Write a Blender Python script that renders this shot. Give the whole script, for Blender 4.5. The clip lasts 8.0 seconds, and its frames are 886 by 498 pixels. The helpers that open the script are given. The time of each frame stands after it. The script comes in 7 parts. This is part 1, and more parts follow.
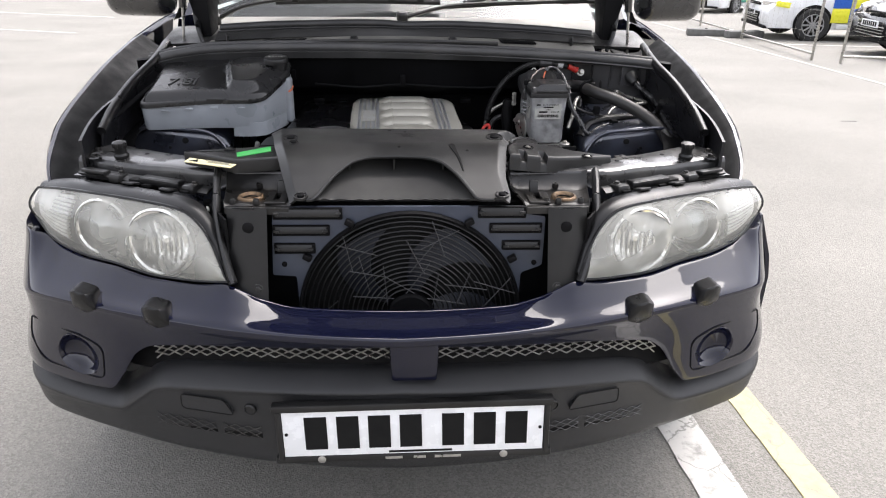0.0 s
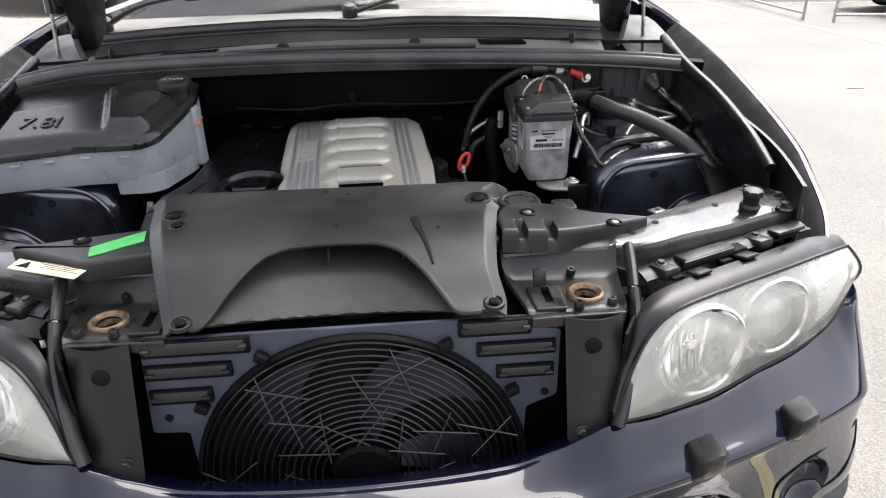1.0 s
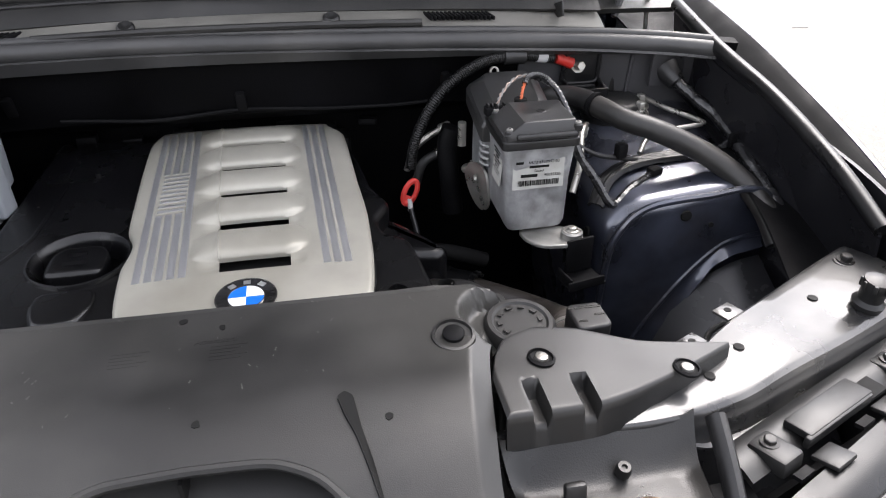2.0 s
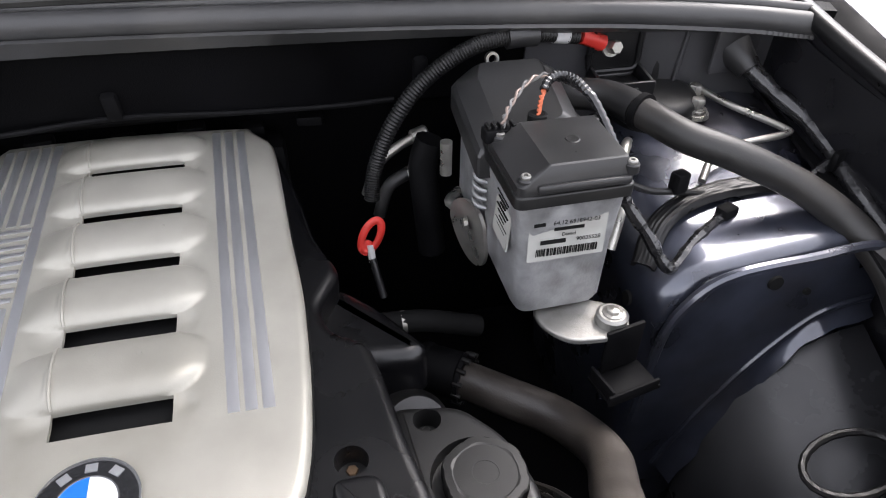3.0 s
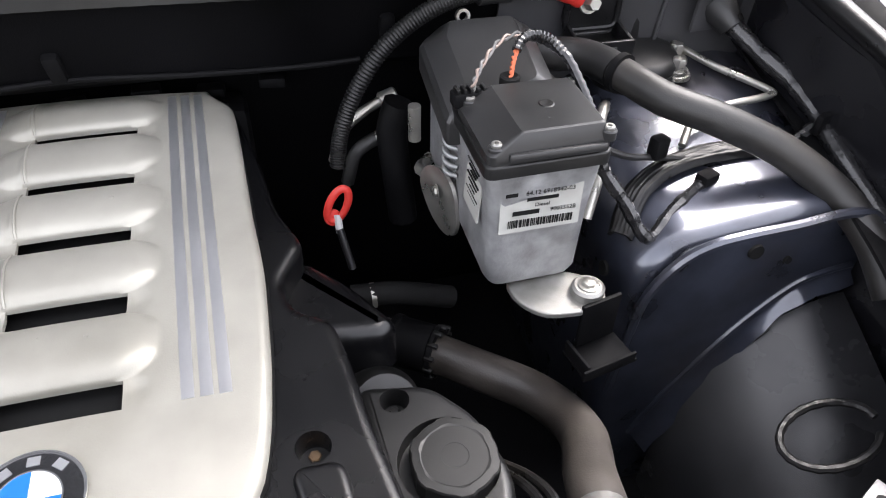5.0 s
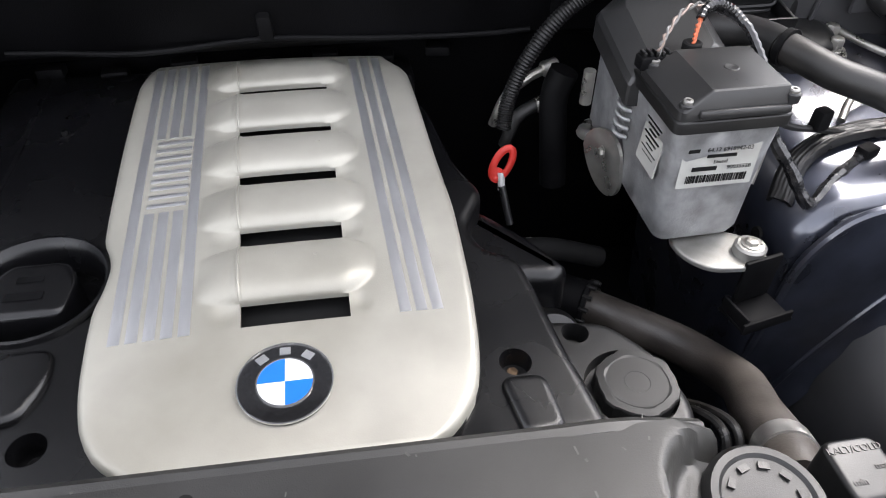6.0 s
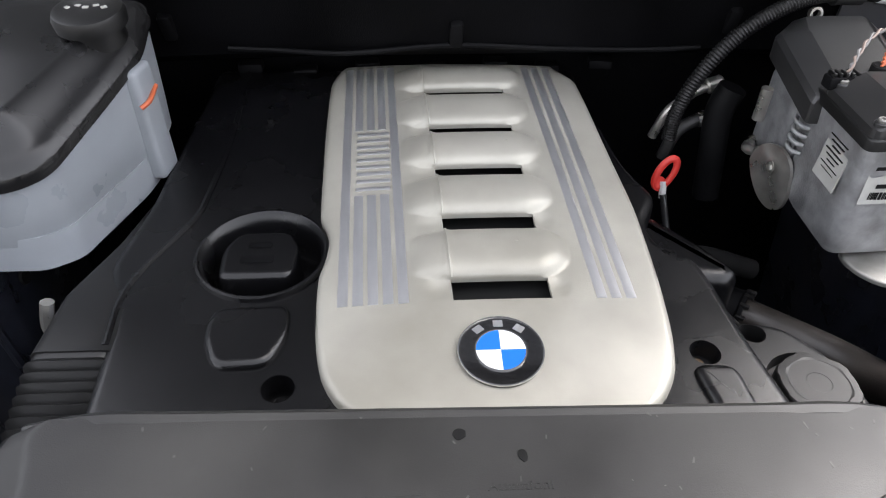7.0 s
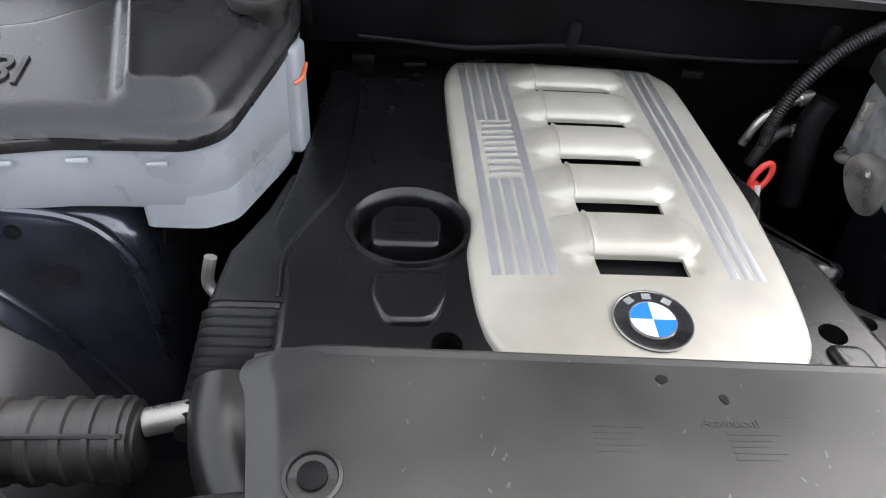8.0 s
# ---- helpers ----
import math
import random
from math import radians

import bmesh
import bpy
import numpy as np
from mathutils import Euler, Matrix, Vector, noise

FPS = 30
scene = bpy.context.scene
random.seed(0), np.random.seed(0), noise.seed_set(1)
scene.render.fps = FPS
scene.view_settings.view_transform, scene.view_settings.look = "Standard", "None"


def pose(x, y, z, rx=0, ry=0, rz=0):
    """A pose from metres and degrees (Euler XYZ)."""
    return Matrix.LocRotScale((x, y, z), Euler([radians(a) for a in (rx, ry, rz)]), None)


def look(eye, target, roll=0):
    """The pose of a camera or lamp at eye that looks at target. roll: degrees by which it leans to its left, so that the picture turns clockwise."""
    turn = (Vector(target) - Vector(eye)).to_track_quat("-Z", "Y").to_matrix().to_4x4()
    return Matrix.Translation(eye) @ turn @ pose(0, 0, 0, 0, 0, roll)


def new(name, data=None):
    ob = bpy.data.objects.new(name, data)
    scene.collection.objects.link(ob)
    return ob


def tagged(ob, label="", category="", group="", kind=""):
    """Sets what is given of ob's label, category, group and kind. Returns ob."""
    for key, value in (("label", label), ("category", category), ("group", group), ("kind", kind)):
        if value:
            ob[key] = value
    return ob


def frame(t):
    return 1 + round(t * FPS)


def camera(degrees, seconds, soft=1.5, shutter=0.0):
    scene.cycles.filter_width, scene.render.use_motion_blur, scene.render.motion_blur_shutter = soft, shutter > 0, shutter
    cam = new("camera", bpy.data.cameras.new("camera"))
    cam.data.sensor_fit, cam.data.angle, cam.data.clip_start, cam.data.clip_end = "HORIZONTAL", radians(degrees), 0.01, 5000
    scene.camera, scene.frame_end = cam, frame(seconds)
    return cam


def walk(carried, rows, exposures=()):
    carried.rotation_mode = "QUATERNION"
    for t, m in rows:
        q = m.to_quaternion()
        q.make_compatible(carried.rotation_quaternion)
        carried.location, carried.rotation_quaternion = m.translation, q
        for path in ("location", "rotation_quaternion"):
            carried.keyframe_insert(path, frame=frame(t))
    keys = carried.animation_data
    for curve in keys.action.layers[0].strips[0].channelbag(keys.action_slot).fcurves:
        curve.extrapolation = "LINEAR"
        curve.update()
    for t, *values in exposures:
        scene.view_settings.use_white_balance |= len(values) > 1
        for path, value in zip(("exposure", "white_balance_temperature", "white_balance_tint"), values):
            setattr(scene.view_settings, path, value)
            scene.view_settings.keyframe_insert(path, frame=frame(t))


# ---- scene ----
cam = camera(65.5, 8.0, soft=1.1)
METRES, EYE, TILT, LEAN, TURN = 1.95, 1.35, -24.0, -0.8, -2.5
X0, Y0 = 0.005, -1.10
ROWS = [
    (0.0, 0.0, 0.0, 0.0, 0.0, -0.0, 0.0),
    (0.5, 0.0029, 0.0831, 0.0459, -0.32, -0.15, 1.33),
    (1.0, 0.0191, 0.2396, 0.1079, -1.19, -2.34, 2.74),
    (1.5, 0.0212, 0.3625, 0.1616, -4.68, -4.84, 3.72),
    (3.0, 0.0446, 0.6432, 0.2557, -9.83, -14.67, 4.42),
    (3.5, 0.0645, 0.6784, 0.2684, -11.58, -15.94, 4.27),
    (4.0, 0.0662, 0.6845, 0.271, -12.13, -16.84, 4.85),
    (5.5, 0.0302, 0.6412, 0.2485, -9.64, -18.4, 3.88),
    (6.0, -0.0054, 0.6337, 0.2456, -5.8, -17.9, 2.86),
    (6.5, -0.0396, 0.6255, 0.2448, -1.32, -18.11, 1.33),
    (7.0, -0.0635, 0.6087, 0.243, 0.47, -16.33, 0.43),
    (7.5, -0.079, 0.591, 0.2375, -0.43, -15.6, -1.03),
    (8.0, -0.1347, 0.5832, 0.2281, 0.29, -14.85, -2.89),
]
walk(cam, [(t, pose(X0, Y0, EYE, TILT, LEAN, TURN) @ pose(METRES * x, METRES * y, METRES * z, 90 + pitch, roll, yaw)) for t, x, y, z, yaw, pitch, roll in ROWS], [(0.0, 1.93, 6500, 14), (0.8, 2.02, 6500, 14), (1.5, 2.28, 6500, 14), (3.0, 2.50, 6500, 15), (3.5, 2.76, 6500, 15), (4.2, 2.84, 6500, 15), (5.5, 2.82, 6500, 14), (6.5, 2.52, 6500, 13), (7.2, 2.58, 6500, 13), (8.0, 2.85, 6500, 12)])

# light: hazy sun behind the open bonnet, wide bright sky
world = bpy.data.worlds.new("sky")
scene.world = world
world.use_nodes = True
wn = world.node_tree
sky = wn.nodes.new("ShaderNodeTexSky")
sky.sky_type, sky.sun_disc = "NISHITA", False
SUN_UP, SUN_SIDE = 58.0, 38.0
sky.sun_elevation, sky.sun_rotation = radians(SUN_UP), radians(SUN_SIDE)
sky.air_density, sky.dust_density = 1.0, 2.5
cloud = wn.nodes.new("ShaderNodeHueSaturation")
cloud.inputs["Saturation"].default_value = 0.20  # thin cloud whitens the sky
wn.links.new(sky.outputs[0], cloud.inputs["Color"])
wn.links.new(cloud.outputs[0], wn.nodes["Background"].inputs[0])
wn.nodes["Background"].inputs[1].default_value = 0.15
sun = new("sun", bpy.data.lights.new("sun", "SUN"))
sun.data.energy, sun.data.angle, sun.data.color = 1.15, radians(48.0), (1.0, 0.955, 0.89)
toward = Vector((math.sin(radians(SUN_SIDE)) * math.cos(radians(SUN_UP)), math.cos(radians(SUN_SIDE)) * math.cos(radians(SUN_UP)), math.sin(radians(SUN_UP))))
sun.matrix_world = look(toward * 30, (0, 0, 0))


# ---- materials ----
def mat(name, col, rough=0.5, metal=0.0, var=0.18, scale=25.0, fine=500.0, bump=0.1, rvar=0.15, coat=0.0, dirt=None, dirt_amount=0.0, spec=0.5, trans=0.0):
    m = bpy.data.materials.new(name)
    m.use_nodes = True
    nt, bsdf = m.node_tree, m.node_tree.nodes["Principled BSDF"]
    link, add = nt.links.new, nt.nodes.new
    co = add("ShaderNodeTexCoord")
    big, small = add("ShaderNodeTexNoise"), add("ShaderNodeTexNoise")
    for n, s, d in ((big, scale, 6.0), (small, fine, 3.0)):
        n.inputs["Scale"].default_value, n.inputs["Detail"].default_value = s, d
        link(co.outputs["Object"], n.inputs["Vector"])
    ramp = add("ShaderNodeMapRange")
    ramp.inputs["From Min"].default_value, ramp.inputs["From Max"].default_value = 0.3, 0.7
    ramp.inputs["To Min"].default_value, ramp.inputs["To Max"].default_value = 1.0 - var, 1.0 + var
    link(big.outputs["Fac"], ramp.inputs["Value"])
    mul = add("ShaderNodeVectorMath")
    mul.operation = "SCALE"
    mul.inputs[0].default_value = col
    link(ramp.outputs[0], mul.inputs["Scale"])
    out = mul.outputs[0]
    if dirt:
        spots = add("ShaderNodeTexNoise")
        spots.inputs["Scale"].default_value, spots.inputs["Detail"].default_value = scale * 0.45, 9.0
        link(co.outputs["Object"], spots.inputs["Vector"])
        cut = add("ShaderNodeMapRange")
        cut.inputs["From Min"].default_value, cut.inputs["From Max"].default_value = 0.48, 0.72
        cut.inputs["To Max"].default_value = dirt_amount
        link(spots.outputs["Fac"], cut.inputs["Value"])
        mix = add("ShaderNodeMix")
        mix.data_type = "RGBA"
        link(cut.outputs[0], mix.inputs[0])
        link(out, mix.inputs[6])
        mix.inputs[7].default_value = (*dirt, 1)
        out = mix.outputs[2]
    link(out, bsdf.inputs["Base Color"])
    rr = add("ShaderNodeMapRange")
    rr.inputs["From Min"].default_value, rr.inputs["From Max"].default_value = 0.3, 0.7
    rr.inputs["To Min"].default_value, rr.inputs["To Max"].default_value = max(0.02, rough - rvar), min(1.0, rough + rvar)
    link(big.outputs["Fac"], rr.inputs["Value"])
    link(rr.outputs[0], bsdf.inputs["Roughness"])
    bsdf.inputs["Metallic"].default_value = metal
    bsdf.inputs["Coat Weight"].default_value = coat
    bsdf.inputs["Coat Roughness"].default_value = 0.04
    bsdf.inputs["Specular IOR Level"].default_value = spec
    bsdf.inputs["Transmission Weight"].default_value = trans
    if bump:
        b = add("ShaderNodeBump")
        b.inputs["Strength"].default_value, b.inputs["Distance"].default_value = bump, 0.001
        link(small.outputs["Fac"], b.inputs["Height"])
        link(b.outputs[0], bsdf.inputs["Normal"])
    return m


def glass(name, tint, haze=0.0, haze_col=(0.8, 0.8, 0.78)):
    """Thin clear sheet: lets light straight through, with a Fresnel gloss and a little dusty haze."""
    m = bpy.data.materials.new(name)
    m.use_nodes = True
    nt = m.node_tree
    link, add = nt.links.new, nt.nodes.new
    clear, gloss, dusty = add("ShaderNodeBsdfTransparent"), add("ShaderNodeBsdfGlossy"), add("ShaderNodeBsdfDiffuse")
    clear.inputs[0].default_value = (*tint, 1)
    gloss.inputs["Roughness"].default_value = 0.05
    dusty.inputs[0].default_value = (*haze_col, 1)
    fres = add("ShaderNodeFresnel")
    fres.inputs[0].default_value = 1.5
    one, two = add("ShaderNodeMixShader"), add("ShaderNodeMixShader")
    noise_tex, rng = add("ShaderNodeTexNoise"), add("ShaderNodeMapRange")
    co = add("ShaderNodeTexCoord")
    link(co.outputs["Object"], noise_tex.inputs["Vector"])
    noise_tex.inputs["Scale"].default_value, noise_tex.inputs["Detail"].default_value = 7.0, 3.0
    rng.inputs["From Min"].default_value, rng.inputs["From Max"].default_value = 0.3, 0.7
    rng.inputs["To Min"].default_value, rng.inputs["To Max"].default_value = haze * 0.5, haze * 1.5
    link(noise_tex.outputs["Fac"], rng.inputs["Value"])
    link(rng.outputs[0], one.inputs[0])
    link(clear.outputs[0], one.inputs[1])
    link(dusty.outputs[0], one.inputs[2])
    link(fres.outputs[0], two.inputs[0])
    link(one.outputs[0], two.inputs[1])
    link(gloss.outputs[0], two.inputs[2])
    link(two.outputs[0], nt.nodes["Material Output"].inputs[0])
    return m


def asphalt(name, dark, light, speck=420.0):
    m = bpy.data.materials.new(name)
    m.use_nodes = True
    nt, bsdf = m.node_tree, m.node_tree.nodes["Principled BSDF"]
    link, add = nt.links.new, nt.nodes.new
    co = add("ShaderNodeTexCoord")
    vor, fine, wide = add("ShaderNodeTexVoronoi"), add("ShaderNodeTexNoise"), add("ShaderNodeTexNoise")
    vor.inputs["Scale"].default_value = 190.0
    fine.inputs["Scale"].default_value, fine.inputs["Detail"].default_value = speck, 4.0
    wide.inputs["Scale"].default_value, wide.inputs["Detail"].default_value = 0.9, 9.0
    for n in (vor, fine, wide):
        link(co.outputs["Object"], n.inputs["Vector"])
    bw = add("ShaderNodeSeparateColor")
    link(vor.outputs["Color"], bw.inputs[0])
    a = add("ShaderNodeMath")
    a.operation = "MULTIPLY_ADD"
    link(bw.outputs[0], a.inputs[0])
    a.inputs[1].default_value = 0.42
    tone = add("ShaderNodeMath")
    tone.operation = "MULTIPLY_ADD"
    tone.inputs[1].default_value, tone.inputs[2].default_value = 0.4, -0.14
    link(fine.outputs["Fac"], tone.inputs[0])
    link(tone.outputs[0], a.inputs[2])
    b = add("ShaderNodeMath")
    b.operation = "ADD"
    link(a.outputs[0], b.inputs[0])
    c = add("ShaderNodeMapRange")
    c.inputs["From Min"].default_value, c.inputs["From Max"].default_value = 0.3, 0.75
    c.inputs["To Min"].default_value, c.inputs["To Max"].default_value = 0.08, 0.30
    link(wide.outputs["Fac"], c.inputs["Value"])
    link(c.outputs[0], b.inputs[1])
    mix = add("ShaderNodeMix")
    mix.data_type = "RGBA"
    link(b.outputs[0], mix.inputs[0])
    mix.inputs[6].default_value, mix.inputs[7].default_value = (*dark, 1), (*light, 1)
    link(mix.outputs[2], bsdf.inputs["Base Color"])
    bsdf.inputs["Roughness"].default_value = 0.9
    bm_ = add("ShaderNodeBump")
    bm_.inputs["Strength"].default_value, bm_.inputs["Distance"].default_value = 0.6, 0.004
    link(vor.outputs["Distance"], bm_.inputs["Height"])
    link(bm_.outputs[0], bsdf.inputs["Normal"])
    return m


def line_paint(name, paint, road):
    """Old road paint: worn through to the tarmac in patches and split by cracks."""
    m = bpy.data.materials.new(name)
    m.use_nodes = True
    nt, bsdf = m.node_tree, m.node_tree.nodes["Principled BSDF"]
    link, add = nt.links.new, nt.nodes.new
    co, warp = add("ShaderNodeTexCoord"), add("ShaderNodeTexNoise")
    warp.inputs["Scale"].default_value, warp.inputs["Detail"].default_value = 9.0, 5.0
    link(co.outputs["Object"], warp.inputs["Vector"])
    push = add("ShaderNodeMix")
    push.data_type = "VECTOR"
    push.inputs[0].default_value = 0.12
    link(co.outputs["Object"], push.inputs[4])
    link(warp.outputs["Color"], push.inputs[5])
    crack = add("ShaderNodeTexVoronoi")
    crack.feature = "DISTANCE_TO_EDGE"
    crack.inputs["Scale"].default_value = 7.0
    link(push.outputs[1], crack.inputs["Vector"])
    thin = add("ShaderNodeMapRange")
    thin.inputs["From Min"].default_value, thin.inputs["From Max"].default_value = 0.004, 0.02
    thin.inputs["To Min"].default_value, thin.inputs["To Max"].default_value = 0.85, 0.0
    link(crack.outputs["Distance"], thin.inputs["Value"])
    worn = add("ShaderNodeTexNoise")
    worn.inputs["Scale"].default_value, worn.inputs["Detail"].default_value, worn.inputs["Roughness"].default_value = 14.0, 12.0, 0.75
    link(co.outputs["Object"], worn.inputs["Vector"])
    rub = add("ShaderNodeMapRange")
    rub.inputs["From Min"].default_value, rub.inputs["From Max"].default_value = 0.50, 0.66
    rub.inputs["To Max"].default_value = 0.8
    link(worn.outputs["Fac"], rub.inputs["Value"])
    most = add("ShaderNodeMath")
    most.operation = "MAXIMUM"
    link(thin.outputs[0], most.inputs[0])
    link(rub.outputs[0], most.inputs[1])
    mix = add("ShaderNodeMix")
    mix.data_type = "RGBA"
    link(most.outputs[0], mix.inputs[0])
    mix.inputs[6].default_value, mix.inputs[7].default_value = (*paint, 1), (*road, 1)
    link(mix.outputs[2], bsdf.inputs["Base Color"])
    bsdf.inputs["Roughness"].default_value = 0.85
    dent = add("ShaderNodeBump")
    dent.inputs["Strength"].default_value, dent.inputs["Distance"].default_value = 0.7, 0.003
    link(worn.outputs["Fac"], dent.inputs["Height"])
    link(dent.outputs[0], bsdf.inputs["Normal"])
    return m


TARMAC = asphalt("tarmac", (0.10, 0.097, 0.088), (0.295, 0.284, 0.258))
WHITE_LINE = line_paint("worn_white_paint", (0.50, 0.49, 0.46), (0.20, 0.195, 0.18))
YELLOW_LINE = line_paint("worn_yellow_paint", (0.43, 0.385, 0.215), (0.20, 0.19, 0.17))
PAINT = mat("navy_metallic_paint", (0.003, 0.0038, 0.0140), 0.4, 0.0, var=0.1, scale=6, fine=3000, bump=0.0, rvar=0.04, coat=1.0, spec=0.03)
BAY = mat("bay_paint", (0.044, 0.049, 0.068), 0.32, 0.6, var=0.4, scale=18, fine=900, bump=0.04, rvar=0.10, coat=0.8, dirt=(0.085, 0.074, 0.07), dirt_amount=0.5)
PLASTIC = mat("satin_black_plastic", (0.0075, 0.0075, 0.0077), 0.40, var=0.3, scale=14, fine=1400, bump=0.12, rvar=0.1, dirt=(0.034, 0.033, 0.031), dirt_amount=0.4, spec=0.42)
COVER = mat("dusty_cover_plastic", (0.012, 0.012, 0.012), 0.42, var=0.4, scale=9, fine=1100, bump=0.14, rvar=0.12, dirt=(0.055, 0.054, 0.050), dirt_amount=0.65, spec=0.36)
DEEP = mat("dark_plastic_and_shade", (0.004, 0.004, 0.0045), 0.6, var=0.25, scale=20, fine=900, bump=0.2, dirt=(0.012, 0.012, 0.012), dirt_amount=0.3, spec=0.1)
CLAD = mat("grained_bumper_plastic", (0.019, 0.0194, 0.0208), 0.40, var=0.14, scale=10, fine=1500, bump=0.35, rvar=0.08, dirt=(0.04, 0.039, 0.037), dirt_amount=0.3, spec=0.4)
RUBBER = mat("black_rubber", (0.010, 0.010, 0.0105), 0.42, var=0.25, scale=22, fine=700, bump=0.2, dirt=(0.04, 0.038, 0.036), dirt_amount=0.4)
RAIL = mat("black_painted_steel", (0.028, 0.028, 0.029), 0.35, 0.3, var=0.3, scale=20, fine=700, bump=0.1, rvar=0.14, coat=0.5, dirt=(0.12, 0.115, 0.105), dirt_amount=0.5)
SHROUD = mat("blue_grey_shroud", (0.034, 0.041, 0.060), 0.48, var=0.18, scale=18, fine=900, bump=0.12, dirt=(0.085, 0.095, 0.11), dirt_amount=0.35)
SILVER = mat("warm_silver_cover", (0.37, 0.357, 0.312), 0.38, 0.26, var=0.11, scale=14, fine=800, bump=0.12, rvar=0.08, dirt=(0.240, 0.227, 0.190), dirt_amount=0.75)
STRIPE = mat("brushed_strip", (0.62, 0.625, 0.64), 0.34, 0.8, var=0.04, scale=30, bump=0.0, rvar=0.03)
CAST = mat("cast_aluminium", (0.34, 0.344, 0.348), 0.5, 0.6, var=0.3, scale=55, fine=420, bump=0.5, dirt=(0.20, 0.20, 0.195), dirt_amount=0.6)
ZINC = mat("zinc_plated_steel", (0.40, 0.39, 0.36), 0.36, 0.85, var=0.22, scale=40, fine=900, bump=0.15, dirt=(0.24, 0.225, 0.19), dirt_amount=0.55)
DULL_ZINC = mat("dull_zinc", (0.27, 0.265, 0.25), 0.42, 0.75, var=0.25, scale=40, fine=900, bump=0.2, dirt=(0.18, 0.165, 0.14), dirt_amount=0.6)
STEEL = mat("steel", (0.45, 0.44, 0.42), 0.35, 0.9, var=0.2, scale=60, fine=900, bump=0.1)
RUST = mat("rusted_steel", (0.13, 0.085, 0.050), 0.42, 0.65, var=0.5, scale=120, fine=900, bump=0.6, dirt=(0.22, 0.17, 0.115), dirt_amount=0.7)
TANK = mat("milky_tank_plastic", (0.245, 0.263, 0.285), 0.38, var=0.12, scale=12, fine=600, bump=0.05, dirt=(0.18, 0.19, 0.20), dirt_amount=0.6, trans=0.0)
PAPER = mat("printed_label", (0.38, 0.38, 0.355), 0.5, var=0.1, scale=60, bump=0.0, dirt=(0.26, 0.25, 0.225), dirt_amount=0.5)
# print black, also used for shapes that stand in for shade
INK = mat("black_ink_and_shade", (0.008, 0.008, 0.008), 0.7, var=0.05, bump=0.0, spec=0.15)
PLATE_WHITE = mat("plate_white", (0.78, 0.79, 0.80), 0.25, var=0.03, scale=30, bump=0.0, coat=0.5)
YELLOW = mat("yellow_sticker", (0.74, 0.67, 0.40), 0.5, var=0.1, scale=80, bump=0.0, dirt=(0.55, 0.50, 0.36), dirt_amount=0.5)
GREEN = mat("green_tape", (0.04, 0.36, 0.08), 0.45, var=0.25, scale=60, bump=0.15, dirt=(0.16, 0.42, 0.18), dirt_amount=0.6)
RED = mat("red_plastic", (0.50, 0.030, 0.022), 0.4, var=0.12, scale=60, bump=0.05)
ORANGE = mat("orange_wire", (0.46, 0.105, 0.04), 0.45, bump=0.0)
GREYTUBE = mat("grey_sleeve", (0.42, 0.42, 0.42), 0.5, var=0.15, scale=60, bump=0.1)
COOLANT_HOSE = mat("brown_grey_hose", (0.034, 0.029, 0.0255), 0.46, var=0.4, scale=22, fine=500, bump=0.2, dirt=(0.095, 0.083, 0.071), dirt_amount=0.55)
HOSE = mat("dusty_rubber_hose", (0.016, 0.015, 0.0143), 0.48, var=0.4, scale=25, fine=500, bump=0.25, dirt=(0.065, 0.058, 0.052), dirt_amount=0.55)
CHROME = mat("lamp_reflector", (0.85, 0.85, 0.84), 0.12, 1.0, var=0.05, bump=0.0, rvar=0.04)
LAMP_GREY = mat("lamp_bezel", (0.11, 0.11, 0.105), 0.35, 0.2, var=0.15, scale=20, bump=0.05)
# haze is the lens's clouding plus sky reflection put into its colour
LENS = glass("cloudy_sky_sheen_lens", (0.97, 0.97, 0.94), 0.30, (0.84, 0.835, 0.76))
RING_WHITE = mat("bright_lamp_ring", (0.72, 0.72, 0.69), 0.25, 0.5, var=0.05, bump=0.0)
BALL = mat("projector_lens", (0.25, 0.27, 0.28), 0.05, 0.6, var=0.1, bump=0.0, rvar=0.02)
SCREEN = glass("windscreen_glass", (0.72, 0.80, 0.77), 0.03)
COWL = mat("dusty_cowl_plastic", (0.105, 0.102, 0.092), 0.5, var=0.3, scale=9, fine=900, bump=0.25, dirt=(0.20, 0.194, 0.172), dirt_amount=0.7)
TRIM = mat("grey_cowl_plastic", (0.012, 0.0118, 0.0113), 0.5, var=0.2, scale=12, fine=900, bump=0.3, dirt=(0.05, 0.048, 0.044), dirt_amount=0.5)
BLUE_ENAMEL = mat("blue_enamel", (0.010, 0.150, 0.66), 0.2, var=0.03, bump=0.0, coat=1.0)
WHITE_ENAMEL = mat("white_enamel", (0.80, 0.80, 0.80), 0.2, var=0.02, bump=0.0, coat=1.0)
BLACK_ENAMEL = mat("black_enamel", (0.008, 0.008, 0.009), 0.15, var=0.03, bump=0.0, coat=1.0)
WHITE_PAINT = mat("white_car_paint", (0.74, 0.75, 0.76), 0.3, var=0.03, scale=5, bump=0.0, coat=1.0)
BLACK_PAINT = mat("black_car_paint", (0.012, 0.012, 0.013), 0.25, var=0.05, bump=0.0, coat=1.0)
SQUARE_BLUE = mat("blue_reflective_vinyl", (0.03, 0.12, 0.50), 0.35, var=0.05, bump=0.0)
SQUARE_YELLOW = mat("yellow_reflective_vinyl", (0.80, 0.78, 0.05), 0.35, var=0.05, bump=0.0)
SQUARE_GREEN = mat("green_reflective_vinyl", (0.02, 0.28, 0.20), 0.35, var=0.05, bump=0.0)
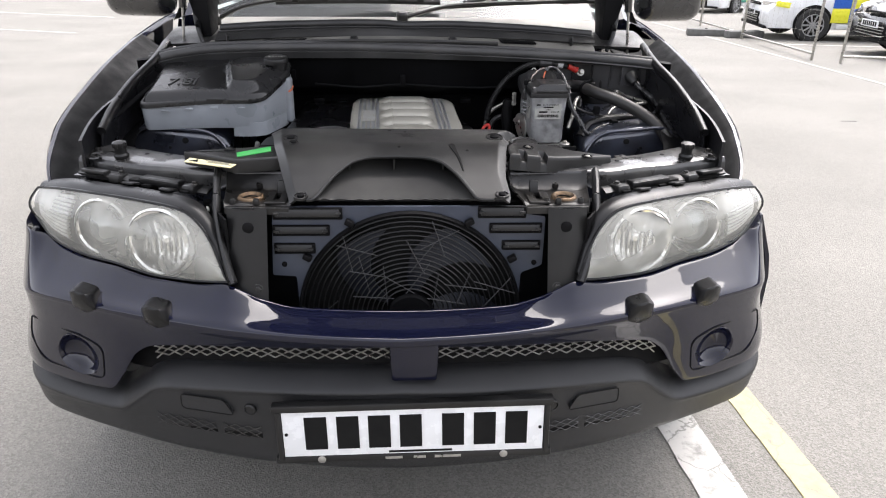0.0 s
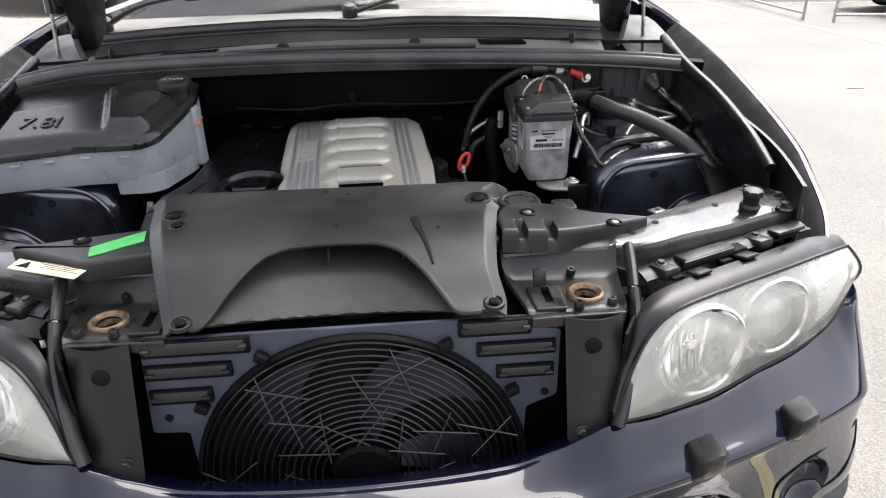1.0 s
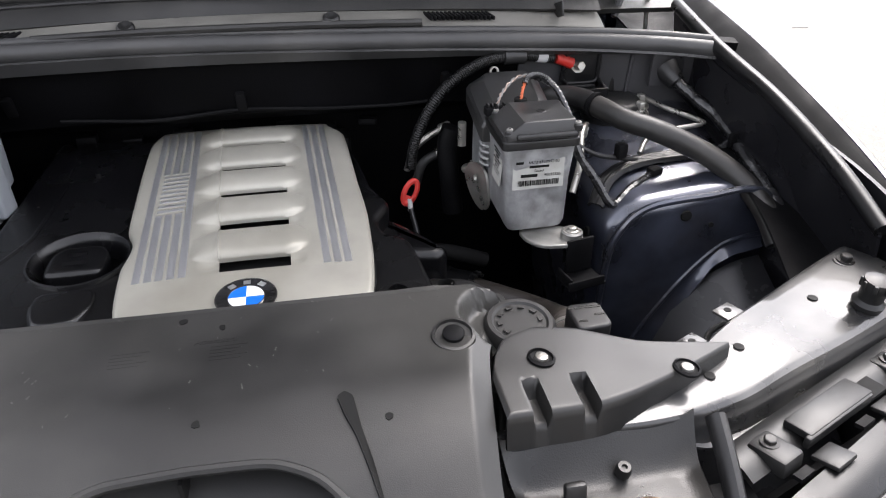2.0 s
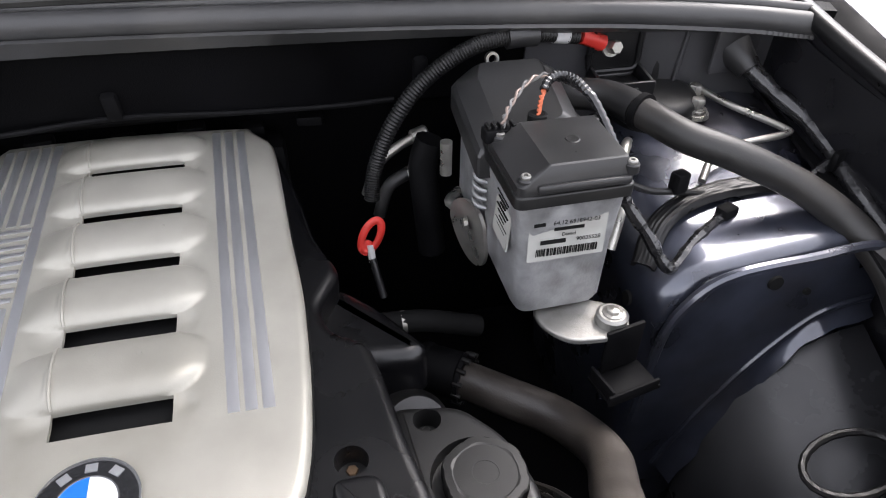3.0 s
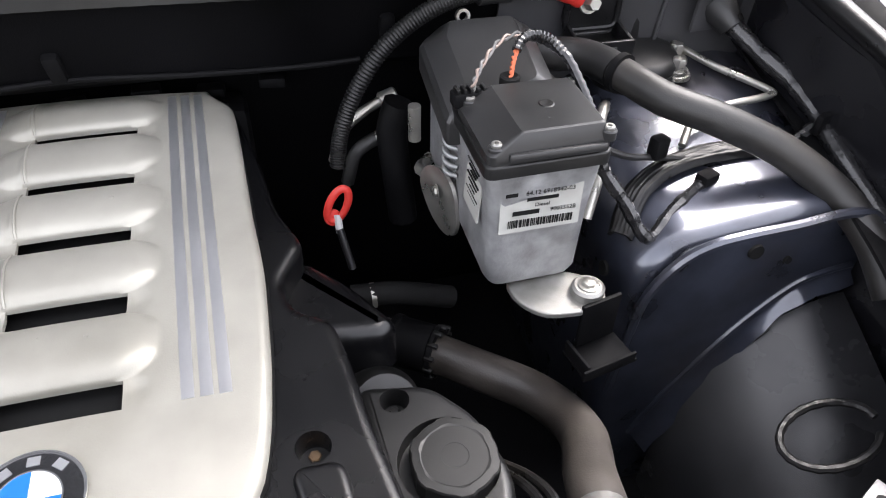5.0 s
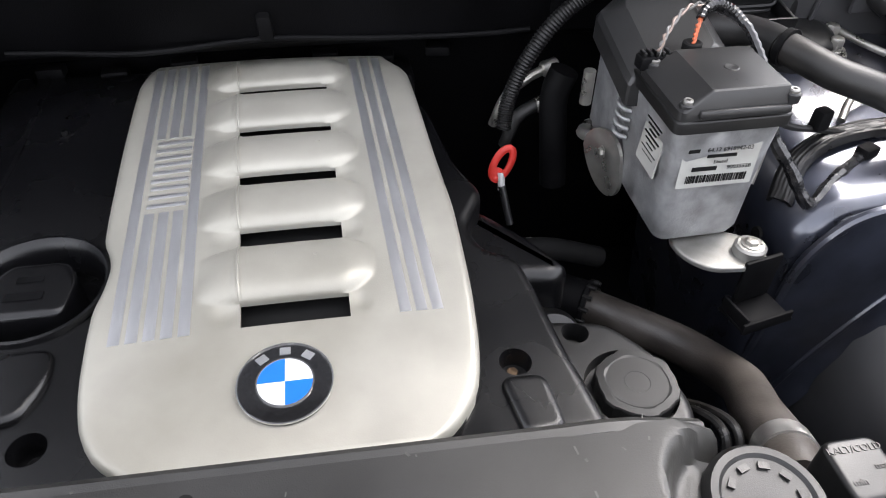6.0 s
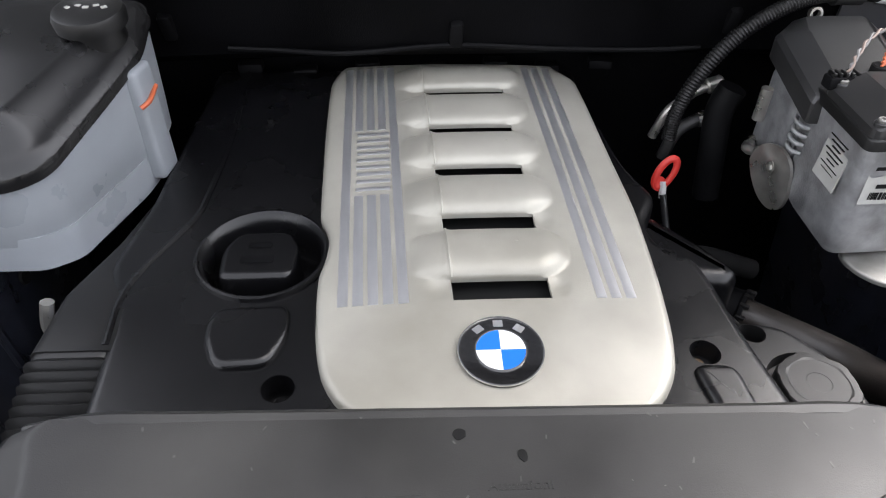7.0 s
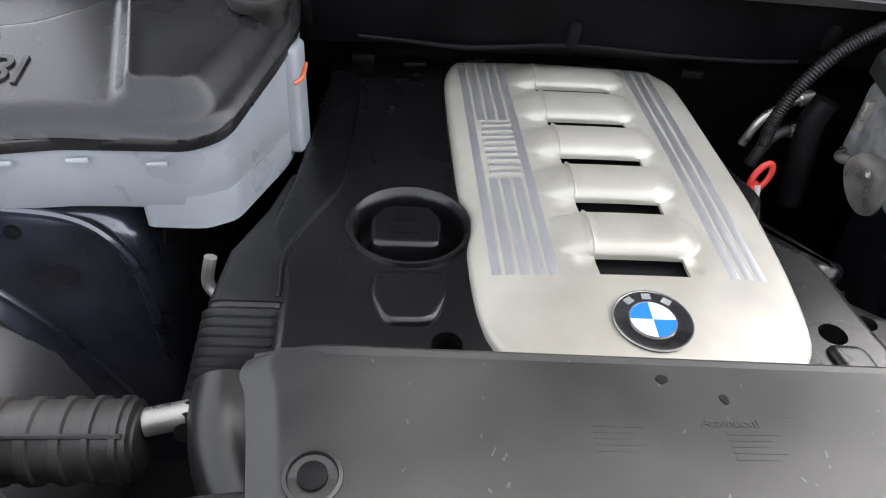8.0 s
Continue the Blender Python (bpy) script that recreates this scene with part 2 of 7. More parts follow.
TYRE = mat("tyre_rubber", (0.02, 0.02, 0.02), 0.75, var=0.2, scale=30, bump=0.3)
CONCRETE = mat("grey_rubber_block", (0.13, 0.13, 0.125), 0.85, var=0.25, scale=12, fine=120, bump=0.6)
LOOM_TAPE = mat("loom_tape", (0.010, 0.010, 0.011), 0.24, var=0.3, scale=60, fine=160, bump=0.9, rvar=0.12, coat=0.4)
# near-zero base colour includes the bonnet's shade on the black felt
WALL = mat("shaded_bulkhead_felt", (0.0018, 0.0018, 0.0022), 0.6, var=0.5, scale=7, fine=700, bump=0.35, spec=0.07)
ENGINE_BLACK = mat("engine_shroud_plastic", (0.0042, 0.0042, 0.0048), 0.25, var=0.2, scale=10, fine=1500, bump=0.16, rvar=0.08, dirt=(0.010, 0.010, 0.010), dirt_amount=0.4, spec=0.42)
WING_BLACK = mat("inner_wing_black", (0.010, 0.010, 0.012), 0.33, 0.1, var=0.25, scale=12, fine=600, bump=0.1, dirt=(0.014, 0.014, 0.014), dirt_amount=0.35, spec=0.4)
STAIN = mat("old_oil_stain", (0.008, 0.008, 0.008), 0.65, var=0.3, scale=90, bump=0.05, spec=0.12)
GUARD_WIRE = mat("guard_wire", (0.045, 0.045, 0.047), 0.4, var=0.2, scale=80, bump=0.0)
FAN_BLUE = mat("fan_plastic", (0.0110, 0.0130, 0.0195), 0.45, var=0.25, scale=25, fine=900, bump=0.12, dirt=(0.02, 0.021, 0.023), dirt_amount=0.4, spec=0.3)
LATCH = mat("latch_steel", (0.009, 0.0087, 0.0085), 0.36, 0.15, var=0.35, scale=26, fine=700, bump=0.25, rvar=0.14, dirt=(0.05, 0.045, 0.038), dirt_amount=0.55)
FARWALL = mat("far_grey_brick", (0.11, 0.10, 0.09), 0.8, var=0.3, scale=0.6, fine=14, bump=0.2)
BAY.node_tree.nodes["Principled BSDF"].inputs["Coat Roughness"].default_value = 0.13
BAY.node_tree.nodes["Principled BSDF"].inputs["Coat IOR"].default_value = 1.7
PAINT.node_tree.nodes["Principled BSDF"].inputs["Coat IOR"].default_value = 1.5
LINER = mat("wheel_liner_plastic", (0.030, 0.0305, 0.033), 0.32, var=0.45, scale=8, fine=1200, bump=0.15, rvar=0.14, dirt=(0.08, 0.077, 0.072), dirt_amount=0.5)
SHINY_HOSE = mat("smooth_black_hose", (0.013, 0.0125, 0.012), 0.48, var=0.3, scale=30, fine=900, bump=0.15, rvar=0.1, dirt=(0.05, 0.045, 0.04), dirt_amount=0.4)
SEAL_RUBBER = mat("dusty_seal_rubber", (0.034, 0.034, 0.0345), 0.45, var=0.2, scale=16, fine=900, bump=0.15, dirt=(0.08, 0.077, 0.073), dirt_amount=0.5)
BAND = mat("band_rubber_and_shaded_paint", (0.0055, 0.0055, 0.006), 0.34, var=0.25, scale=24, fine=900, bump=0.12, rvar=0.1, spec=0.35)
TANK_LID = mat("glossy_tank_lid", (0.0085, 0.0085, 0.009), 0.27, var=0.25, scale=12, fine=1300, bump=0.08, rvar=0.08, dirt=(0.026, 0.025, 0.024), dirt_amount=0.35)
LID = mat("tank_lid_plastic", (0.019, 0.019, 0.0195), 0.32, var=0.2, scale=12, fine=1300, bump=0.1, rvar=0.08, dirt=(0.045, 0.044, 0.042), dirt_amount=0.4)
DULL_WIRE = mat("dull_grey_wire", (0.16, 0.155, 0.15), 0.45, 0.1, var=0.2, scale=150, bump=0.0)
PANEL = mat("grey_black_bulkhead_paint", (0.048, 0.048, 0.052), 0.42, 0.2, var=0.3, scale=10, fine=700, bump=0.12, rvar=0.1, dirt=(0.065, 0.064, 0.062), dirt_amount=0.4)
INTERIOR = mat("dark_interior", (0.03, 0.03, 0.032), 0.7, var=0.1, bump=0.2)


# ---- mesh tools ----
def lerp(a, b, t):
    return a + (b - a) * t


def table(rows, x):
    """A smooth curve through rows of (x, value) that does not overshoot."""
    if x <= rows[0][0]:
        return rows[0][1]
    if x >= rows[-1][0]:
        return rows[-1][1]
    i = max(k for k in range(len(rows) - 1) if rows[k][0] <= x)
    grade = [(q[1] - p[1]) / (q[0] - p[0]) for p, q in zip(rows, rows[1:])]

    def slope(k):
        if k in (0, len(rows) - 1):
            return grade[min(k, len(grade) - 1)]
        g, h = grade[k - 1], grade[k]
        return 0.0 if g * h <= 0 else 2 * g * h / (g + h)

    (x0, v0), (x1, v1) = rows[i], rows[i + 1]
    d = x1 - x0
    t = (x - x0) / d
    return (2 * t**3 - 3 * t * t + 1) * v0 + (t**3 - 2 * t * t + t) * d * slope(i) + (3 * t * t - 2 * t**3) * v1 + (t**3 - t * t) * d * slope(i + 1)


def spline(pts, n):
    """n points along a Catmull-Rom curve through pts."""
    p = [Vector(q) for q in pts]
    p = [p[0] * 2 - p[1]] + p + [p[-1] * 2 - p[-2]]
    out, spans = [], len(p) - 3
    for k in range(n):
        s = k / (n - 1) * spans
        i = min(int(s), spans - 1)
        t = s - i
        a, b, c, d = p[i : i + 4]
        out.append(0.5 * (2 * b + (c - a) * t + (2 * a - 5 * b + 4 * c - d) * t * t + (3 * b - a - 3 * c + d) * t**3))
    return out


# units that lift out of the bay whole are things of their own
UNITS = {
    "radiator_cover": "radiator cover", "engine_shroud": "engine shroud", "engine_cover": "engine cover", "parking_heater": "heater", "washer_tank": "washer tank",
    "air_duct": "air duct", "ribbed_hose": "hose", "coolant_hose": "hose", "air_hose": "hose", "charging_cable": "cable", "green_tape": "tape", "warning_sticker": "sticker",
    "loose_lead": "cable", "header_tank": "coolant tank", "pump_cover": "pump cover",
}


def level(ob):
    return 0 if ob.parent is None else 1 + level(ob.parent)


def part(name, bm, material, parent=None, label="", angle=38, smooth=True):
    bmesh.ops.remove_doubles(bm, verts=bm.verts, dist=1e-6)
    bmesh.ops.recalc_face_normals(bm, faces=bm.faces)
    me = bpy.data.meshes.new(name)
    bm.to_mesh(me)
    bm.free()
    me.materials.append(material)
    if smooth:
        me.polygons.foreach_set("use_smooth", [True] * len(me.polygons))
        me.set_sharp_from_angle(angle=radians(angle))
    ob = new(name, me)
    if name in UNITS:
        return tagged(ob, label, UNITS[name])
    while parent is not None and level(parent) > 1:
        parent = parent.parent
    if parent is not None:
        ob.parent = parent
        if parent.type == "EMPTY":
            ob.matrix_parent_inverse = Matrix.Translation(-parent.location)
    if label:
        ob["label"] = label
    return ob


def thing(name, at, label, category, group="", kind=""):
    ob = new(name)
    ob.location = at
    ob.empty_display_size = 0.1
    return tagged(ob, label, category, group, kind)


def merge(bm, other):
    me = bpy.data.meshes.new("tmp")
    other.to_mesh(me)
    other.free()
    bm.from_mesh(me)
    bpy.data.meshes.remove(me)
    return bm


def loft(bm, rings, close=True, caps=True):
    rows = [[bm.verts.new(p) for p in ring] for ring in rings]
    n = len(rows[0])
    for a, b in zip(rows, rows[1:]):
        for i in range(n if close else n - 1):
            j = (i + 1) % n
            bm.faces.new((a[i], a[j], b[j], b[i]))
    if caps and close:
        bm.faces.new(rows[0][::-1])
        bm.faces.new(rows[-1])
    return bm


def sheet(fn, nu, nv, thick=0.0):
    """A sheet of fn(u, v) over the unit square, with thickness to its back."""
    bm = bmesh.new()
    loft(bm, [[fn(i / nu, j / nv) for j in range(nv + 1)] for i in range(nu + 1)], close=False, caps=False)
    if thick:
        bmesh.ops.recalc_face_normals(bm, faces=bm.faces)
        bmesh.ops.solidify(bm, geom=bm.faces[:], thickness=thick)
    return bm


def box(bm, c, s, rot=(0, 0, 0), bevel=0.0, seg=2, taper=1.0):
    """A box with rounded edges; taper shrinks its top."""
    t = bmesh.new()
    bmesh.ops.create_cube(t, size=1.0)
    for v in t.verts:
        k = taper if v.co.z > 0 else 1.0
        v.co = Vector((v.co.x * s[0] * k, v.co.y * s[1] * k, v.co.z * s[2]))
    if bevel:
        bmesh.ops.bevel(t, geom=t.edges[:], offset=min(bevel, 0.45 * min(s)), segments=seg, affect="EDGES", profile=0.5, clamp_overlap=True)
    bmesh.ops.transform(t, matrix=pose(*c, *rot), verts=t.verts)
    return merge(bm, t)


def lathe(bm, prof, at, axis=(0, 0, 1), seg=32, caps=True):
    """Rings of (radius, height) turned round an axis through at."""
    q = Vector(axis).normalized().to_track_quat("Z", "Y").to_matrix()
    rings = [[Vector(at) + q @ Vector((r * math.cos(2 * math.pi * k / seg), r * math.sin(2 * math.pi * k / seg), h)) for k in range(seg)] for r, h in prof]
    return loft(bm, rings, True, caps)


def tube(bm, pts, r, n=40, seg=12, rib=None, flat=1.0, curve=True):
    """A round tube along a curve; rib(s) scales the radius along it."""
    path = spline(pts, n) if curve else [Vector(p) for p in pts]
    rings, up = [], Vector((0.13, 0.21, 0.97)).normalized()
    for i, p in enumerate(path):
        d = (path[min(i + 1, len(path) - 1)] - path[max(i - 1, 0)]).normalized()
        up = (up - d * up.dot(d)).normalized()
        side = d.cross(up)
        k = r * (rib(i / (len(path) - 1)) if rib else 1.0)
        rings.append([p + side * (k * math.cos(2 * math.pi * j / seg)) + up * (k * flat * math.sin(2 * math.pi * j / seg)) for j in range(seg)])
    return loft(bm, rings)


def rounded(poly, r, n=5):
    """A polygon with its corners rounded."""
    out, m = [], len(poly)
    for i in range(m):
        a, b, c = (Vector((*poly[(i + k) % m][:2], 0)) for k in (-1, 0, 1))
        ra = min(r, 0.45 * (a - b).length, 0.45 * (c - b).length)
        p, q = b + (a - b).normalized() * ra, b + (c - b).normalized() * ra
        for k in range(n + 1):
            t = k / n
            out.append(((1 - t) ** 2 * p + 2 * t * (1 - t) * b + t * t * q).to_2d())
    return out


def slab(bm, poly, z0, z1, bevel=0.0, top=None):
    """A plate of the given outline; its top edge rounded. top(x, y) lifts both faces."""
    lift = top or (lambda x, y: 0.0)
    cx, cy = sum(p[0] for p in poly) / len(poly), sum(p[1] for p in poly) / len(poly)

    def ring(z, inset):
        res = []
        m = len(poly)
        for i in range(m):
            a, c = Vector(poly[i - 1][:2]), Vector(poly[(i + 1) % m][:2])
            d = (c - a).normalized() if (c - a).length > 1e-9 else Vector((1, 0))
            nrm = Vector((d.y, -d.x))
            p = Vector(poly[i][:2]) - nrm * inset * turn
            res.append(Vector((p.x, p.y, z + lift(p.x, p.y))))
        return res

    area = sum(poly[i - 1][0] * poly[i][1] - poly[i][0] * poly[i - 1][1] for i in range(len(poly)))
    turn = 1.0 if area > 0 else -1.0
    rings = [ring(z0, 0.0)]
    if bevel:
        rings += [ring(z1 - bevel * (1 - math.sin(a)), bevel * (1 - math.cos(a))) for a in (0.0, 0.52, 1.05, 1.57)] + [ring(z1, bevel + 0.0015)]
    else:
        rings.append(ring(z1, 0.0))
    return loft(bm, rings)


def disc_bolt(bm, at, r, h, axis=(0, 0, 1), hexa=True):
    lathe(bm, [(r * 1.5, 0), (r * 1.5, h * 0.25), (r * 1.45, h * 0.3)], at, axis, 20)
    a = Vector(axis).normalized()
    lathe(bm, [(r, 0), (r, h * 0.85), (r * 0.85, h)], Vector(at) + a * h * 0.28, axis, 6 if hexa else 16)
    return bm


def cut(ob, cutters, how="DIFFERENCE"):
    """Cuts the closed meshes of the list out of ob (or keeps what they share), and leaves plain mesh."""
    for bm_ in cutters:
        bmesh.ops.recalc_face_normals(bm_, faces=bm_.faces)
        me = bpy.data.meshes.new("cutter")
        bm_.to_mesh(me)
        bm_.free()
        tool = bpy.data.objects.new("cutter", me)
        scene.collection.objects.link(tool)
        mod = ob.modifiers.new("cut", "BOOLEAN")
        mod.operation, mod.object, mod.solver = how, tool, "EXACT"
        bpy.context.view_layer.update()
        res = bpy.data.meshes.new_from_object(ob.evaluated_get(bpy.context.evaluated_depsgraph_get()))
        ob.modifiers.remove(mod)
        ob.data = res
        bpy.data.objects.remove(tool)
        bpy.data.meshes.remove(me)
    ob.data.polygons.foreach_set("use_smooth", [True] * len(ob.data.polygons))
    ob.data.set_sharp_from_angle(angle=radians(38))
    return ob


def letters(text, size, m, material, parent, name, label="", depth=0.0004):
    """Raised text of the built-in font as a mesh."""
    cu = bpy.data.curves.new(name, "FONT")
    cu.body, cu.size, cu.extrude, cu.align_x, cu.align_y = text, size, depth, "CENTER", "CENTER"
    tmp = bpy.data.objects.new(name, cu)
    scene.collection.objects.link(tmp)
    dg = bpy.context.evaluated_depsgraph_get()
    me = bpy.data.meshes.new_from_object(tmp.evaluated_get(dg))
    bpy.data.objects.remove(tmp)
    bpy.data.curves.remove(cu)
    me.transform(m)
    me.materials.clear()
    me.materials.append(material)
    me.name = name
    ob = new(name, me)
    ob.parent = parent
    if parent.type == "EMPTY":
        ob.matrix_parent_inverse = Matrix.Translation(-parent.location)
    if label:
        ob["label"] = label
    return ob


# ---- the ground ----
TARMAC_PALE = line_paint("pale_joint", (0.34, 0.33, 0.30), (0.20, 0.195, 0.18))
def gz(x, y):
    """The car park falls away gently behind the car."""
    s = max(0.0, y - 1.5)
    return -0.033 * s * s / (s + 1.5) if s < 40 else -1.27


bm = bmesh.new()
radii = [0.0, 0.6, 1.2, 1.8, 2.4, 3, 3.8, 4.6, 5.6, 7, 9, 11, 13, 15, 18, 22, 28, 36, 50, 80, 150, 400, 1500]
rows = []
for r in radii[1:]:
    rows.append([(r * math.cos(k * math.pi / 36), r * math.sin(k * math.pi / 36), gz(0, r * math.sin(k * math.pi / 36))) for k in range(72)])
loft(bm, rows, True, False)
bm.verts.ensure_lookup_table()
bm.faces.new([bm.verts[k] for k in range(72)])
tagged(part("ground", bm, TARMAC), "pale worn grey tarmac of an open car park", "ground", kind="structure")


def ground_line(name, a, b, w, material, label):
    """A painted line lying on the tarmac, with ragged edges."""
    a, b = Vector((*a, 0)), Vector((*b, 0))
    d = (b - a).normalized()
    side = Vector((d.y, -d.x, 0)) * w / 2
    n = max(8, int((b - a).length / 0.08))
    bm = bmesh.new()
    rings = []
    for k in range(n + 1):
        p = a.lerp(b, k / n)
        ring = []
        for s, z in ((-1, 0.0), (-1, 0.004), (1, 0.004), (1, 0.0)):
            q = p + side * s * (1 + 0.07 * noise.noise(Vector((k * 0.9, s * 7, a.x))))
            ring.append((q.x, q.y, gz(q.x, q.y) + z))
        rings.append(ring)
    loft(bm, rings)
    return tagged(part(name, bm, material), label, "road marking", kind="structure")


ground_line("white_line", (0.93, -1.6), (0.72, 2.6), 0.128, WHITE_LINE, "cracked worn white parking line on tarmac")
ground_line("yellow_line", (1.19, -1.6), (0.99, 2.6), 0.095, YELLOW_LINE, "faded cracked yellow parking line on tarmac")
ground_line("far_white_line", (-14.0, 20.2), (-7.4, 17.3), 0.09, WHITE_LINE, "thin faded white bay line across the tarmac")
ground_line("far_white_line", (-11.0, 14.7), (-6.4, 12.9), 0.09, WHITE_LINE, "thin faded white bay line across the tarmac")
ground_line("far_white_line", (-12.0, 26.0), (-6.0, 24.0), 0.09, WHITE_LINE, "thin faded white bay line across the tarmac")
ground_line("kerb_line", (6.6, 22.0), (5.6, 5.0), 0.07, TARMAC_PALE, "pale worn joint line under the site fence")
ground_line("far_white_line", (6.9, 11.9), (10.6, 11.2), 0.09, WHITE_LINE, "thin faded white bay line across the tarmac")

# ---- the car ----
car = thing("car", (0, 2.2, 0), "dark navy blue estate car with its bonnet open, engine bay bare", "car")


OFF = -0.009  # the body sits a little to one side of the plate
BUMPER_OFF = -0.014


def F(x):
    """The front's plan: how far back the skin lies at x from the middle."""
    return 0.32 * x * x + 148 * max(0.0, abs(x) - 0.74) ** 3.7


Z_TOP = [(0, 0.702), (0.2, 0.705), (0.27, 0.72), (0.305, 0.738), (0.337, 0.751), (0.40, 0.743), (0.50, 0.740), (0.545, 0.744), (0.58, 0.748), (0.655, 0.749), (0.72, 0.756), (0.77, 0.768), (0.80, 0.776), (0.84, 0.780), (0.90, 0.775), (0.945, 0.76)]
DY_TOP = [(0, 0.06), (0.25, 0.058), (0.337, 0.045), (0.447, 0.052), (0.50, 0.058), (0.578, 0.065), (0.655, 0.072), (0.735, 0.083), (0.78, 0.085), (0.83, 0.05), (0.93, 0.012)]
Z_LOW = [(0, 0.655), (0.3, 0.642), (0.49, 0.618), (0.53, 0.595), (0.575, 0.53), (0.61, 0.492), (0.7, 0.486), (0.93, 0.5)]
Z_CLAD = [(0, 0.587), (0.3, 0.575), (0.46, 0.56), (0.5, 0.55), (0.545, 0.515), (0.6, 0.478), (0.7, 0.474), (0.85, 0.48), (0.93, 0.49)]


def bumper_profile(x):
    a = abs(x)
    zt, dt, zl = table(Z_TOP, a), table(DY_TOP, a), table(Z_LOW, a)
    zc = min(table([(0, 0.676), (0.3, 0.684), (0.46, 0.690), (0.62, 0.692), (0.75, 0.688), (0.93, 0.655)], a), zt - 0.02)
    rows = [(dt + 0.05, zt - 0.03), (dt + 0.010, zt - 0.003), (dt, zt - 0.002), (dt * 0.72, lerp(zt, zc, 0.22)), (dt * 0.25 - 0.004, lerp(zt, zc, 0.58)), (-0.015, zc + 0.010), (-0.0185, zc + 0.001), (-0.017, zc - 0.006), (-0.010, lerp(zc, zl, 0.35)), (-0.002, lerp(zc, zl, 0.68)), (0.004, zl + 0.004), (0.010, zl), (0.05, zl - 0.004)]
    return rows


def tuck(x, z):
    """The painted corners lean inwards above the cladding."""
    k = max(0.0, min(1.0, (z - 0.49) / 0.16))
    return 1 - 0.046 * k * k * (3 - 2 * k) * min(1.0, (abs(x) / 0.83) ** 5)


def skin(profile, nx, half):
    bm = bmesh.new()
    xs = [half * (2 * k / nx - 1) for k in range(nx + 1)]
    rings = []
    for x in xs:
        y = F(x)
        rings.append([(x * tuck(x, z) + BUMPER_OFF, y + dy, z) for dy, z in subdivide(profile(x))])
    loft(bm, rings, False, False)
    return bm


def subdivide(rows, n=4):
    return [tuple(p)[:2] for p in spline([(a, b, 0) for a, b in rows], (len(rows) - 1) * n + 1)]


bm = skin(bumper_profile, 240, 0.915)
bumper = part("bumper", bm, PAINT, car, "glossy dark navy painted bumper")
bm = box(bmesh.new(), (0.009, 0.006, 0.632), (0.088, 0.022, 0.10), (8, 0, 0), 0.006, taper=1.06)
part("bumper_web", bm, PAINT, bumper)


def cladding_profile(x):
    a = abs(x)
    zc = table(Z_CLAD, a)
    zb = 0.338 + 0.03 * a * a
    return [(0.08, zc + 0.006), (0.050, zc + 0.002), (0.034, zc - 0.003), (0.004, zc - 0.023), (-0.002, zc - 0.032), (0.002, zc - 0.044), (0.014, lerp(zc - 0.065, zb, 0.5)), (0.02, zb + 0.025), (0.035, zb + 0.006), (0.06, zb - 0.004), (0.14, zb - 0.008)]


cladding = part("lower_bumper", skin(cladding_profile, 140, 0.915), CLAD, car, "grained grey-black plastic lower bumper")
# dark sheet behind the upper intake, standing in for the shade of its recess
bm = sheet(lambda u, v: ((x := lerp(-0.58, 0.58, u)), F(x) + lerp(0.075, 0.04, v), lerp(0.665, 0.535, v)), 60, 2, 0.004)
part("intake_shade_sheet", bm, DEEP, bumper)
# upper intake mesh: zigzag wires that meet in diamonds
for x0, x1 in ((-0.515, -0.037), (0.056, 0.515)):
    bm = bmesh.new()
    for row in range(3):
        for s in (1, -1):
            pts = []
            n = int((x1 - x0) / 0.028)
            for k in range(n + 1):
                x = lerp(x0, x1, k / n)
                tri_ = (1 if k % 2 else -1) * s
                z = table(Z_LOW, abs(x)) - 0.002 - 0.0150 * row + 0.0076 * tri_
                pts.append((x, F(x) + 0.030 + 0.004 * row * 0.5, z))
            tube(bm, pts, 0.0016, seg=5, curve=False)
    part("intake_mesh", bm, STEEL, bumper, "dull metal diamond mesh")
# lower slots with mesh
for sx in (-1, 1):
    for x0, x1 in ((0.285, 0.365), (0.38, 0.51)):
        bm = sheet(lambda u, v: (BUMPER_OFF + sx * (x := lerp(x0, x1, u)), F(x) + 0.013, lerp(0.456, 0.424, v) + 0.01 * (x - 0.4)), 8, 2, 0.003)
        slot = part("lower_slot", bm, DEEP, cladding)
        bm = bmesh.new()
        for row in range(2):
            for s in (1, -1):
                n = int((x1 - x0) / 0.026)
                tube(bm, [(BUMPER_OFF + sx * (x := lerp(x0, x1, k / n)), F(x) + 0.008, 0.447 - 0.014 * row + 0.007 * s * (1 if k % 2 else -1)) for k in range(n + 1)], 0.001, seg=5, curve=False)
        part("slot_mesh", bm, RAIL, cladding)
    # tow eye cover and parking sensor
    def flap(x0, x1, z0, z1, off):
        c = rounded([(x0, z0), (x1, z0), (x1, z1), (x0 + 0.02, z1)], 0.01)
        bm_ = bmesh.new()
        rings = [[(BUMPER_OFF + sx * p[0], F(p[0]) + off + d, p[1]) for p in c] for d in (0.012, 0.0)]
        loft(bm_, rings)
        return bm_
    part("tow_cover", flap(0.335, 0.445, 0.484, 0.518, -0.001), CLAD, cladding)
    edge_ = rounded([(0.335, 0.484), (0.445, 0.484), (0.445, 0.518), (0.355, 0.518)], 0.01)
    line_ = [(BUMPER_OFF + sx * p[0], F(p[0]) - 0.0012, p[1]) for p in edge_]
    part("cover_groove", tube(bmesh.new(), line_ + [line_[0]], 0.0011, seg=5, curve=False), INK, cladding)
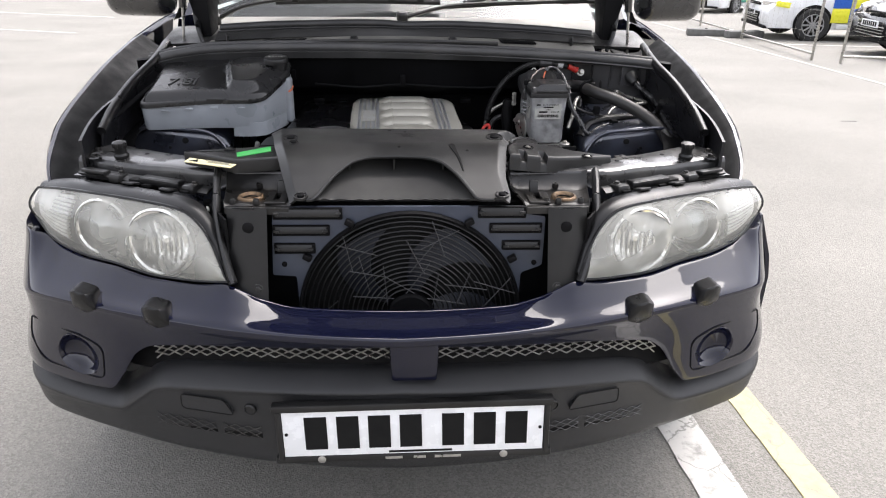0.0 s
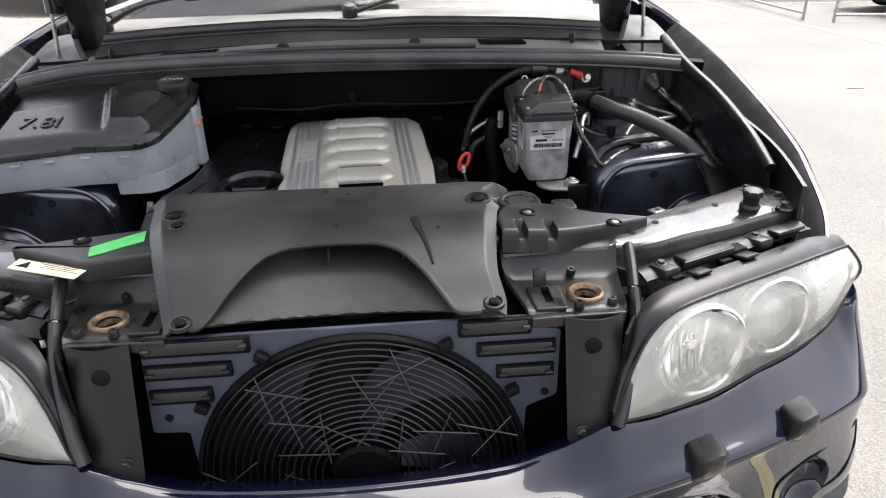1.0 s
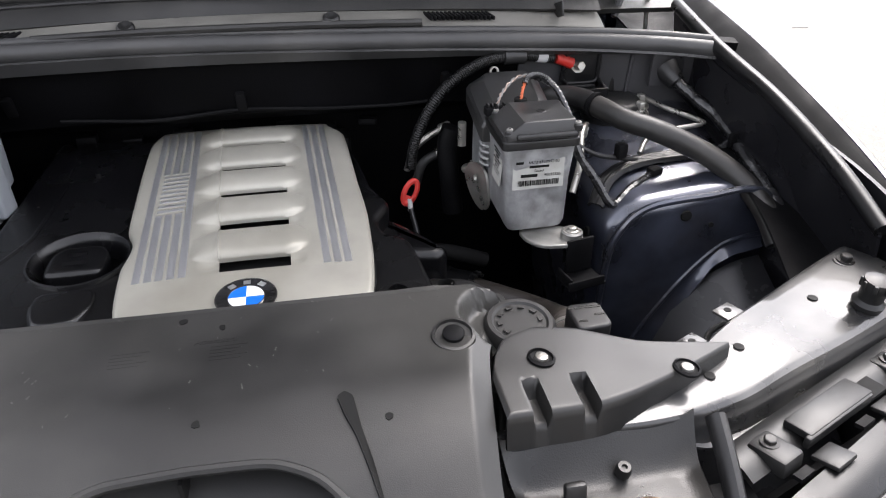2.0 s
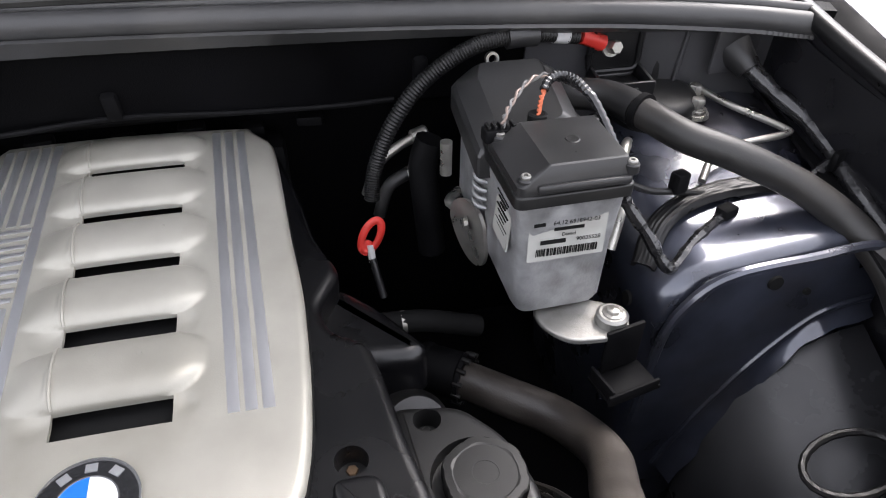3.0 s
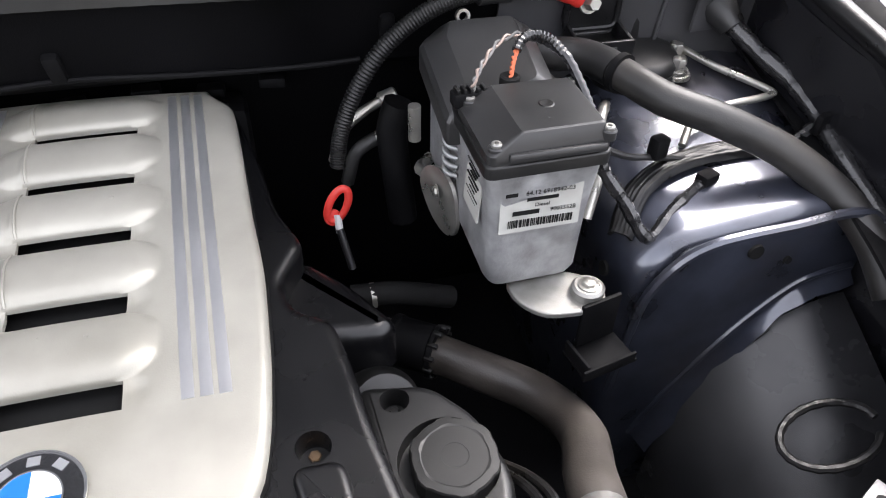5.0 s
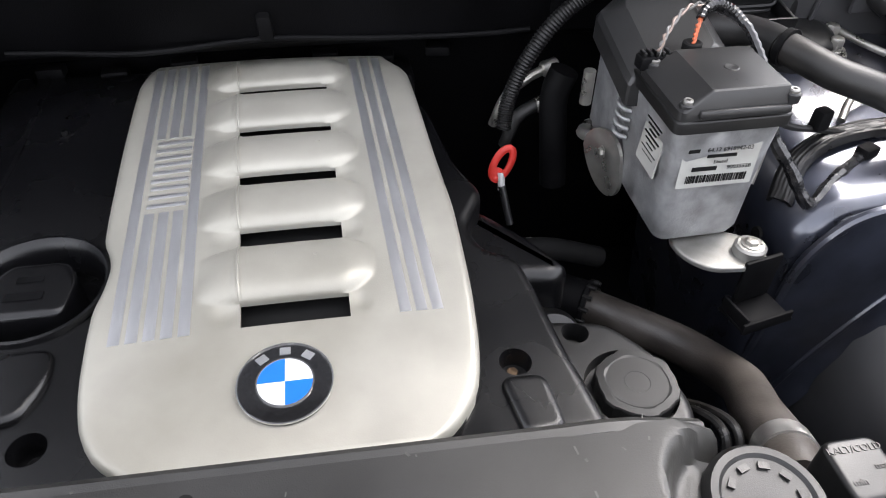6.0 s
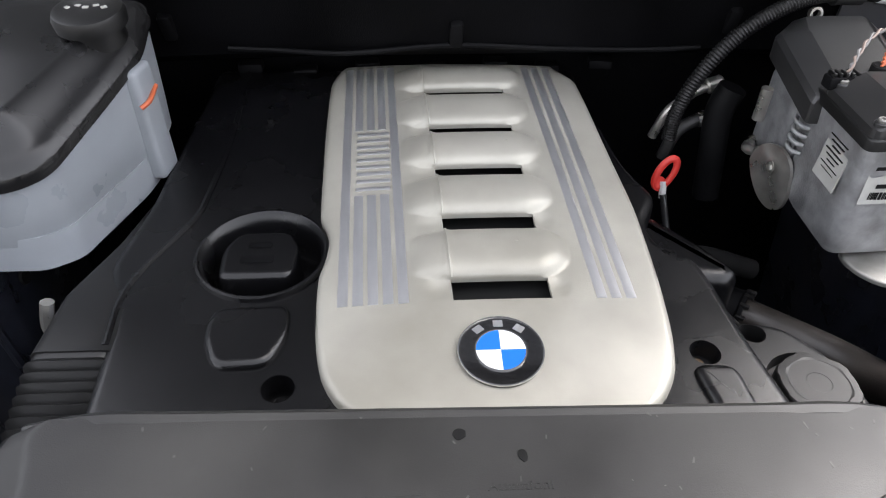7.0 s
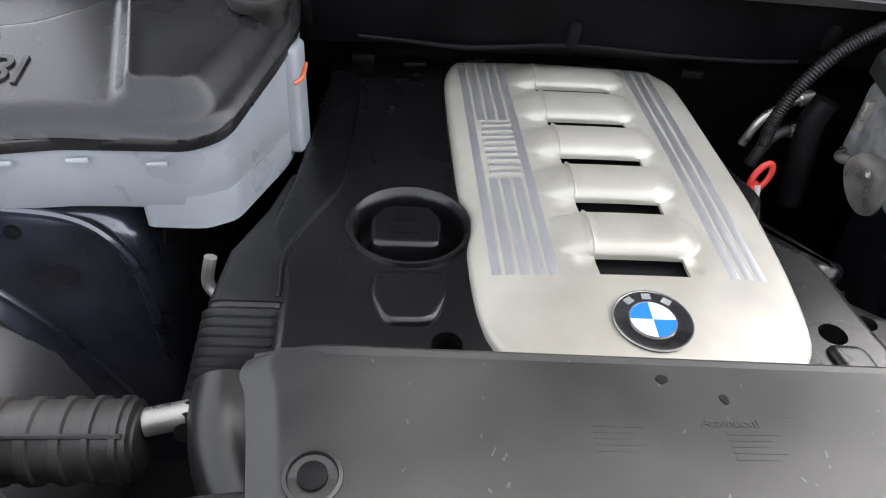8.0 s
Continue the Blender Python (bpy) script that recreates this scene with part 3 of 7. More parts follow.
    part("parking_sensor", lathe(bmesh.new(), [(0.0125, -0.02), (0.0125, 0.001), (0.010, 0.003), (0.009, 0.001), (0.001, 0.0012)], (BUMPER_OFF + sx * 0.302, F(0.302) + 0.001, 0.500), (sx * 0.25, -1, 0), 20), PLASTIC, cladding)

# fog lamp panels: dark surround, bowl and glossy lower lip
for sx in (-1, 1):
    outer = rounded([(0.618, 0.512), (0.770, 0.520), (0.822, 0.575), (0.818, 0.622), (0.66, 0.618), (0.606, 0.598)], 0.022, 6)
    prof_at = lambda x, z: min(subdivide(bumper_profile(x), 8), key=lambda r: abs(r[1] - z) + (1 if r[0] > 0.012 else 0))[0]
    line = [(BUMPER_OFF + sx * p[0] * tuck(*p), F(p[0]) + prof_at(p[0], p[1]) - 0.0010, p[1]) for p in outer]
    panel = part("fog_lamp_panel", tube(bmesh.new(), line + [line[0]], 0.0014, seg=6, curve=False), INK, bumper)

    def on_skin(x, z, off):
        return Vector((BUMPER_OFF + sx * x * tuck(x, z), F(x) + prof_at(x, z) - off, z))
    # hollow bowl through the skin; a black crescent sheet paints its shaded inner side
    mid_ = on_skin(0.668, 0.566, 0.0)
    cut(bumper, [lathe(bmesh.new(), [(0.046, -0.05), (0.046, 0.05)], mid_, (sx * 0.25, -1, 0), 40)])

    def bowl(u, v):
        t, r = 6.2832 * u, lerp(1.06, 0.02, v)
        return mid_ + Vector((sx * 0.046 * r * math.cos(t), 0.012 * r * math.cos(t) - 0.002 + 0.030 * max(0.0, 1 - r * r) ** 0.6, 0.046 * r * math.sin(t)))
    part("fog_lamp_bowl", sheet(bowl, 48, 14, 0.0015), PAINT, panel, angle=70)
    part("fog_lamp_shade", sheet(lambda u, v: mid_ + Vector((sx * (-0.010 + 0.030 * math.cos(lerp(1.2, 4.1, u)) * lerp(0.55, 1.12, v)), 0.024 - 0.021 * v ** 2, 0.006 + 0.030 * math.sin(lerp(1.2, 4.1, u)) * lerp(0.55, 1.12, v))), 24, 5, 0.0012), INK, panel)
    # headlamp washer covers: navy paint drawn black for the dark reflection in it
    for x, z in ((0.462, 0.701), (0.617, 0.707)):
        bm = bmesh.new()
        rings = []
        for d, k in ((0.02, 1.0), (0.0, 1.0), (-0.014, 0.93), (-0.024, 0.62), (-0.027, 0.3)):
            o = rounded([(-0.030, -0.020), (0.0, -0.031), (0.027, -0.021), (0.030, 0.012), (0.012, 0.024), (-0.024, 0.019)], 0.007, 3)
            rings.append([(BUMPER_OFF + sx * (x + p[0] * k), F(x + p[0] * k) + d - 0.004, z + p[1] * k + {1.0: 0.0, 0.93: 0.004, 0.62: 0.012, 0.3: 0.016}[k]) for p in o])
        part("washer_cover", loft(bm, rings), BAND, bumper)

# number plate with its holder, hung a little crooked
plate = part("number_plate", box(bmesh.new(), (0.008, -0.010, 0.468), (0.510, 0.004, 0.105), (-3, 0, 0), 0.0015), PLATE_WHITE, car, "white reflective plate with seven black marks")
for c, s in (((0.008, -0.006, 0.5285), (0.545, 0.022, 0.015)), ((0.008, -0.008, 0.4075), (0.545, 0.016, 0.016)), ((-0.2535, -0.008, 0.468), (0.011, 0.014, 0.12)), ((0.2695, -0.008, 0.468), (0.011, 0.014, 0.12))):
    part("holder_rail", box(bmesh.new(), c, s, (-3, 0, 0), 0.003), PLASTIC, plate)
bm = box(bmesh.new(), (0.008, -0.002, 0.468), (0.535, 0.008, 0.125), (-3, 0, 0), 0.003)
part("plate_holder", bm, PLASTIC, plate)
for k, x in enumerate((-0.187, -0.126, -0.066, -0.006, 0.075, 0.136, 0.197)):
    part("plate_mark", box(bmesh.new(), (0.008 + x * 1.02, -0.0128, 0.469), (0.043, 0.0012, 0.074), (-3, 0, 0)), INK, plate)
part("dealer_line", box(bmesh.new(), (0.02, -0.0142, 0.4212), (0.125, 0.0012, 0.005), (-3, 0, 0)), INK, plate)
for x_, w_ in ((-0.045, 0.034), (0.006, 0.024), (0.062, 0.052)):
    part("holder_line", box(bmesh.new(), (x_ + 0.012, -0.0165, 0.4075), (w_, 0.0012, 0.0055), (-3, 0, 0)), STEEL, plate)
for x in (-0.175, 0.185):
    part("holder_stud", lathe(bmesh.new(), [(0.008, 0), (0.008, 0.003), (0.006, 0.004), (0.001, 0.004)], (x, -0.014, 0.4075), (0, -1, 0), 18), STEEL, plate)
for x in (-0.24, 0.256):
    part("plate_screw", lathe(bmesh.new(), [(0.0035, 0), (0.003, 0.002), (0.0005, 0.002)], (x, -0.0122, 0.468), (0, -1, 0), 12), INK, plate)
plate.matrix_basis = Matrix.Translation((0.008, 0, 0.476)) @ Matrix.Rotation(radians(-1.1), 4, "Y") @ Matrix.Translation((-0.008, 0, -0.468))

# ---- headlamps ----
LAMP_BOTTOM = [(0.335, 0.085, 0.755), (0.395, 0.102, 0.750), (0.447, 0.121, 0.747), (0.50, 0.142, 0.746), (0.578, 0.178, 0.754), (0.655, 0.216, 0.756), (0.735, 0.266, 0.768), (0.796, 0.325, 0.80)]
LAMP_TOP = [(0.340, 0.088, 0.765), (0.362, 0.109, 0.820), (0.390, 0.130, 0.858), (0.430, 0.150, 0.879), (0.52, 0.190, 0.883), (0.62, 0.238, 0.880), (0.71, 0.288, 0.873), (0.785, 0.340, 0.858)]
low_c, top_c = spline(LAMP_BOTTOM, 41), spline(LAMP_TOP, 41)


def lamp_point(u, v, deep=0.0):
    i = min(int(u * 40), 39)
    t = u * 40 - i
    p = low_c[i].lerp(low_c[i + 1], t).lerp(top_c[i].lerp(top_c[i + 1], t), v)
    bulge = 0.019 * math.sin(math.pi * v) * min(1.0, 5 * u + 0.15)
    return p + Vector((0.35, -1.0, 0.25)).normalized() * (bulge - deep)


for sx in (-1, 1):
    flip = Matrix.Translation((OFF, 0, 0)) @ Matrix.Diagonal((sx, 1, 1, 1))

    def put(name, bm_, material, parent, label=""):
        bmesh.ops.transform(bm_, matrix=flip, verts=bm_.verts)
        return part(name, bm_, material, parent, label)

    lamp = put("headlamp", sheet(lambda u, v: lamp_point(u, v, 0.075 * min(1, 8 * u, 8 * (1.02 - u)) * math.sin(math.pi * max(0.02, min(0.98, v))) ** 0.4), 40, 14, 0.002), LAMP_GREY, car, "twin headlamp with a cloudy yellowed lens")
    lens = put("lens", sheet(lambda u, v: lamp_point(u, v), 40, 14), LENS, lamp, "cloudy scuffed clear lens")
    # edge band round the lens
    bm = bmesh.new()
    rim = [lamp_point(k / 30, 1.0) for k in range(31)] + [lamp_point(1, 1 - k / 6) for k in range(1, 7)] + [lamp_point(1 - k / 30, 0) for k in range(1, 31)]
    tube(bm, rim + [rim[0]], 0.0030, seg=6, curve=False)
    put("lens_edge", bm, BAND, lamp)
    for (cx, cy, cz), r, proj in (((0.470, 0.168, 0.806), 0.066, False), ((0.606, 0.236, 0.810), 0.058, True)):
        ax = (0.22, -1, 0.12)
        bm = lathe(bmesh.new(), [(r, 0.018), (r * 0.97, 0.024), (r * 0.9, 0.022), (r * 0.86, 0.008), (r * 0.7, -0.015), (r * 0.45, -0.03), (0.012, -0.037)], (cx, cy + 0.004, cz), ax, 40, False)
        bowl = put("reflector", bm, CHROME, lamp, "bright chromed bowl")
        bm = lathe(bmesh.new(), [(r * 1.03, 0.006), (r * 1.06, 0.024), (r * 1.0, 0.027), (r * 0.96, 0.02)], (cx, cy + 0.004, cz), ax, 40, False)
        put("reflector_ring", bm, RING_WHITE, bowl)
        if proj:
            bm = lathe(bmesh.new(), [(0.035, -0.02), (0.035, 0.006), (0.033, 0.014), (0.027, 0.021), (0.016, 0.026), (0.001, 0.028)], (cx, cy, cz), ax, 32, False)
            put("projector", bm, BALL, bowl, "round glass projector lens")
            bm = lathe(bmesh.new(), [(0.034, -0.02), (0.039, 0.002), (0.0385, 0.009), (0.035, 0.009)], (cx, cy, cz), ax, 32, False)
            put("projector_ring", bm, BAND, bowl)
        else:
            for a in range(7):
                dx = 0.0125 * (a - 3)
                tall = 0.88 * math.sqrt(max(0.0, (r * 0.82) ** 2 - dx * dx))
                facet = sheet(lambda u, v: Vector((cx + dx + 0.011 * (u - 0.5), cy + 0.014 - 0.25 * abs(dx) + 0.003 * math.cos(math.pi * (2 * u - 1)) - 0.011 * (2 * v - 1) ** 2, cz + tall * (2 * v - 1))), 4, 12, 0.001)
                put("reflector_facet", facet, CHROME, bowl)
            put("bulb_cap", lathe(bmesh.new(), [(0.011, -0.03), (0.011, 0.0), (0.008, 0.006), (0.001, 0.008)], (cx, cy + 0.01, cz), ax, 20), CHROME, bowl)
    # ribbed indicator at the outer end
    for k in range(11):
        v = 0.16 + 0.07 * k
        pts = [lamp_point(0.80 + 0.165 * j / 5, v, 0.016) for j in range(6)]
        put("indicator_rib", tube(bmesh.new(), pts, 0.0042, n=10, seg=6), WHITE_ENAMEL, lamp)
    # black seal that frames the lamp's inner and top edge
    away = [(-0.006, 0.010, -0.002), (-0.010, 0.012, 0.002), (-0.018, 0.022, 0.006), (-0.018, 0.033, 0.008), (-0.010, 0.038, 0.009), (-0.010, 0.038, 0.009), (-0.010, 0.036, 0.010), (-0.008, 0.022, 0.010)]
    away_c = spline(away, 41)
    bm = sheet(lambda u, v: lamp_point(u, 1.0, 0.002) + away_c[min(40, int(u * 40))] * v + Vector((0, -0.002, 0.004)) * math.sin(math.pi * v), 40, 6, 0.008)
    put("lamp_seal", bm, BAND, car, "smooth black band round the lamp")
    # gap panel between lamp bottom and bumper
    bm = sheet(lambda u, v: (lamp_point(u, 0, 0.004) + Vector((0, 0.004 + 0.02 * v, -0.012 * (1 - v)))), 30, 2, 0.002)
    put("lamp_shelf", bm, DEEP, lamp)

# ---- wings, bonnet, cabin ----
WING_TOP = [(0.31, 0.856), (0.34, 0.872), (0.4, 0.892), (0.5, 0.915), (0.6, 0.940), (0.8, 0.982), (1.0, 1.022), (1.3, 1.062), (1.7, 1.09), (4.4, 1.10)]
WING_X = [(0.31, 0.742), (0.36, 0.768), (0.40, 0.785), (0.5, 0.815), (0.6, 0.837), (0.8, 0.856), (1.1, 0.868), (1.7, 0.885), (4.4, 0.885)]
for sx in (-1, 1):
    def wing(u, v):
        y = lerp(0.315, 1.75, u**1.2)
        zt, xt = table(WING_TOP, y), table(WING_X, y)
        bow = [(-0.016, -0.012), (-0.007, -0.001), (0.0, 0.0), (0.010, -0.007), (0.020, -0.03), (0.030, -0.09), (0.040, -0.18), (0.045, -0.30)]
        k = min(int(v * 7), 6)
        (a, b), (c, d) = bow[k], bow[k + 1]
        t = v * 7 - k
        s = min(1.0, 0.30 + (y - 0.315) * 2.2)
        return Vector((BUMPER_OFF + sx * (xt + lerp(a, c, t) * (s if lerp(a, c, t) > 0 else 1)), y + max(0.0, 0.47 - y) * min(1.0, max(0.0, v - 0.28) * 4), zt + lerp(b, d, t)))
    part("wing", sheet(wing, 90, 42, 0.003), PAINT, car, "glossy navy front wing", angle=75)
    # inner gutter and its rubber seal
    def gutter(u, v):
        y = lerp(0.34, 1.3, u)
        d = max(0.0, (v - 0.26) / 0.74)
        drop = 0.012 * min(1.0, v / 0.26) ** 2 + 0.05 * math.sin(min(1.0, d * 1.3) * math.pi * 0.5) - 0.03 * d * d
        return Vector((BUMPER_OFF + sx * (table(WING_X, y) - 0.009 - 0.170 * v ** 1.6), y, table(WING_TOP, y) - 0.0012 - drop))
    part("wing_gutter", sheet(gutter, 40, 10, 0.003), DEEP, car)
    part("wing_seal", tube(bmesh.new(), [(sx * 0.69, 0.452, 0.952), (sx * 0.694, 0.55, 0.985), (sx * 0.69, 0.68, 1.022), (sx * 0.68, 0.82, 1.052), (sx * 0.70, 1.0, 1.075)], 0.0105, 40, 12), BAND, car)
    hem = spline([(0.69, 0.452, 0.952), (0.694, 0.55, 0.985), (0.69, 0.68, 1.022), (0.68, 0.82, 1.052), (0.70, 1.0, 1.075)], 41)
    bm = sheet(lambda u, v: (lambda p: Vector((sx * (p.x + 0.022 * v), p.y, p.z - 0.004 - 0.13 * v)))(hem[min(40, int(round(u * 40)))]), 40, 4, 0.004)
    part("seal_hem", bm, WING_BLACK, car)
    # gas strut and hinge arms
    strut = part("gas_strut", tube(bmesh.new(), [(sx * 0.648, 1.02, 1.17), (sx * 0.60, 0.96, 1.75)], 0.011, curve=False), BLACK_ENAMEL, car)
    part("strut_rod", tube(bmesh.new(), [(sx * 0.665, 1.03, 1.02), (sx * 0.648, 1.02, 1.18)], 0.004, curve=False, seg=10), STEEL, strut)
    bm = box(bmesh.new(), (sx * 0.605, 1.09, 1.155), (0.03, 0.06, 0.17), (-14, sx * 8, 0), 0.006, taper=2.3)
    box(bm, (sx * 0.615, 1.07, 1.12), (0.012, 0.09, 0.05), (25, sx * 5, 0), 0.004)
    part("bonnet_hinge", bm, DEEP, car)
    part("hinge_cable", tube(bmesh.new(), [(sx * 0.59, 1.0, 1.06), (sx * 0.61, 1.02, 1.10), (sx * 0.625, 1.05, 1.15), (sx * 0.62, 1.06, 1.23)], 0.006, 20, 8), RUBBER, car)

bm = sheet(lambda u, v: (lerp(-0.74, 0.74, u) * (1 - 0.10 * v * v), 1.12 - 0.42 * v + 0.05 * (2 * u - 1) ** 2, 1.235 + 1.06 * v - 0.03 * (2 * u - 1) ** 2 + 0.05 * math.sin(v * 3.1)), 24, 18, 0.035)
part("bonnet", bm, BLACK_PAINT, car, "open navy bonnet with black underside")

# cabin shell behind: scuttle, screen, pillars, roof, sides, wheels
bm = sheet(lambda u, v: (lerp(-0.66, 0.66, u), lerp(1.16, 1.92, v) + 0.16 * (2 * u - 1) ** 2 * (1 - 0.3 * v), lerp(1.105, 1.62, v)), 16, 8)
screen = part("windscreen", bm, SCREEN, car, "pale green tinted windscreen")
part("scuttle_shelf", sheet(lambda u, v: (lerp(-0.70, 0.70, u), lerp(1.25, 2.0, v), 1.07 + 0.015 * v), 4, 4, 0.01), INTERIOR, car)
part("dashboard", box(bmesh.new(), (0, 1.95, 0.98), (1.36, 0.6, 0.28), (0, 0, 0), 0.06, 4), INTERIOR, car)
bm = sheet(lambda u, v: (lerp(-0.62, 0.62, u) , lerp(1.93, 4.2, v) , 1.635 + 0.06 * math.sin(math.pi * v) - 0.03 * (2 * u - 1) ** 2), 10, 14, 0.03)
part("roof", bm, PAINT, car)
for sx in (-1, 1):
    part("a_pillar", tube(bmesh.new(), [(sx * 0.70, 1.28, 1.10), (sx * 0.665, 1.62, 1.36), (sx * 0.62, 2.02, 1.63)], 0.035, 16, 8), PAINT, car)
    part("rear_pillar", tube(bmesh.new(), [(sx * 0.80, 4.35, 1.08), (sx * 0.64, 4.15, 1.63)], 0.06, curve=False), PAINT, car)
    part("centre_pillar", tube(bmesh.new(), [(sx * 0.84, 2.85, 1.08), (sx * 0.63, 2.85, 1.65)], 0.04, curve=False), BLACK_PAINT, car)
    bm = sheet(lambda u, v: (sx * (0.885 + 0.045 * math.sin(math.pi * min(1, v * 1.2))), lerp(1.72, 4.5, u), lerp(1.07, 0.38, v)), 12, 8, 0.03)
    part("side_panel", bm, PAINT, car)
    part("side_glass", sheet(lambda u, v: (sx * lerp(0.85, 0.64, v), lerp(1.55, 4.25, u) + 0.4 * v * (1 - u), lerp(1.08, 1.62, v)), 6, 3), SCREEN, car)
    def wing_side(u, v):
        y = lerp(0.47, 1.75, u)
        low = 0.40 + 0.38 * max(0.0, 1 - ((y - 0.92) / 0.42) ** 2) ** 0.5
        z = lerp(0.74, min(low, 0.735), v)
        return (sx * (0.882 + 0.05 * min(1.0, (0.74 - z) / 0.14 + 0.3 * u)), y, z)
    bm = sheet(wing_side, 40, 6, 0.01)
    part("wing_side", bm, PAINT, car)
    for y in (0.92, 3.74):
        wheel = part("wheel", lathe(bmesh.new(), [(0.24, -0.11), (0.34, -0.125), (0.366, -0.10), (0.372, 0.0), (0.366, 0.10), (0.34, 0.125), (0.24, 0.11)], (sx * 0.80, y, 0.372), (sx, 0, 0), 48, False), TYRE, car)
        bm = lathe(bmesh.new(), [(0.24, 0.11), (0.235, 0.12), (0.215, 0.07), (0.06, 0.09), (0.03, 0.11), (0.001, 0.11)], (sx * 0.80, y, 0.372), (sx, 0, 0), 40, False)
        part("rim", bm, CAST, wheel)
    # door mirror
    bm = box(bmesh.new(), (sx * 1.02, 1.74, 1.17), (0.27, 0.13, 0.19), (0, 0, sx * 12), 0.06, 5)
    part("door_mirror", bm, BLACK_PAINT, car, "black door mirror housing")
bm = sheet(lambda u, v: (lerp(-0.88, 0.88, u), 4.5 + 0.1 * math.sin(math.pi * u), lerp(0.4, 1.08, v)), 10, 4, 0.03)
part("tailgate", bm, PAINT, car)
part("rear_screen", sheet(lambda u, v: (lerp(-0.80, 0.80, u) * (1 - 0.2 * v), lerp(4.50, 4.20, v) + 0.08 * math.sin(math.pi * u) * (1 - v), lerp(1.08, 1.63, v)), 8, 4), SCREEN, car)
part("floor_pan", box(bmesh.new(), (0, 2.7, 0.36), (1.7, 3.4, 0.06), (0, 0, 0), 0.02), DEEP, car)

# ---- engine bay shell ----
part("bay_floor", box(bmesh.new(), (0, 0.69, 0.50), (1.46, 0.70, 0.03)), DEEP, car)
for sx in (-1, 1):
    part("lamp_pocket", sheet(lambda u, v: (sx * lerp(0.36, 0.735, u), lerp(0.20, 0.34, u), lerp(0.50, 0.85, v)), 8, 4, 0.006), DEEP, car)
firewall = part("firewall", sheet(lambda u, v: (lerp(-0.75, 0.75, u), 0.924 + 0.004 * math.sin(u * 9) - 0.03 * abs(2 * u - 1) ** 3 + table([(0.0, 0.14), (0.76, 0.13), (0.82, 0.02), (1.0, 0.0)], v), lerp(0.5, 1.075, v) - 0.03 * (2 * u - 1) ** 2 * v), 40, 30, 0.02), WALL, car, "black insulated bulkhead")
for x, z in ((-0.33, 1.0), (-0.018, 0.988), (0.288, 1.0)):
    part("wall_clip", box(bmesh.new(), (x, 0.918, z), (0.016, 0.02, 0.034), (20, 0, 0), 0.005), DEEP, firewall)
part("wall_lip", tube(bmesh.new(), [(-0.27, 0.914, 0.974), (-0.22, 0.9165, 0.970), (-0.14, 0.917, 0.965), (-0.02, 0.917, 0.973), (0.10, 0.917, 0.967), (0.20, 0.916, 0.965), (0.26, 0.914, 0.968)], 0.0030, 60, 8), DEEP, firewall)
SEAL = [(-0.70, 0.845, 1.048), (-0.62, 0.865, 1.064), (-0.49, 0.878, 1.076), (-0.15, 0.888, 1.080), (0.2, 0.885, 1.071), (0.45, 0.872, 1.062), (0.60, 0.852, 1.054), (0.68, 0.828, 1.049)]
seal = part("bay_seal", tube(bmesh.new(), SEAL, 0.0105, 90, 16, flat=1.15), SEAL_RUBBER, car, "long black rubber bonnet seal")
seal_c = spline(SEAL, 301)
bm = sheet(lambda u, v: seal_c[int(round(u * 300))] + Vector((0, -0.008 + 0.010 * v + (0.0007 if int(round(u * 300)) % 3 == 0 else 0.0), -0.009 - lerp(0.019, 0.003, min(1.0, max(0.0, u * 2.2 - 0.9))) * v)), 300, 3, 0.004)
part("seal_lip", bm, SEAL_RUBBER, seal)
part("seal_bead", tube(bmesh.new(), [Vector(p) + Vector((0, 0.013, 0.011)) for p in SEAL], 0.0065, 90, 10), SEAL_RUBBER, seal)
# painted side panels of the bulkhead under the seal's ends
for sx in (-1, 1):
    bm = sheet(lambda u, v: (sx * lerp(0.40, 0.695, u), 0.914 - 0.028 * u * u - 0.010 * v, lerp(0.93, 1.058, v) - 0.012 * u), 14, 8, 0.004)
    panel_ = part("bulkhead_panel", bm, PANEL, firewall, "grey-black painted bulkhead panel")
    part("panel_seam", tube(bmesh.new(), [(sx * 0.575, 0.897, 0.935), (sx * 0.578, 0.892, 1.0), (sx * 0.580, 0.888, 1.05)], 0.003, 16, 6), PANEL, panel_)
# cowl: plastic trough behind the seal, second ridge, wiper scuttle
bm = sheet(lambda u, v: (lerp(-0.56, 0.53, u), lerp(0.895, 0.985, v), 1.090 + 0.012 * math.sin(v * 3.1) - 0.02 * (2 * u - 1) ** 2 + 0.010 * v), 40, 6, 0.006)
cowl = part("cowl_panel", bm, COWL, car, "dusty grey-black plastic cowl panel")
for x in (-0.153, 0.123):
    part("cowl_screw", lathe(bmesh.new(), [(0.012, -0.004), (0.012, 0.004), (0.009, 0.007), (0.004, 0.006), (0.001, 0.005)], (x, 0.912, 1.098), (0, -0.5, 1), 20), PLASTIC, cowl)
for x0, x1, lean in ((-0.405, -0.295, 38), (0.262, 0.355, -20)):
    for k in range(16):
        x = lerp(x0, x1, k / 15)
        part("vent_slat", box(bmesh.new(), (x, 0.914, 1.1005 - 0.06 * x * x), (0.0035, 0.024, 0.006), (8, 0, -lean), 0.001), DEEP, cowl)
part("cowl_lip", tube(bmesh.new(), [(-0.27, 0.899, 1.093), (-0.1, 0.899, 1.096), (0.1, 0.898, 1.095), (0.25, 0.896, 1.092)], 0.0055, 40, 8), TRIM, cowl)
for x in (-0.505, 0.462):
    part("cowl_fin", box(bmesh.new(), (x, 0.916, 1.096), (0.003, 0.030, 0.022), (-20, 0, 6), 0.0015), TRIM, cowl)
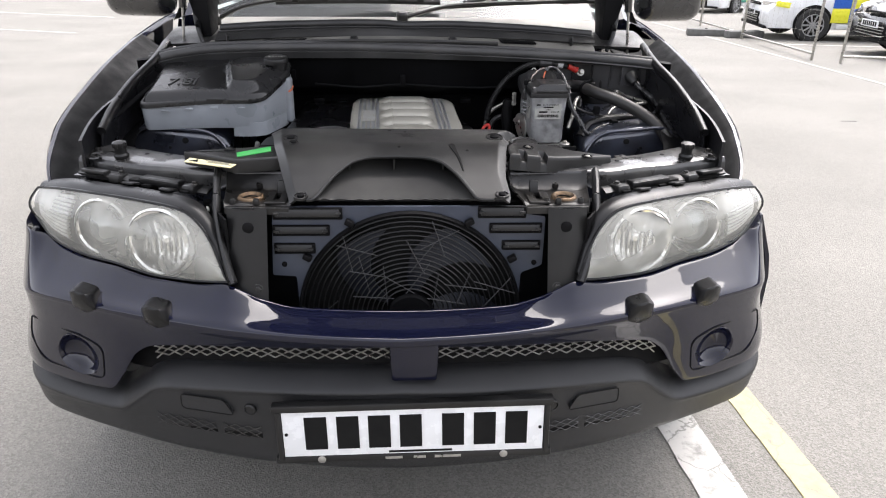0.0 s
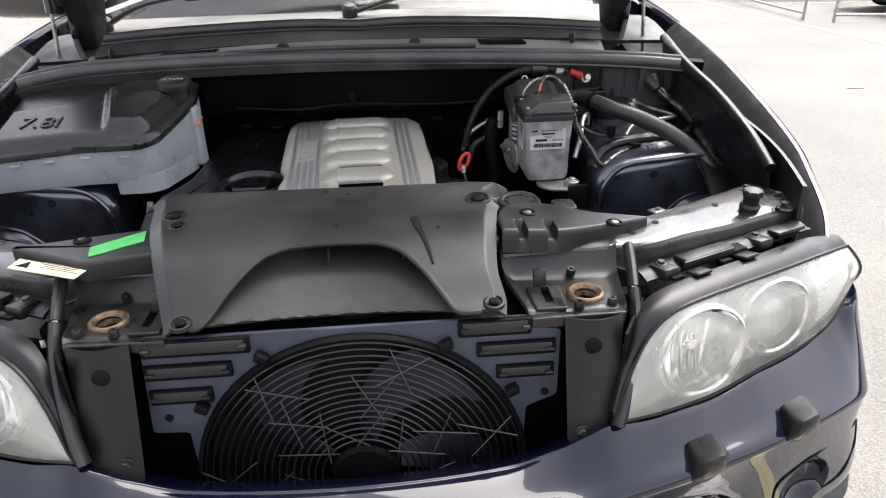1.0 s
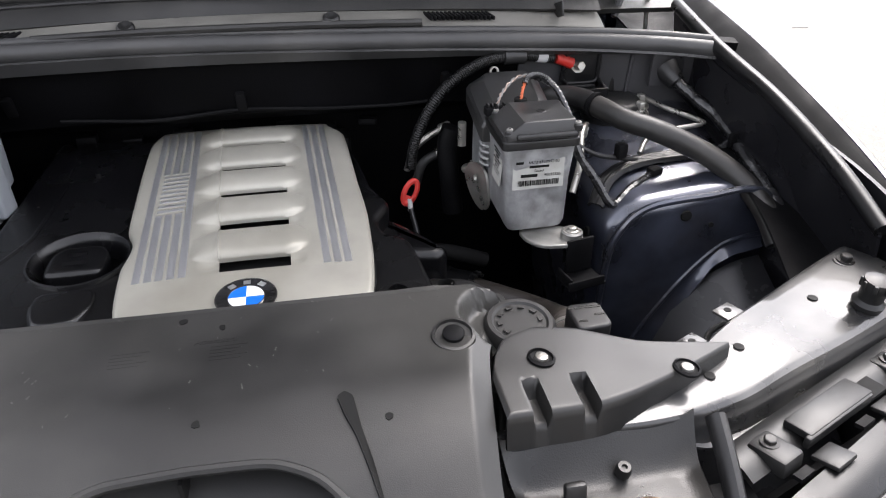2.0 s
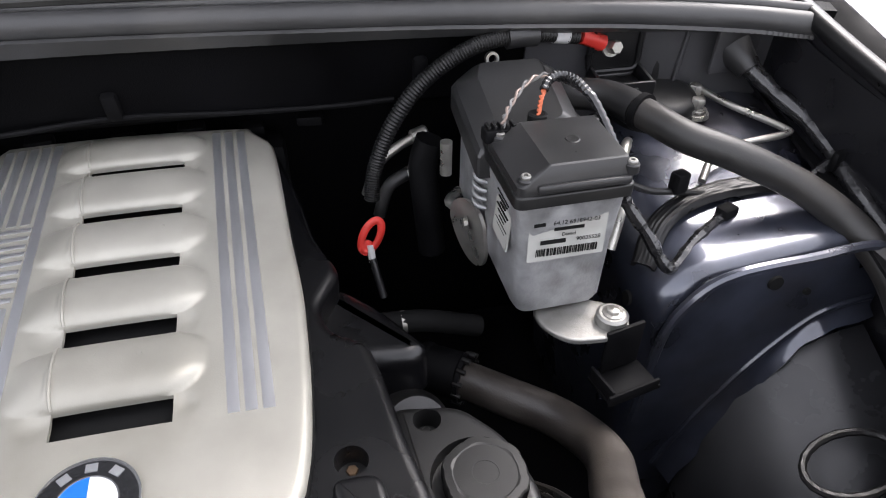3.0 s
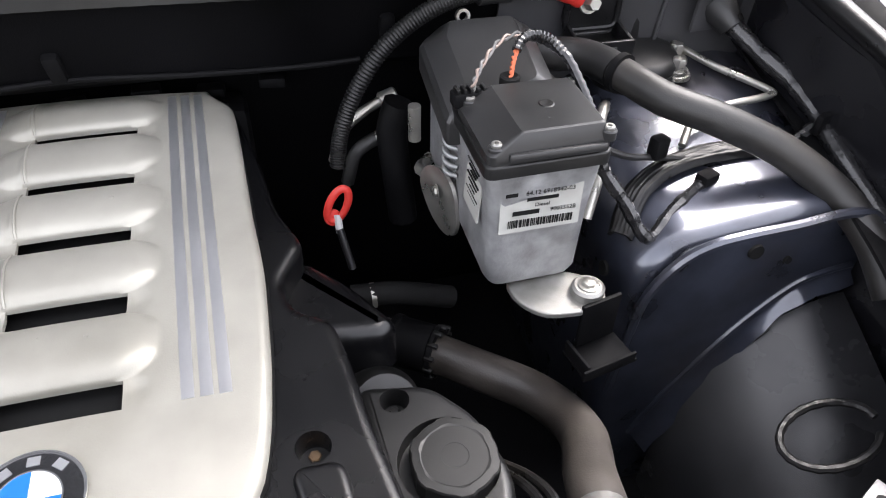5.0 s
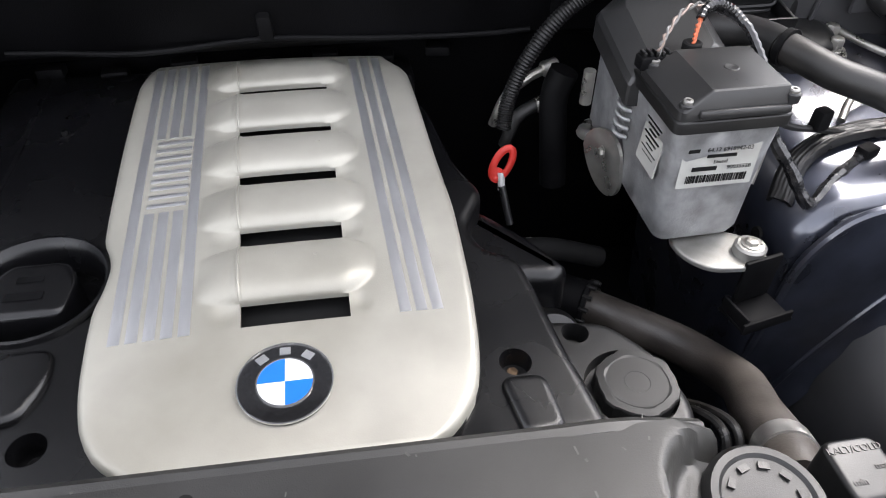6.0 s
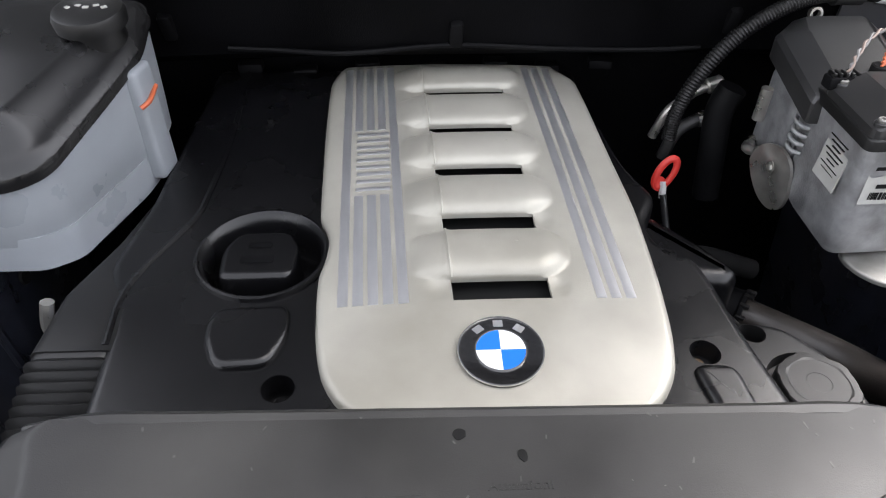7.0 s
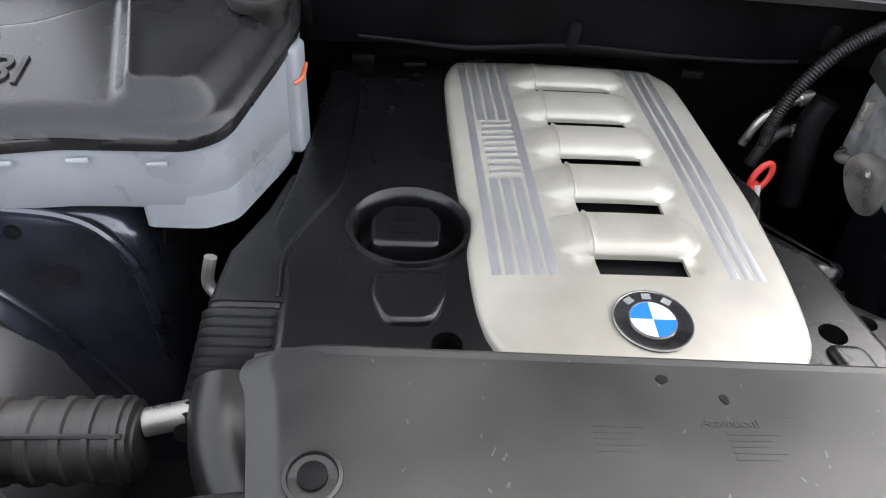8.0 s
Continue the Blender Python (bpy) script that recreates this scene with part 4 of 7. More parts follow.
# ridge: rubber bead on a wide dark band that falls to the cowl, with a groove along it
RIDGE = [(-0.54, 1.0, 1.115), (-0.4, 0.99, 1.125), (-0.2, 0.98, 1.133), (-0.08, 0.968, 1.135), (0.0, 0.966, 1.131), (0.12, 0.985, 1.132), (0.35, 0.985, 1.123), (0.53, 0.965, 1.111)]
ridge_ = part("cowl_ridge", tube(bmesh.new(), RIDGE, 0.012, 80, 12), RUBBER, car)
ridge_c = spline(RIDGE, 61)


def band(u, v):
    p = ridge_c[int(round(u * 60))]
    low = Vector((p.x, 0.934 - 0.06 * p.x * p.x, 1.106 - 0.05 * p.x * p.x))
    return (p + Vector((0, -0.006, -0.004))).lerp(low, v) + Vector((0, 0, 0.005 * math.sin(math.pi * v)))


part("ridge_band", sheet(band, 60, 8, 0.004), TRIM, ridge_)
part("ridge_groove", tube(bmesh.new(), [band(k / 30, 0.38) + Vector((0, 0, 0.001)) for k in range(31)], 0.0028, 80, 6), RUBBER, ridge_)
part("cowl_trough", sheet(lambda u, v: (lerp(-0.72, 0.72, u), lerp(0.96, 1.30, v) + 0.05 * (2 * u - 1) ** 2, 1.088 + 0.03 * math.sin(v * 3.14) - 0.02 * (2 * u - 1) ** 2), 30, 6, 0.008), TRIM, car)
part("scuttle_panel", sheet(lambda u, v: (lerp(-0.66, 0.66, u), lerp(1.03, 1.19, v) + 0.10 * (2 * u - 1) ** 2, lerp(1.112, 1.132, v) - 0.015 * (2 * u - 1) ** 2), 30, 6, 0.006), mat("pale_scuttle", (0.21, 0.205, 0.185), 0.5, var=0.12, scale=14, bump=0.2, dirt=(0.15, 0.145, 0.13), dirt_amount=0.5), car, "pale dusty scuttle panel")


for x, y in ((-0.468, 1.064), (-0.288, 1.050), (-0.14, 1.046), (0.249, 1.048), (0.414, 1.058)):
    part("scuttle_stud", lathe(bmesh.new(), [(0.009, -0.004), (0.009, 0.003), (0.006, 0.006), (0.001, 0.006)], (x, y, 1.117 - 0.03 * x * x), (0, -0.2, 1), 16), DEEP, cowl)


def wiper(piv, tip, blade_a, blade_b):
    arm = part("wiper_arm", tube(bmesh.new(), [piv, Vector(piv).lerp(Vector(tip), 0.35) + Vector((0, 0, 0.02)), tip], 0.012, 20, 8, rib=lambda s: 1.0 - 0.5 * s, flat=0.6), PLASTIC, car, "black wiper arm")
    part("wiper_pivot", lathe(bmesh.new(), [(0.018, -0.01), (0.018, 0.014), (0.012, 0.02), (0.001, 0.021)], piv, (0, -0.3, 1), 20), PLASTIC, arm)
    a, b = Vector(blade_a), Vector(blade_b)
    part("wiper_blade", tube(bmesh.new(), [a, a.lerp(b, 0.5) + Vector((0, 0, 0.004)), b], 0.006, 20, 6, flat=1.4), RUBBER, arm)
    bm = tube(bmesh.new(), [a.lerp(b, 0.12) + Vector((0, -0.01, 0.012)), a.lerp(b, 0.5) + Vector((0, -0.012, 0.026)), a.lerp(b, 0.88) + Vector((0, -0.01, 0.012))], 0.005, 20, 6)
    for t in (0.12, 0.3, 0.7, 0.88):
        box(bm, a.lerp(b, t) + Vector((0, -0.006, 0.008)), (0.02, 0.012, 0.016), (0, 0, 0), 0.002)
    part("wiper_bridge", bm, PLASTIC, arm)


wiper((-0.02, 1.14, 1.135), (0.47, 1.20, 1.185), (0.12, 1.20, 1.165), (0.62, 1.23, 1.185))
wiper((-0.60, 1.17, 1.12), (-0.30, 1.22, 1.19), (-0.42, 1.23, 1.17), (0.10, 1.22, 1.175))

# inner wings, strut towers and the dark liners below them
for sx in (-1, 1):
    part("inner_wing", sheet(lambda u, v: (sx * (0.70 + 0.02 * math.sin(u * 6)), lerp(0.36, 0.95, u), lerp(0.5, 0.955 + 0.10 * u, v)), 16, 10, 0.006), WING_BLACK, car)
    rings = []
    for y, k in ((0.645, 0.0), (0.648, 0.5), (0.655, 0.85), (0.668, 1.0), (0.74, 1.0), (0.84, 1.0), (0.95, 1.0)):
        zt = table([(0.645, 0.914), (0.72, 0.917), (0.78, 0.929), (0.84, 0.944), (0.96, 0.950)], y)
        inset = 0.022 * (1 - k)
        xi = 0.450 + 0.02 * (y - 0.66)
        ring = [(sx * (xi + 0.02 + inset), y, 0.5), (sx * (xi + inset), y, 0.70), (sx * (xi + 0.004 + inset), y, zt - 0.075)]
        for a in range(0, 91, 15):
            ring.append((sx * (xi + 0.062 - 0.058 * math.cos(radians(a)) + inset * 0.7), y, zt - 0.068 + 0.058 * math.sin(radians(a)) - inset))
        ring += [(sx * 0.60, y, zt - 0.0005 - inset), (sx * 0.65, y, zt + 0.005 - inset), (sx * 0.676, y, zt + 0.002 - inset), (sx * 0.702, y, zt - 0.022 - inset), (sx * 0.72, y, 0.5)]
        rings.append(ring)
    tower = part("strut_tower", loft(bmesh.new(), rings), BAY, car, "satin navy pressed-steel suspension tower")
    # pressed flange that follows the tower's front edge
    arch = [(0.462, 0.652, 0.70), (0.460, 0.643, 0.78), (0.463, 0.640, 0.838), (0.474, 0.639, 0.868), (0.493, 0.638, 0.892), (0.517, 0.637, 0.904), (0.550, 0.636, 0.909), (0.594, 0.635, 0.912), (0.64, 0.635, 0.917), (0.675, 0.634, 0.910), (0.70, 0.632, 0.88)]
    part("tower_flange", tube(bmesh.new(), [(sx * a, b, c) for a, b, c in arch], 0.005, 40, 8), BAY, tower)
    crease = spline([(0.500, 0.645, 0.62), (0.524, 0.645, 0.677), (0.558, 0.645, 0.735), (0.587, 0.645, 0.777), (0.621, 0.645, 0.814), (0.649, 0.645, 0.831), (0.692, 0.645, 0.838)], 41)
    brim = spline([(0.520, 0.630, 0.595), (0.545, 0.630, 0.650), (0.567, 0.630, 0.703), (0.590, 0.630, 0.741), (0.614, 0.630, 0.787), (0.643, 0.630, 0.812), (0.690, 0.630, 0.822)], 41)

    def lip(u, v):
        k = min(40, int(round(u * 40)))
        p = crease[k].lerp(brim[k], v)
        return Vector((sx * p.x, p.y + 0.004 * math.sin(v * 3.14) + 0.0012 * math.sin(u * 38) * v, p.z + 0.0008 * math.sin(u * 27) * v))
    part("tower_lip", sheet(lip, 40, 6, 0.003), BAY, tower)
    part("lip_crease", tube(bmesh.new(), [(sx * p.x, p.y - 0.001, p.z) for p in crease[::4]], 0.0035, 40, 8), BAY, tower)
    for x, y, z, r in ((0.4518, 0.695, 0.838, 0.008), (0.570, 0.6435, 0.879, 0.008), (0.610, 0.6435, 0.861, 0.004)):
        part("tower_hole", lathe(bmesh.new(), [(r, -0.001), (r * 0.9, 0.0018), (r * 0.2, 0.0018)], (sx * x, y, z), (-sx, 0, 0.1) if x < 0.47 else (0, -1, 0.1), 18), INK, tower)
    # wheel liner that rises towards the tower
    rings = []
    for k in range(13):
        y = lerp(0.36, 0.638, k / 12)
        zt = lerp(0.64, 0.805, (k / 12) ** 0.8)
        rings.append([(sx * 0.715, y, 0.5)] + [(sx * (0.70 - 0.17 * math.cos(radians(a))), y, 0.5 + (zt - 0.5) * max(0.0, math.sin(radians(a))) ** 0.7) for a in range(0, 96, 8)])
    liner = part("liner", loft(bmesh.new(), rings), LINER, car, "scuffed black plastic wheel liner")
    part("liner_rim", tube(bmesh.new(), [(sx * 0.556, 0.600, 0.655), (sx * 0.570, 0.606, 0.700), (sx * 0.596, 0.612, 0.742), (sx * 0.602, 0.600, 0.736), (sx * 0.585, 0.575, 0.690)], 0.003, 40, 6), PLASTIC, liner)

# ---- cross member, latches, brackets ----
def latch_side(sx):
    f = Matrix.Diagonal((sx, 1, 1, 1))

    def put(name, bm_, material, parent, label="", angle=38):
        bmesh.ops.transform(bm_, matrix=f, verts=bm_.verts)
        return part(name, bm_, material, parent, label, angle)

    # dished latch platform
    def dish(u, v):
        x, y = lerp(lerp(0.226, 0.205, v), lerp(0.352, 0.372, v), u), lerp(0.150, 0.268, v)
        e = max(0.0, v - 0.72) / 0.28
        side = max(0.0, 0.10 - u) / 0.10 + max(0.0, u - 0.90) / 0.10
        front = max(0.0, 0.06 - v) / 0.06
        return Vector((x, y, 0.886 + 0.030 * e ** 1.6 + 0.006 * side ** 2 - 0.006 * front + 0.0015 * math.sin(u * 11) * (1 - v)))
    base = put("latch_panel", sheet(dish, 30, 26, 0.004), LATCH, car, "dirty black pressed-steel latch platform")
    hole_ = lathe(bmesh.new(), [(0.0148, 0.85), (0.0148, 0.93)], (sx * 0.310, 0.192, 0), (0, 0, 1), 28)
    slot_ = box(bmesh.new(), (sx * 0.257, 0.193, 0.885), (0.012, 0.042, 0.06))
    cut(base, [hole_, slot_])
    put("latch_lip", slab(bmesh.new(), rounded([(0.228, 0.142), (0.352, 0.145), (0.352, 0.156), (0.228, 0.155)], 0.003), 0.870, 0.884, 0.002), LATCH, base)
    put("latch_hole_rim", lathe(bmesh.new(), [(0.0258, 0.885), (0.0253, 0.8895), (0.0235, 0.8915), (0.0208, 0.8920), (0.0180, 0.8900), (0.0155, 0.8855), (0.0130, 0.879), (0.0115, 0.872)], (0.310, 0.192, 0), (0, 0, 1), 32, False), RUST, base, "rusty bonnet latch hole")
    put("latch_well", lathe(bmesh.new(), [(0.0115, 0.878), (0.0105, 0.862), (0.001, 0.862)], (0.310, 0.192, 0), (0, 0, 1), 20, False), INK, base)
    put("well_spring", lathe(bmesh.new(), [(0.007, 0.862), (0.0065, 0.872), (0.001, 0.872)], (0.312, 0.190, 0), (0, 0, 1), 16, False), INK, base)
    # square catch plate with a black slot and an upright tab behind it
    bm = slab(bmesh.new(), rounded([(0.236, 0.155), (0.277, 0.155), (0.279, 0.215), (0.233, 0.215)], 0.004), 0.8865, 0.8905, 0.0015)
    catch = put("catch_plate", bm, LATCH, base)
    cut(catch, [box(bmesh.new(), (sx * 0.257, 0.190, 0.89), (0.0115, 0.040, 0.03))])
    put("catch_well", box(bmesh.new(), (0.257, 0.191, 0.872), (0.016, 0.048, 0.012)), INK, base)
    put("catch_tab", box(bmesh.new(), (0.253, 0.219, 0.899), (0.018, 0.008, 0.028), (-14, 0, 0), 0.003), PLASTIC, base)
    for x, y in ((0.293, 0.160), (0.338, 0.164), (0.302, 0.241)):
        put("latch_bolt", lathe(bmesh.new(), [(0.0065, -0.002), (0.0065, 0.004), (0.0052, 0.0075), (0.0025, 0.0075), (0.002, 0.005), (0.0004, 0.005)], (x, y, 0.888 if y < 0.2 else 0.893), (0, -0.2 if y > 0.2 else 0, 1), 18), LATCH, base)
    # one pressed beam from beside the cover out to the wing
    PATH = [(0.205, 0.272, 0.915), (0.29, 0.276, 0.917), (0.355, 0.279, 0.917), (0.41, 0.302, 0.916), (0.47, 0.335, 0.915), (0.56, 0.378, 0.914), (0.70, 0.440, 0.912)]
    path_c = spline(PATH, 49)
    WIDE = [(0.0, 0.020), (0.30, 0.026), (0.42, 0.045), (0.55, 0.066), (0.75, 0.088), (1.0, 0.11)]
    FACE = [(0.0, 0.012), (0.30, 0.014), (0.42, 0.034), (1.0, 0.034)]

    def rail(u, v):
        i = min(int(u * 48), 47)
        p = path_c[i].lerp(path_c[i + 1], u * 48 - i)
        d = (path_c[i + 1] - path_c[i]).normalized()
        n = Vector((-d.y, d.x, 0))
        w, h = table(WIDE, u), table(FACE, u)
        s = [(0.5, -0.020), (0.485, -0.004), (0.44, 0.0), (0.10, 0.003), (-0.38, 0.0), (-0.46, -0.003), (-0.50, -0.010), (-0.53, -h), (-0.56, -h - 0.003), (-0.68, -h - 0.004)]
        k = min(int(v * 9), 8)
        a, b = s[k], s[k + 1]
        t = v * 9 - k
        return p + n * w * lerp(a[0], b[0], t) + Vector((0, 0, lerp(a[1], b[1], t) + 0.003 * math.sin(u * 21) * max(0.0, u - 0.3)))
    top = put("front_rail", sheet(rail, 60, 27, 0.0025), RAIL, car, "shiny black pressed upper front rail")
    stop = put("rail_stop", lathe(bmesh.new(), [(0.015, 0.0), (0.016, 0.006), (0.012, 0.010), (0.0125, 0.022), (0.0145, 0.026), (0.013, 0.034), (0.004, 0.037), (0.001, 0.037)], (0.622, 0.376, 0.915), (0, -0.1, 1), 24), PLASTIC, top, "black rubber bonnet stop")
    for k in range(8):
        put("stop_rib", box(bmesh.new(), (0.622 + 0.0135 * math.cos(k * 0.785), 0.373 + 0.0135 * math.sin(k * 0.785), 0.943), (0.004, 0.004, 0.010), (0, 0, 45 * k), 0.001), PLASTIC, stop)
    for x, y in ((0.655, 0.452), (0.690, 0.415), (0.678, 0.372)):
        bolt_ = put("rail_bolt", lathe(bmesh.new(), [(0.013, 0), (0.012, 0.0025), (0.008, 0.003)], (x, y, 0.9145), (0, 0, 1), 20), RAIL, top)
        put("bolt_head", disc_bolt(bmesh.new(), (x, y, 0.917), 0.0065, 0.006), LATCH, bolt_)
    for u in (0.46, 0.60, 0.74) if sx > 0 else ():
        c = rail(u, 0.02)
        tab = put("rail_tab", box(bmesh.new(), c + Vector((-0.004, 0.008, 0.012)), (0.026, 0.020, 0.003), (0, 0, 25), 0.001), RAIL, top)
        put("tab_hole", lathe(bmesh.new(), [(0.004, 0), (0.0035, 0.0006), (0.0003, 0.0006)], c + Vector((-0.004, 0.009, 0.0136)), (0, 0, 1), 14), INK, tab)
    for u, dx in ((0.50, 0.01), (0.64, 0.0), (0.86, 0.0)):
        put("rail_hole", lathe(bmesh.new(), [(0.0052, 0), (0.0048, 0.0008), (0.0003, 0.0008)], rail(u, 0.33 + dx) + Vector((0, 0, 0.0006)), (0, 0, 1), 16), INK, top)
    # lamp bracket: narrow channel, two screwed clips, a long plate, flat tabs on the band
    def strip(u, v):
        p = Vector((0.402, 0.214, 0.887)).lerp(Vector((0.705, 0.340, 0.891)), u)
        return p + Vector((-0.012 * v, 0.036 * v, 0.006 * math.sin(v * 3.1)))
    strip_ = put("lamp_bracket", sheet(strip, 40, 6, 0.005), PLASTIC, car, "black plastic lamp bracket strip")
    for x, y in ((0.434, 0.240), (0.606, 0.312)):
        clip = put("bracket_clip", box(bmesh.new(), (x, y - 0.004, 0.890), (0.028, 0.036, 0.018), (-8, 0, 23), 0.004), PLASTIC, strip_)
        put("bracket_screw", disc_bolt(bmesh.new(), (x - 0.003, y + 0.002, 0.8985), 0.0055, 0.004), LATCH, clip)
    put("bracket_plate", box(bmesh.new(), (0.505, 0.268, 0.898), (0.095, 0.026, 0.008), (-6, 0, 23), 0.002), PLASTIC, strip_)
    put("bracket_rib", box(bmesh.new(), (0.507, 0.256, 0.896), (0.098, 0.006, 0.012), (0, 0, 23), 0.002), PLASTIC, strip_)
    put("bracket_plate", box(bmesh.new(), (0.662, 0.330, 0.898), (0.060, 0.022, 0.007), (-6, 0, 23), 0.002), PLASTIC, strip_)
    for x, y in ((0.478, 0.222), (0.565, 0.262)):
        put("bracket_tab", box(bmesh.new(), (x, y, 0.8935), (0.028, 0.024, 0.005), (-14, 0, 23), 0.002), PLASTIC, strip_)
        put("bracket_slot", box(bmesh.new(), (x - 0.034, y - 0.010, 0.8915), (0.018, 0.008, 0.004), (-8, 0, 23)), DEEP, strip_)
    put("bracket_gap", box(bmesh.new(), (0.555, 0.284, 0.893), (0.040, 0.020, 0.006), (0, 0, 23), 0.001), INK, strip_)
    # bent brace strip from the rail down to the lamp tip
    brace = put("front_brace", tube(bmesh.new(), [(0.386, 0.258, 0.922), (0.382, 0.225, 0.904), (0.377, 0.196, 0.888)], 0.0075, 24, 10, flat=1.4), RUBBER, car, "bent black brace strip")
    put("brace_lower", tube(bmesh.new(), [(0.377, 0.194, 0.887), (0.372, 0.166, 0.864), (0.366, 0.146, 0.845), (0.355, 0.118, 0.810), (0.344, 0.098, 0.78), (0.333, 0.083, 0.752)], 0.0085, 40, 10, flat=1.4), RUBBER, brace)
    put("brace_joint", box(bmesh.new(), (0.376, 0.192, 0.892), (0.007, 0.004, 0.004), (-40, 0, 0), 0.001), PAPER, brace)
    put("loose_clip", box(bmesh.new(), (0.392, 0.180, 0.868), (0.002, 0.008, 0.010), (-30, 20, 0), 0.0006), PAPER, brace)
    # radiator side plate
    bm = sheet(lambda u, v: (lerp(0.270, 0.345, u) + 0.004 * v, 0.118 + 0.022 * (1 - v) - 0.02 * v - 0.012 * math.sin(u * 3.1), lerp(0.885, 0.70, v)), 8, 12, 0.004)
    plate_ = put("radiator_side_plate", bm, PLASTIC, car, "dark grey plastic radiator side plate")
    put("plate_stud", lathe(bmesh.new(), [(0.011, 0), (0.011, 0.004), (0.008, 0.006), (0.001, 0.006)], (0.304, 0.124, 0.851), (0, -1, 0.1), 18), DEEP, plate_)
    put("plate_bolt", disc_bolt(bmesh.new(), (0.291, 0.098, 0.735), 0.006, 0.005, (0, -1, 0)), RAIL, plate_)
    put("side_duct", sheet(lambda u, v: (lerp(0.345, 0.395, u), lerp(0.115, 0.20, u), lerp(0.87, 0.72, v)), 4, 6, 0.004), DEEP, car)


latch_side(-1)
latch_side(1)
part("cross_member", box(bmesh.new(), (0, 0.22, 0.855), (0.46, 0.08, 0.016), (0, 0, 0), 0.004), DEEP, car)

# ---- fan, shroud and flaps ----
shroud = part("fan_shroud", slab(bmesh.new(), rounded([(-0.272, 0.738), (-0.225, 0.735), (-0.222, 0.60), (0.222, 0.60), (0.226, 0.74), (0.268, 0.757), (0.268, 0.862), (0.236, 0.866), (0.236, 0.883), (-0.262, 0.883)], 0.006, 3), 0, 0.006), SHROUD, car, "blue-grey plastic fan shroud")
cut(shroud, [lathe(bmesh.new(), [(0.2255, -0.05), (0.2255, 0.05)], (0.002, 0.648, 0), (0, 0, 1), 72)])
shroud.data.transform(Matrix(((1, 0, 0, 0), (0, 0, -1, 0.156), (0, 1, 0, 0), (0, 0, 0, 1))))
shroud.data.update()
for x0, x1, z0, z1 in ((-0.262, -0.128, 0.858, 0.882), (-0.264, -0.154, 0.824, 0.846), (-0.264, -0.184, 0.786, 0.808), (0.134, 0.229, 0.860, 0.884), (0.158, 0.262, 0.828, 0.849), (0.184, 0.261, 0.792, 0.812)):
    bm = box(bmesh.new(), ((x0 + x1) / 2, 0.149, (z0 + z1) / 2), (x1 - x0, 0.010, z1 - z0), (0, 0, 0), 0.002)
    flap_ = part("vent_frame", bm, DEEP, shroud)
    part("vent_flap", box(bmesh.new(), ((x0 + x1) / 2, 0.1435, (z0 + z1) / 2 + 0.002), (x1 - x0 - 0.012, 0.004, z1 - z0 - 0.009), (-14, 0, 0), 0.001), PLASTIC, flap_)
    for x in (x0 + 0.008, x1 - 0.008):
        part("vent_pin", box(bmesh.new(), (x, 0.1405, z1 - 0.010), (0.010, 0.006, 0.004), (0, 0, 0), 0.001), RUBBER, flap_)
for x, z in ((-0.247, 0.762), (0.251, 0.763)):
    part("shroud_screw", lathe(bmesh.new(), [(0.0055, 0), (0.0055, 0.002), (0.003, 0.003), (0.0005, 0.003)], (x, 0.150, z), (0, -1, 0), 14), DEEP, shroud)
FX, FY, FZ, FR = 0.002, 0.148, 0.648, 0.214
fan = part("fan", lathe(bmesh.new(), [(FR + 0.013, -0.02), (FR + 0.013, 0.004), (FR + 0.010, 0.008), (FR + 0.007, 0.007), (FR + 0.005, -0.03)], (FX, FY, FZ), (0, -1, 0), 72, False), DEEP, car, "large black electric cooling fan with wire guard")
part("radiator_core", box(bmesh.new(), (0, 0.222, 0.68), (0.82, 0.02, 0.38)), DEEP, fan)
part("fan_back", lathe(bmesh.new(), [(FR + 0.006, 0), (FR + 0.004, -0.004), (0.001, -0.004)], (FX, FY + 0.055, FZ), (0, -1, 0), 48), INK, fan)
part("fan_hub", lathe(bmesh.new(), [(0.048, -0.03), (0.048, 0.004), (0.043, 0.010), (0.001, 0.011)], (FX, FY, FZ), (0, -1, 0), 40), DEEP, fan)
for k in range(5):
    a0 = radians(72 * k + 84)

    def blade(u, v):
        r = lerp(0.05, FR - 0.02, u)
        a = a0 + lerp(-0.34, 0.24, v) * (0.75 + 0.35 * u) - 0.55 * u * u
        return Vector((FX + r * math.cos(a), FY + 0.016 + 0.022 * (v - 0.5), FZ + r * math.sin(a)))
    part("fan_blade", sheet(blade, 10, 6, 0.002), FAN_BLUE, fan)
r = 0.060
while r < FR + 0.004:
    part("guard_ring", lathe(bmesh.new(), [(r + 0.0015 * math.cos(t), 0.006 + 0.0016 * math.sin(t)) for t in (0, 1.57, 3.14, 4.71, 6.283)], (FX, FY, FZ), (0, -1, 0), 64, False), PLASTIC, fan)
    r += 0.0098
wires = random.Random(5)
for k in range(42):
    a = radians(360 / 42 * k * 5 + wires.uniform(-4, 4))
    r0 = (0.052, 0.098, 0.150)[k % 3]
    r1 = min(FR + 0.006, r0 + wires.uniform(0.052, 0.074))
    b = a + radians((34, 22, 16)[k % 3]) * (1 if (k // 3) % 2 else -1) * wires.uniform(0.8, 1.2)
    part("guard_spoke", tube(bmesh.new(), [(FX + r0 * math.cos(a), FY - 0.009, FZ + r0 * math.sin(a)), (FX + r1 * math.cos(b), FY - 0.009, FZ + r1 * math.sin(b))], 0.0011, seg=5, curve=False), GUARD_WIRE, fan)
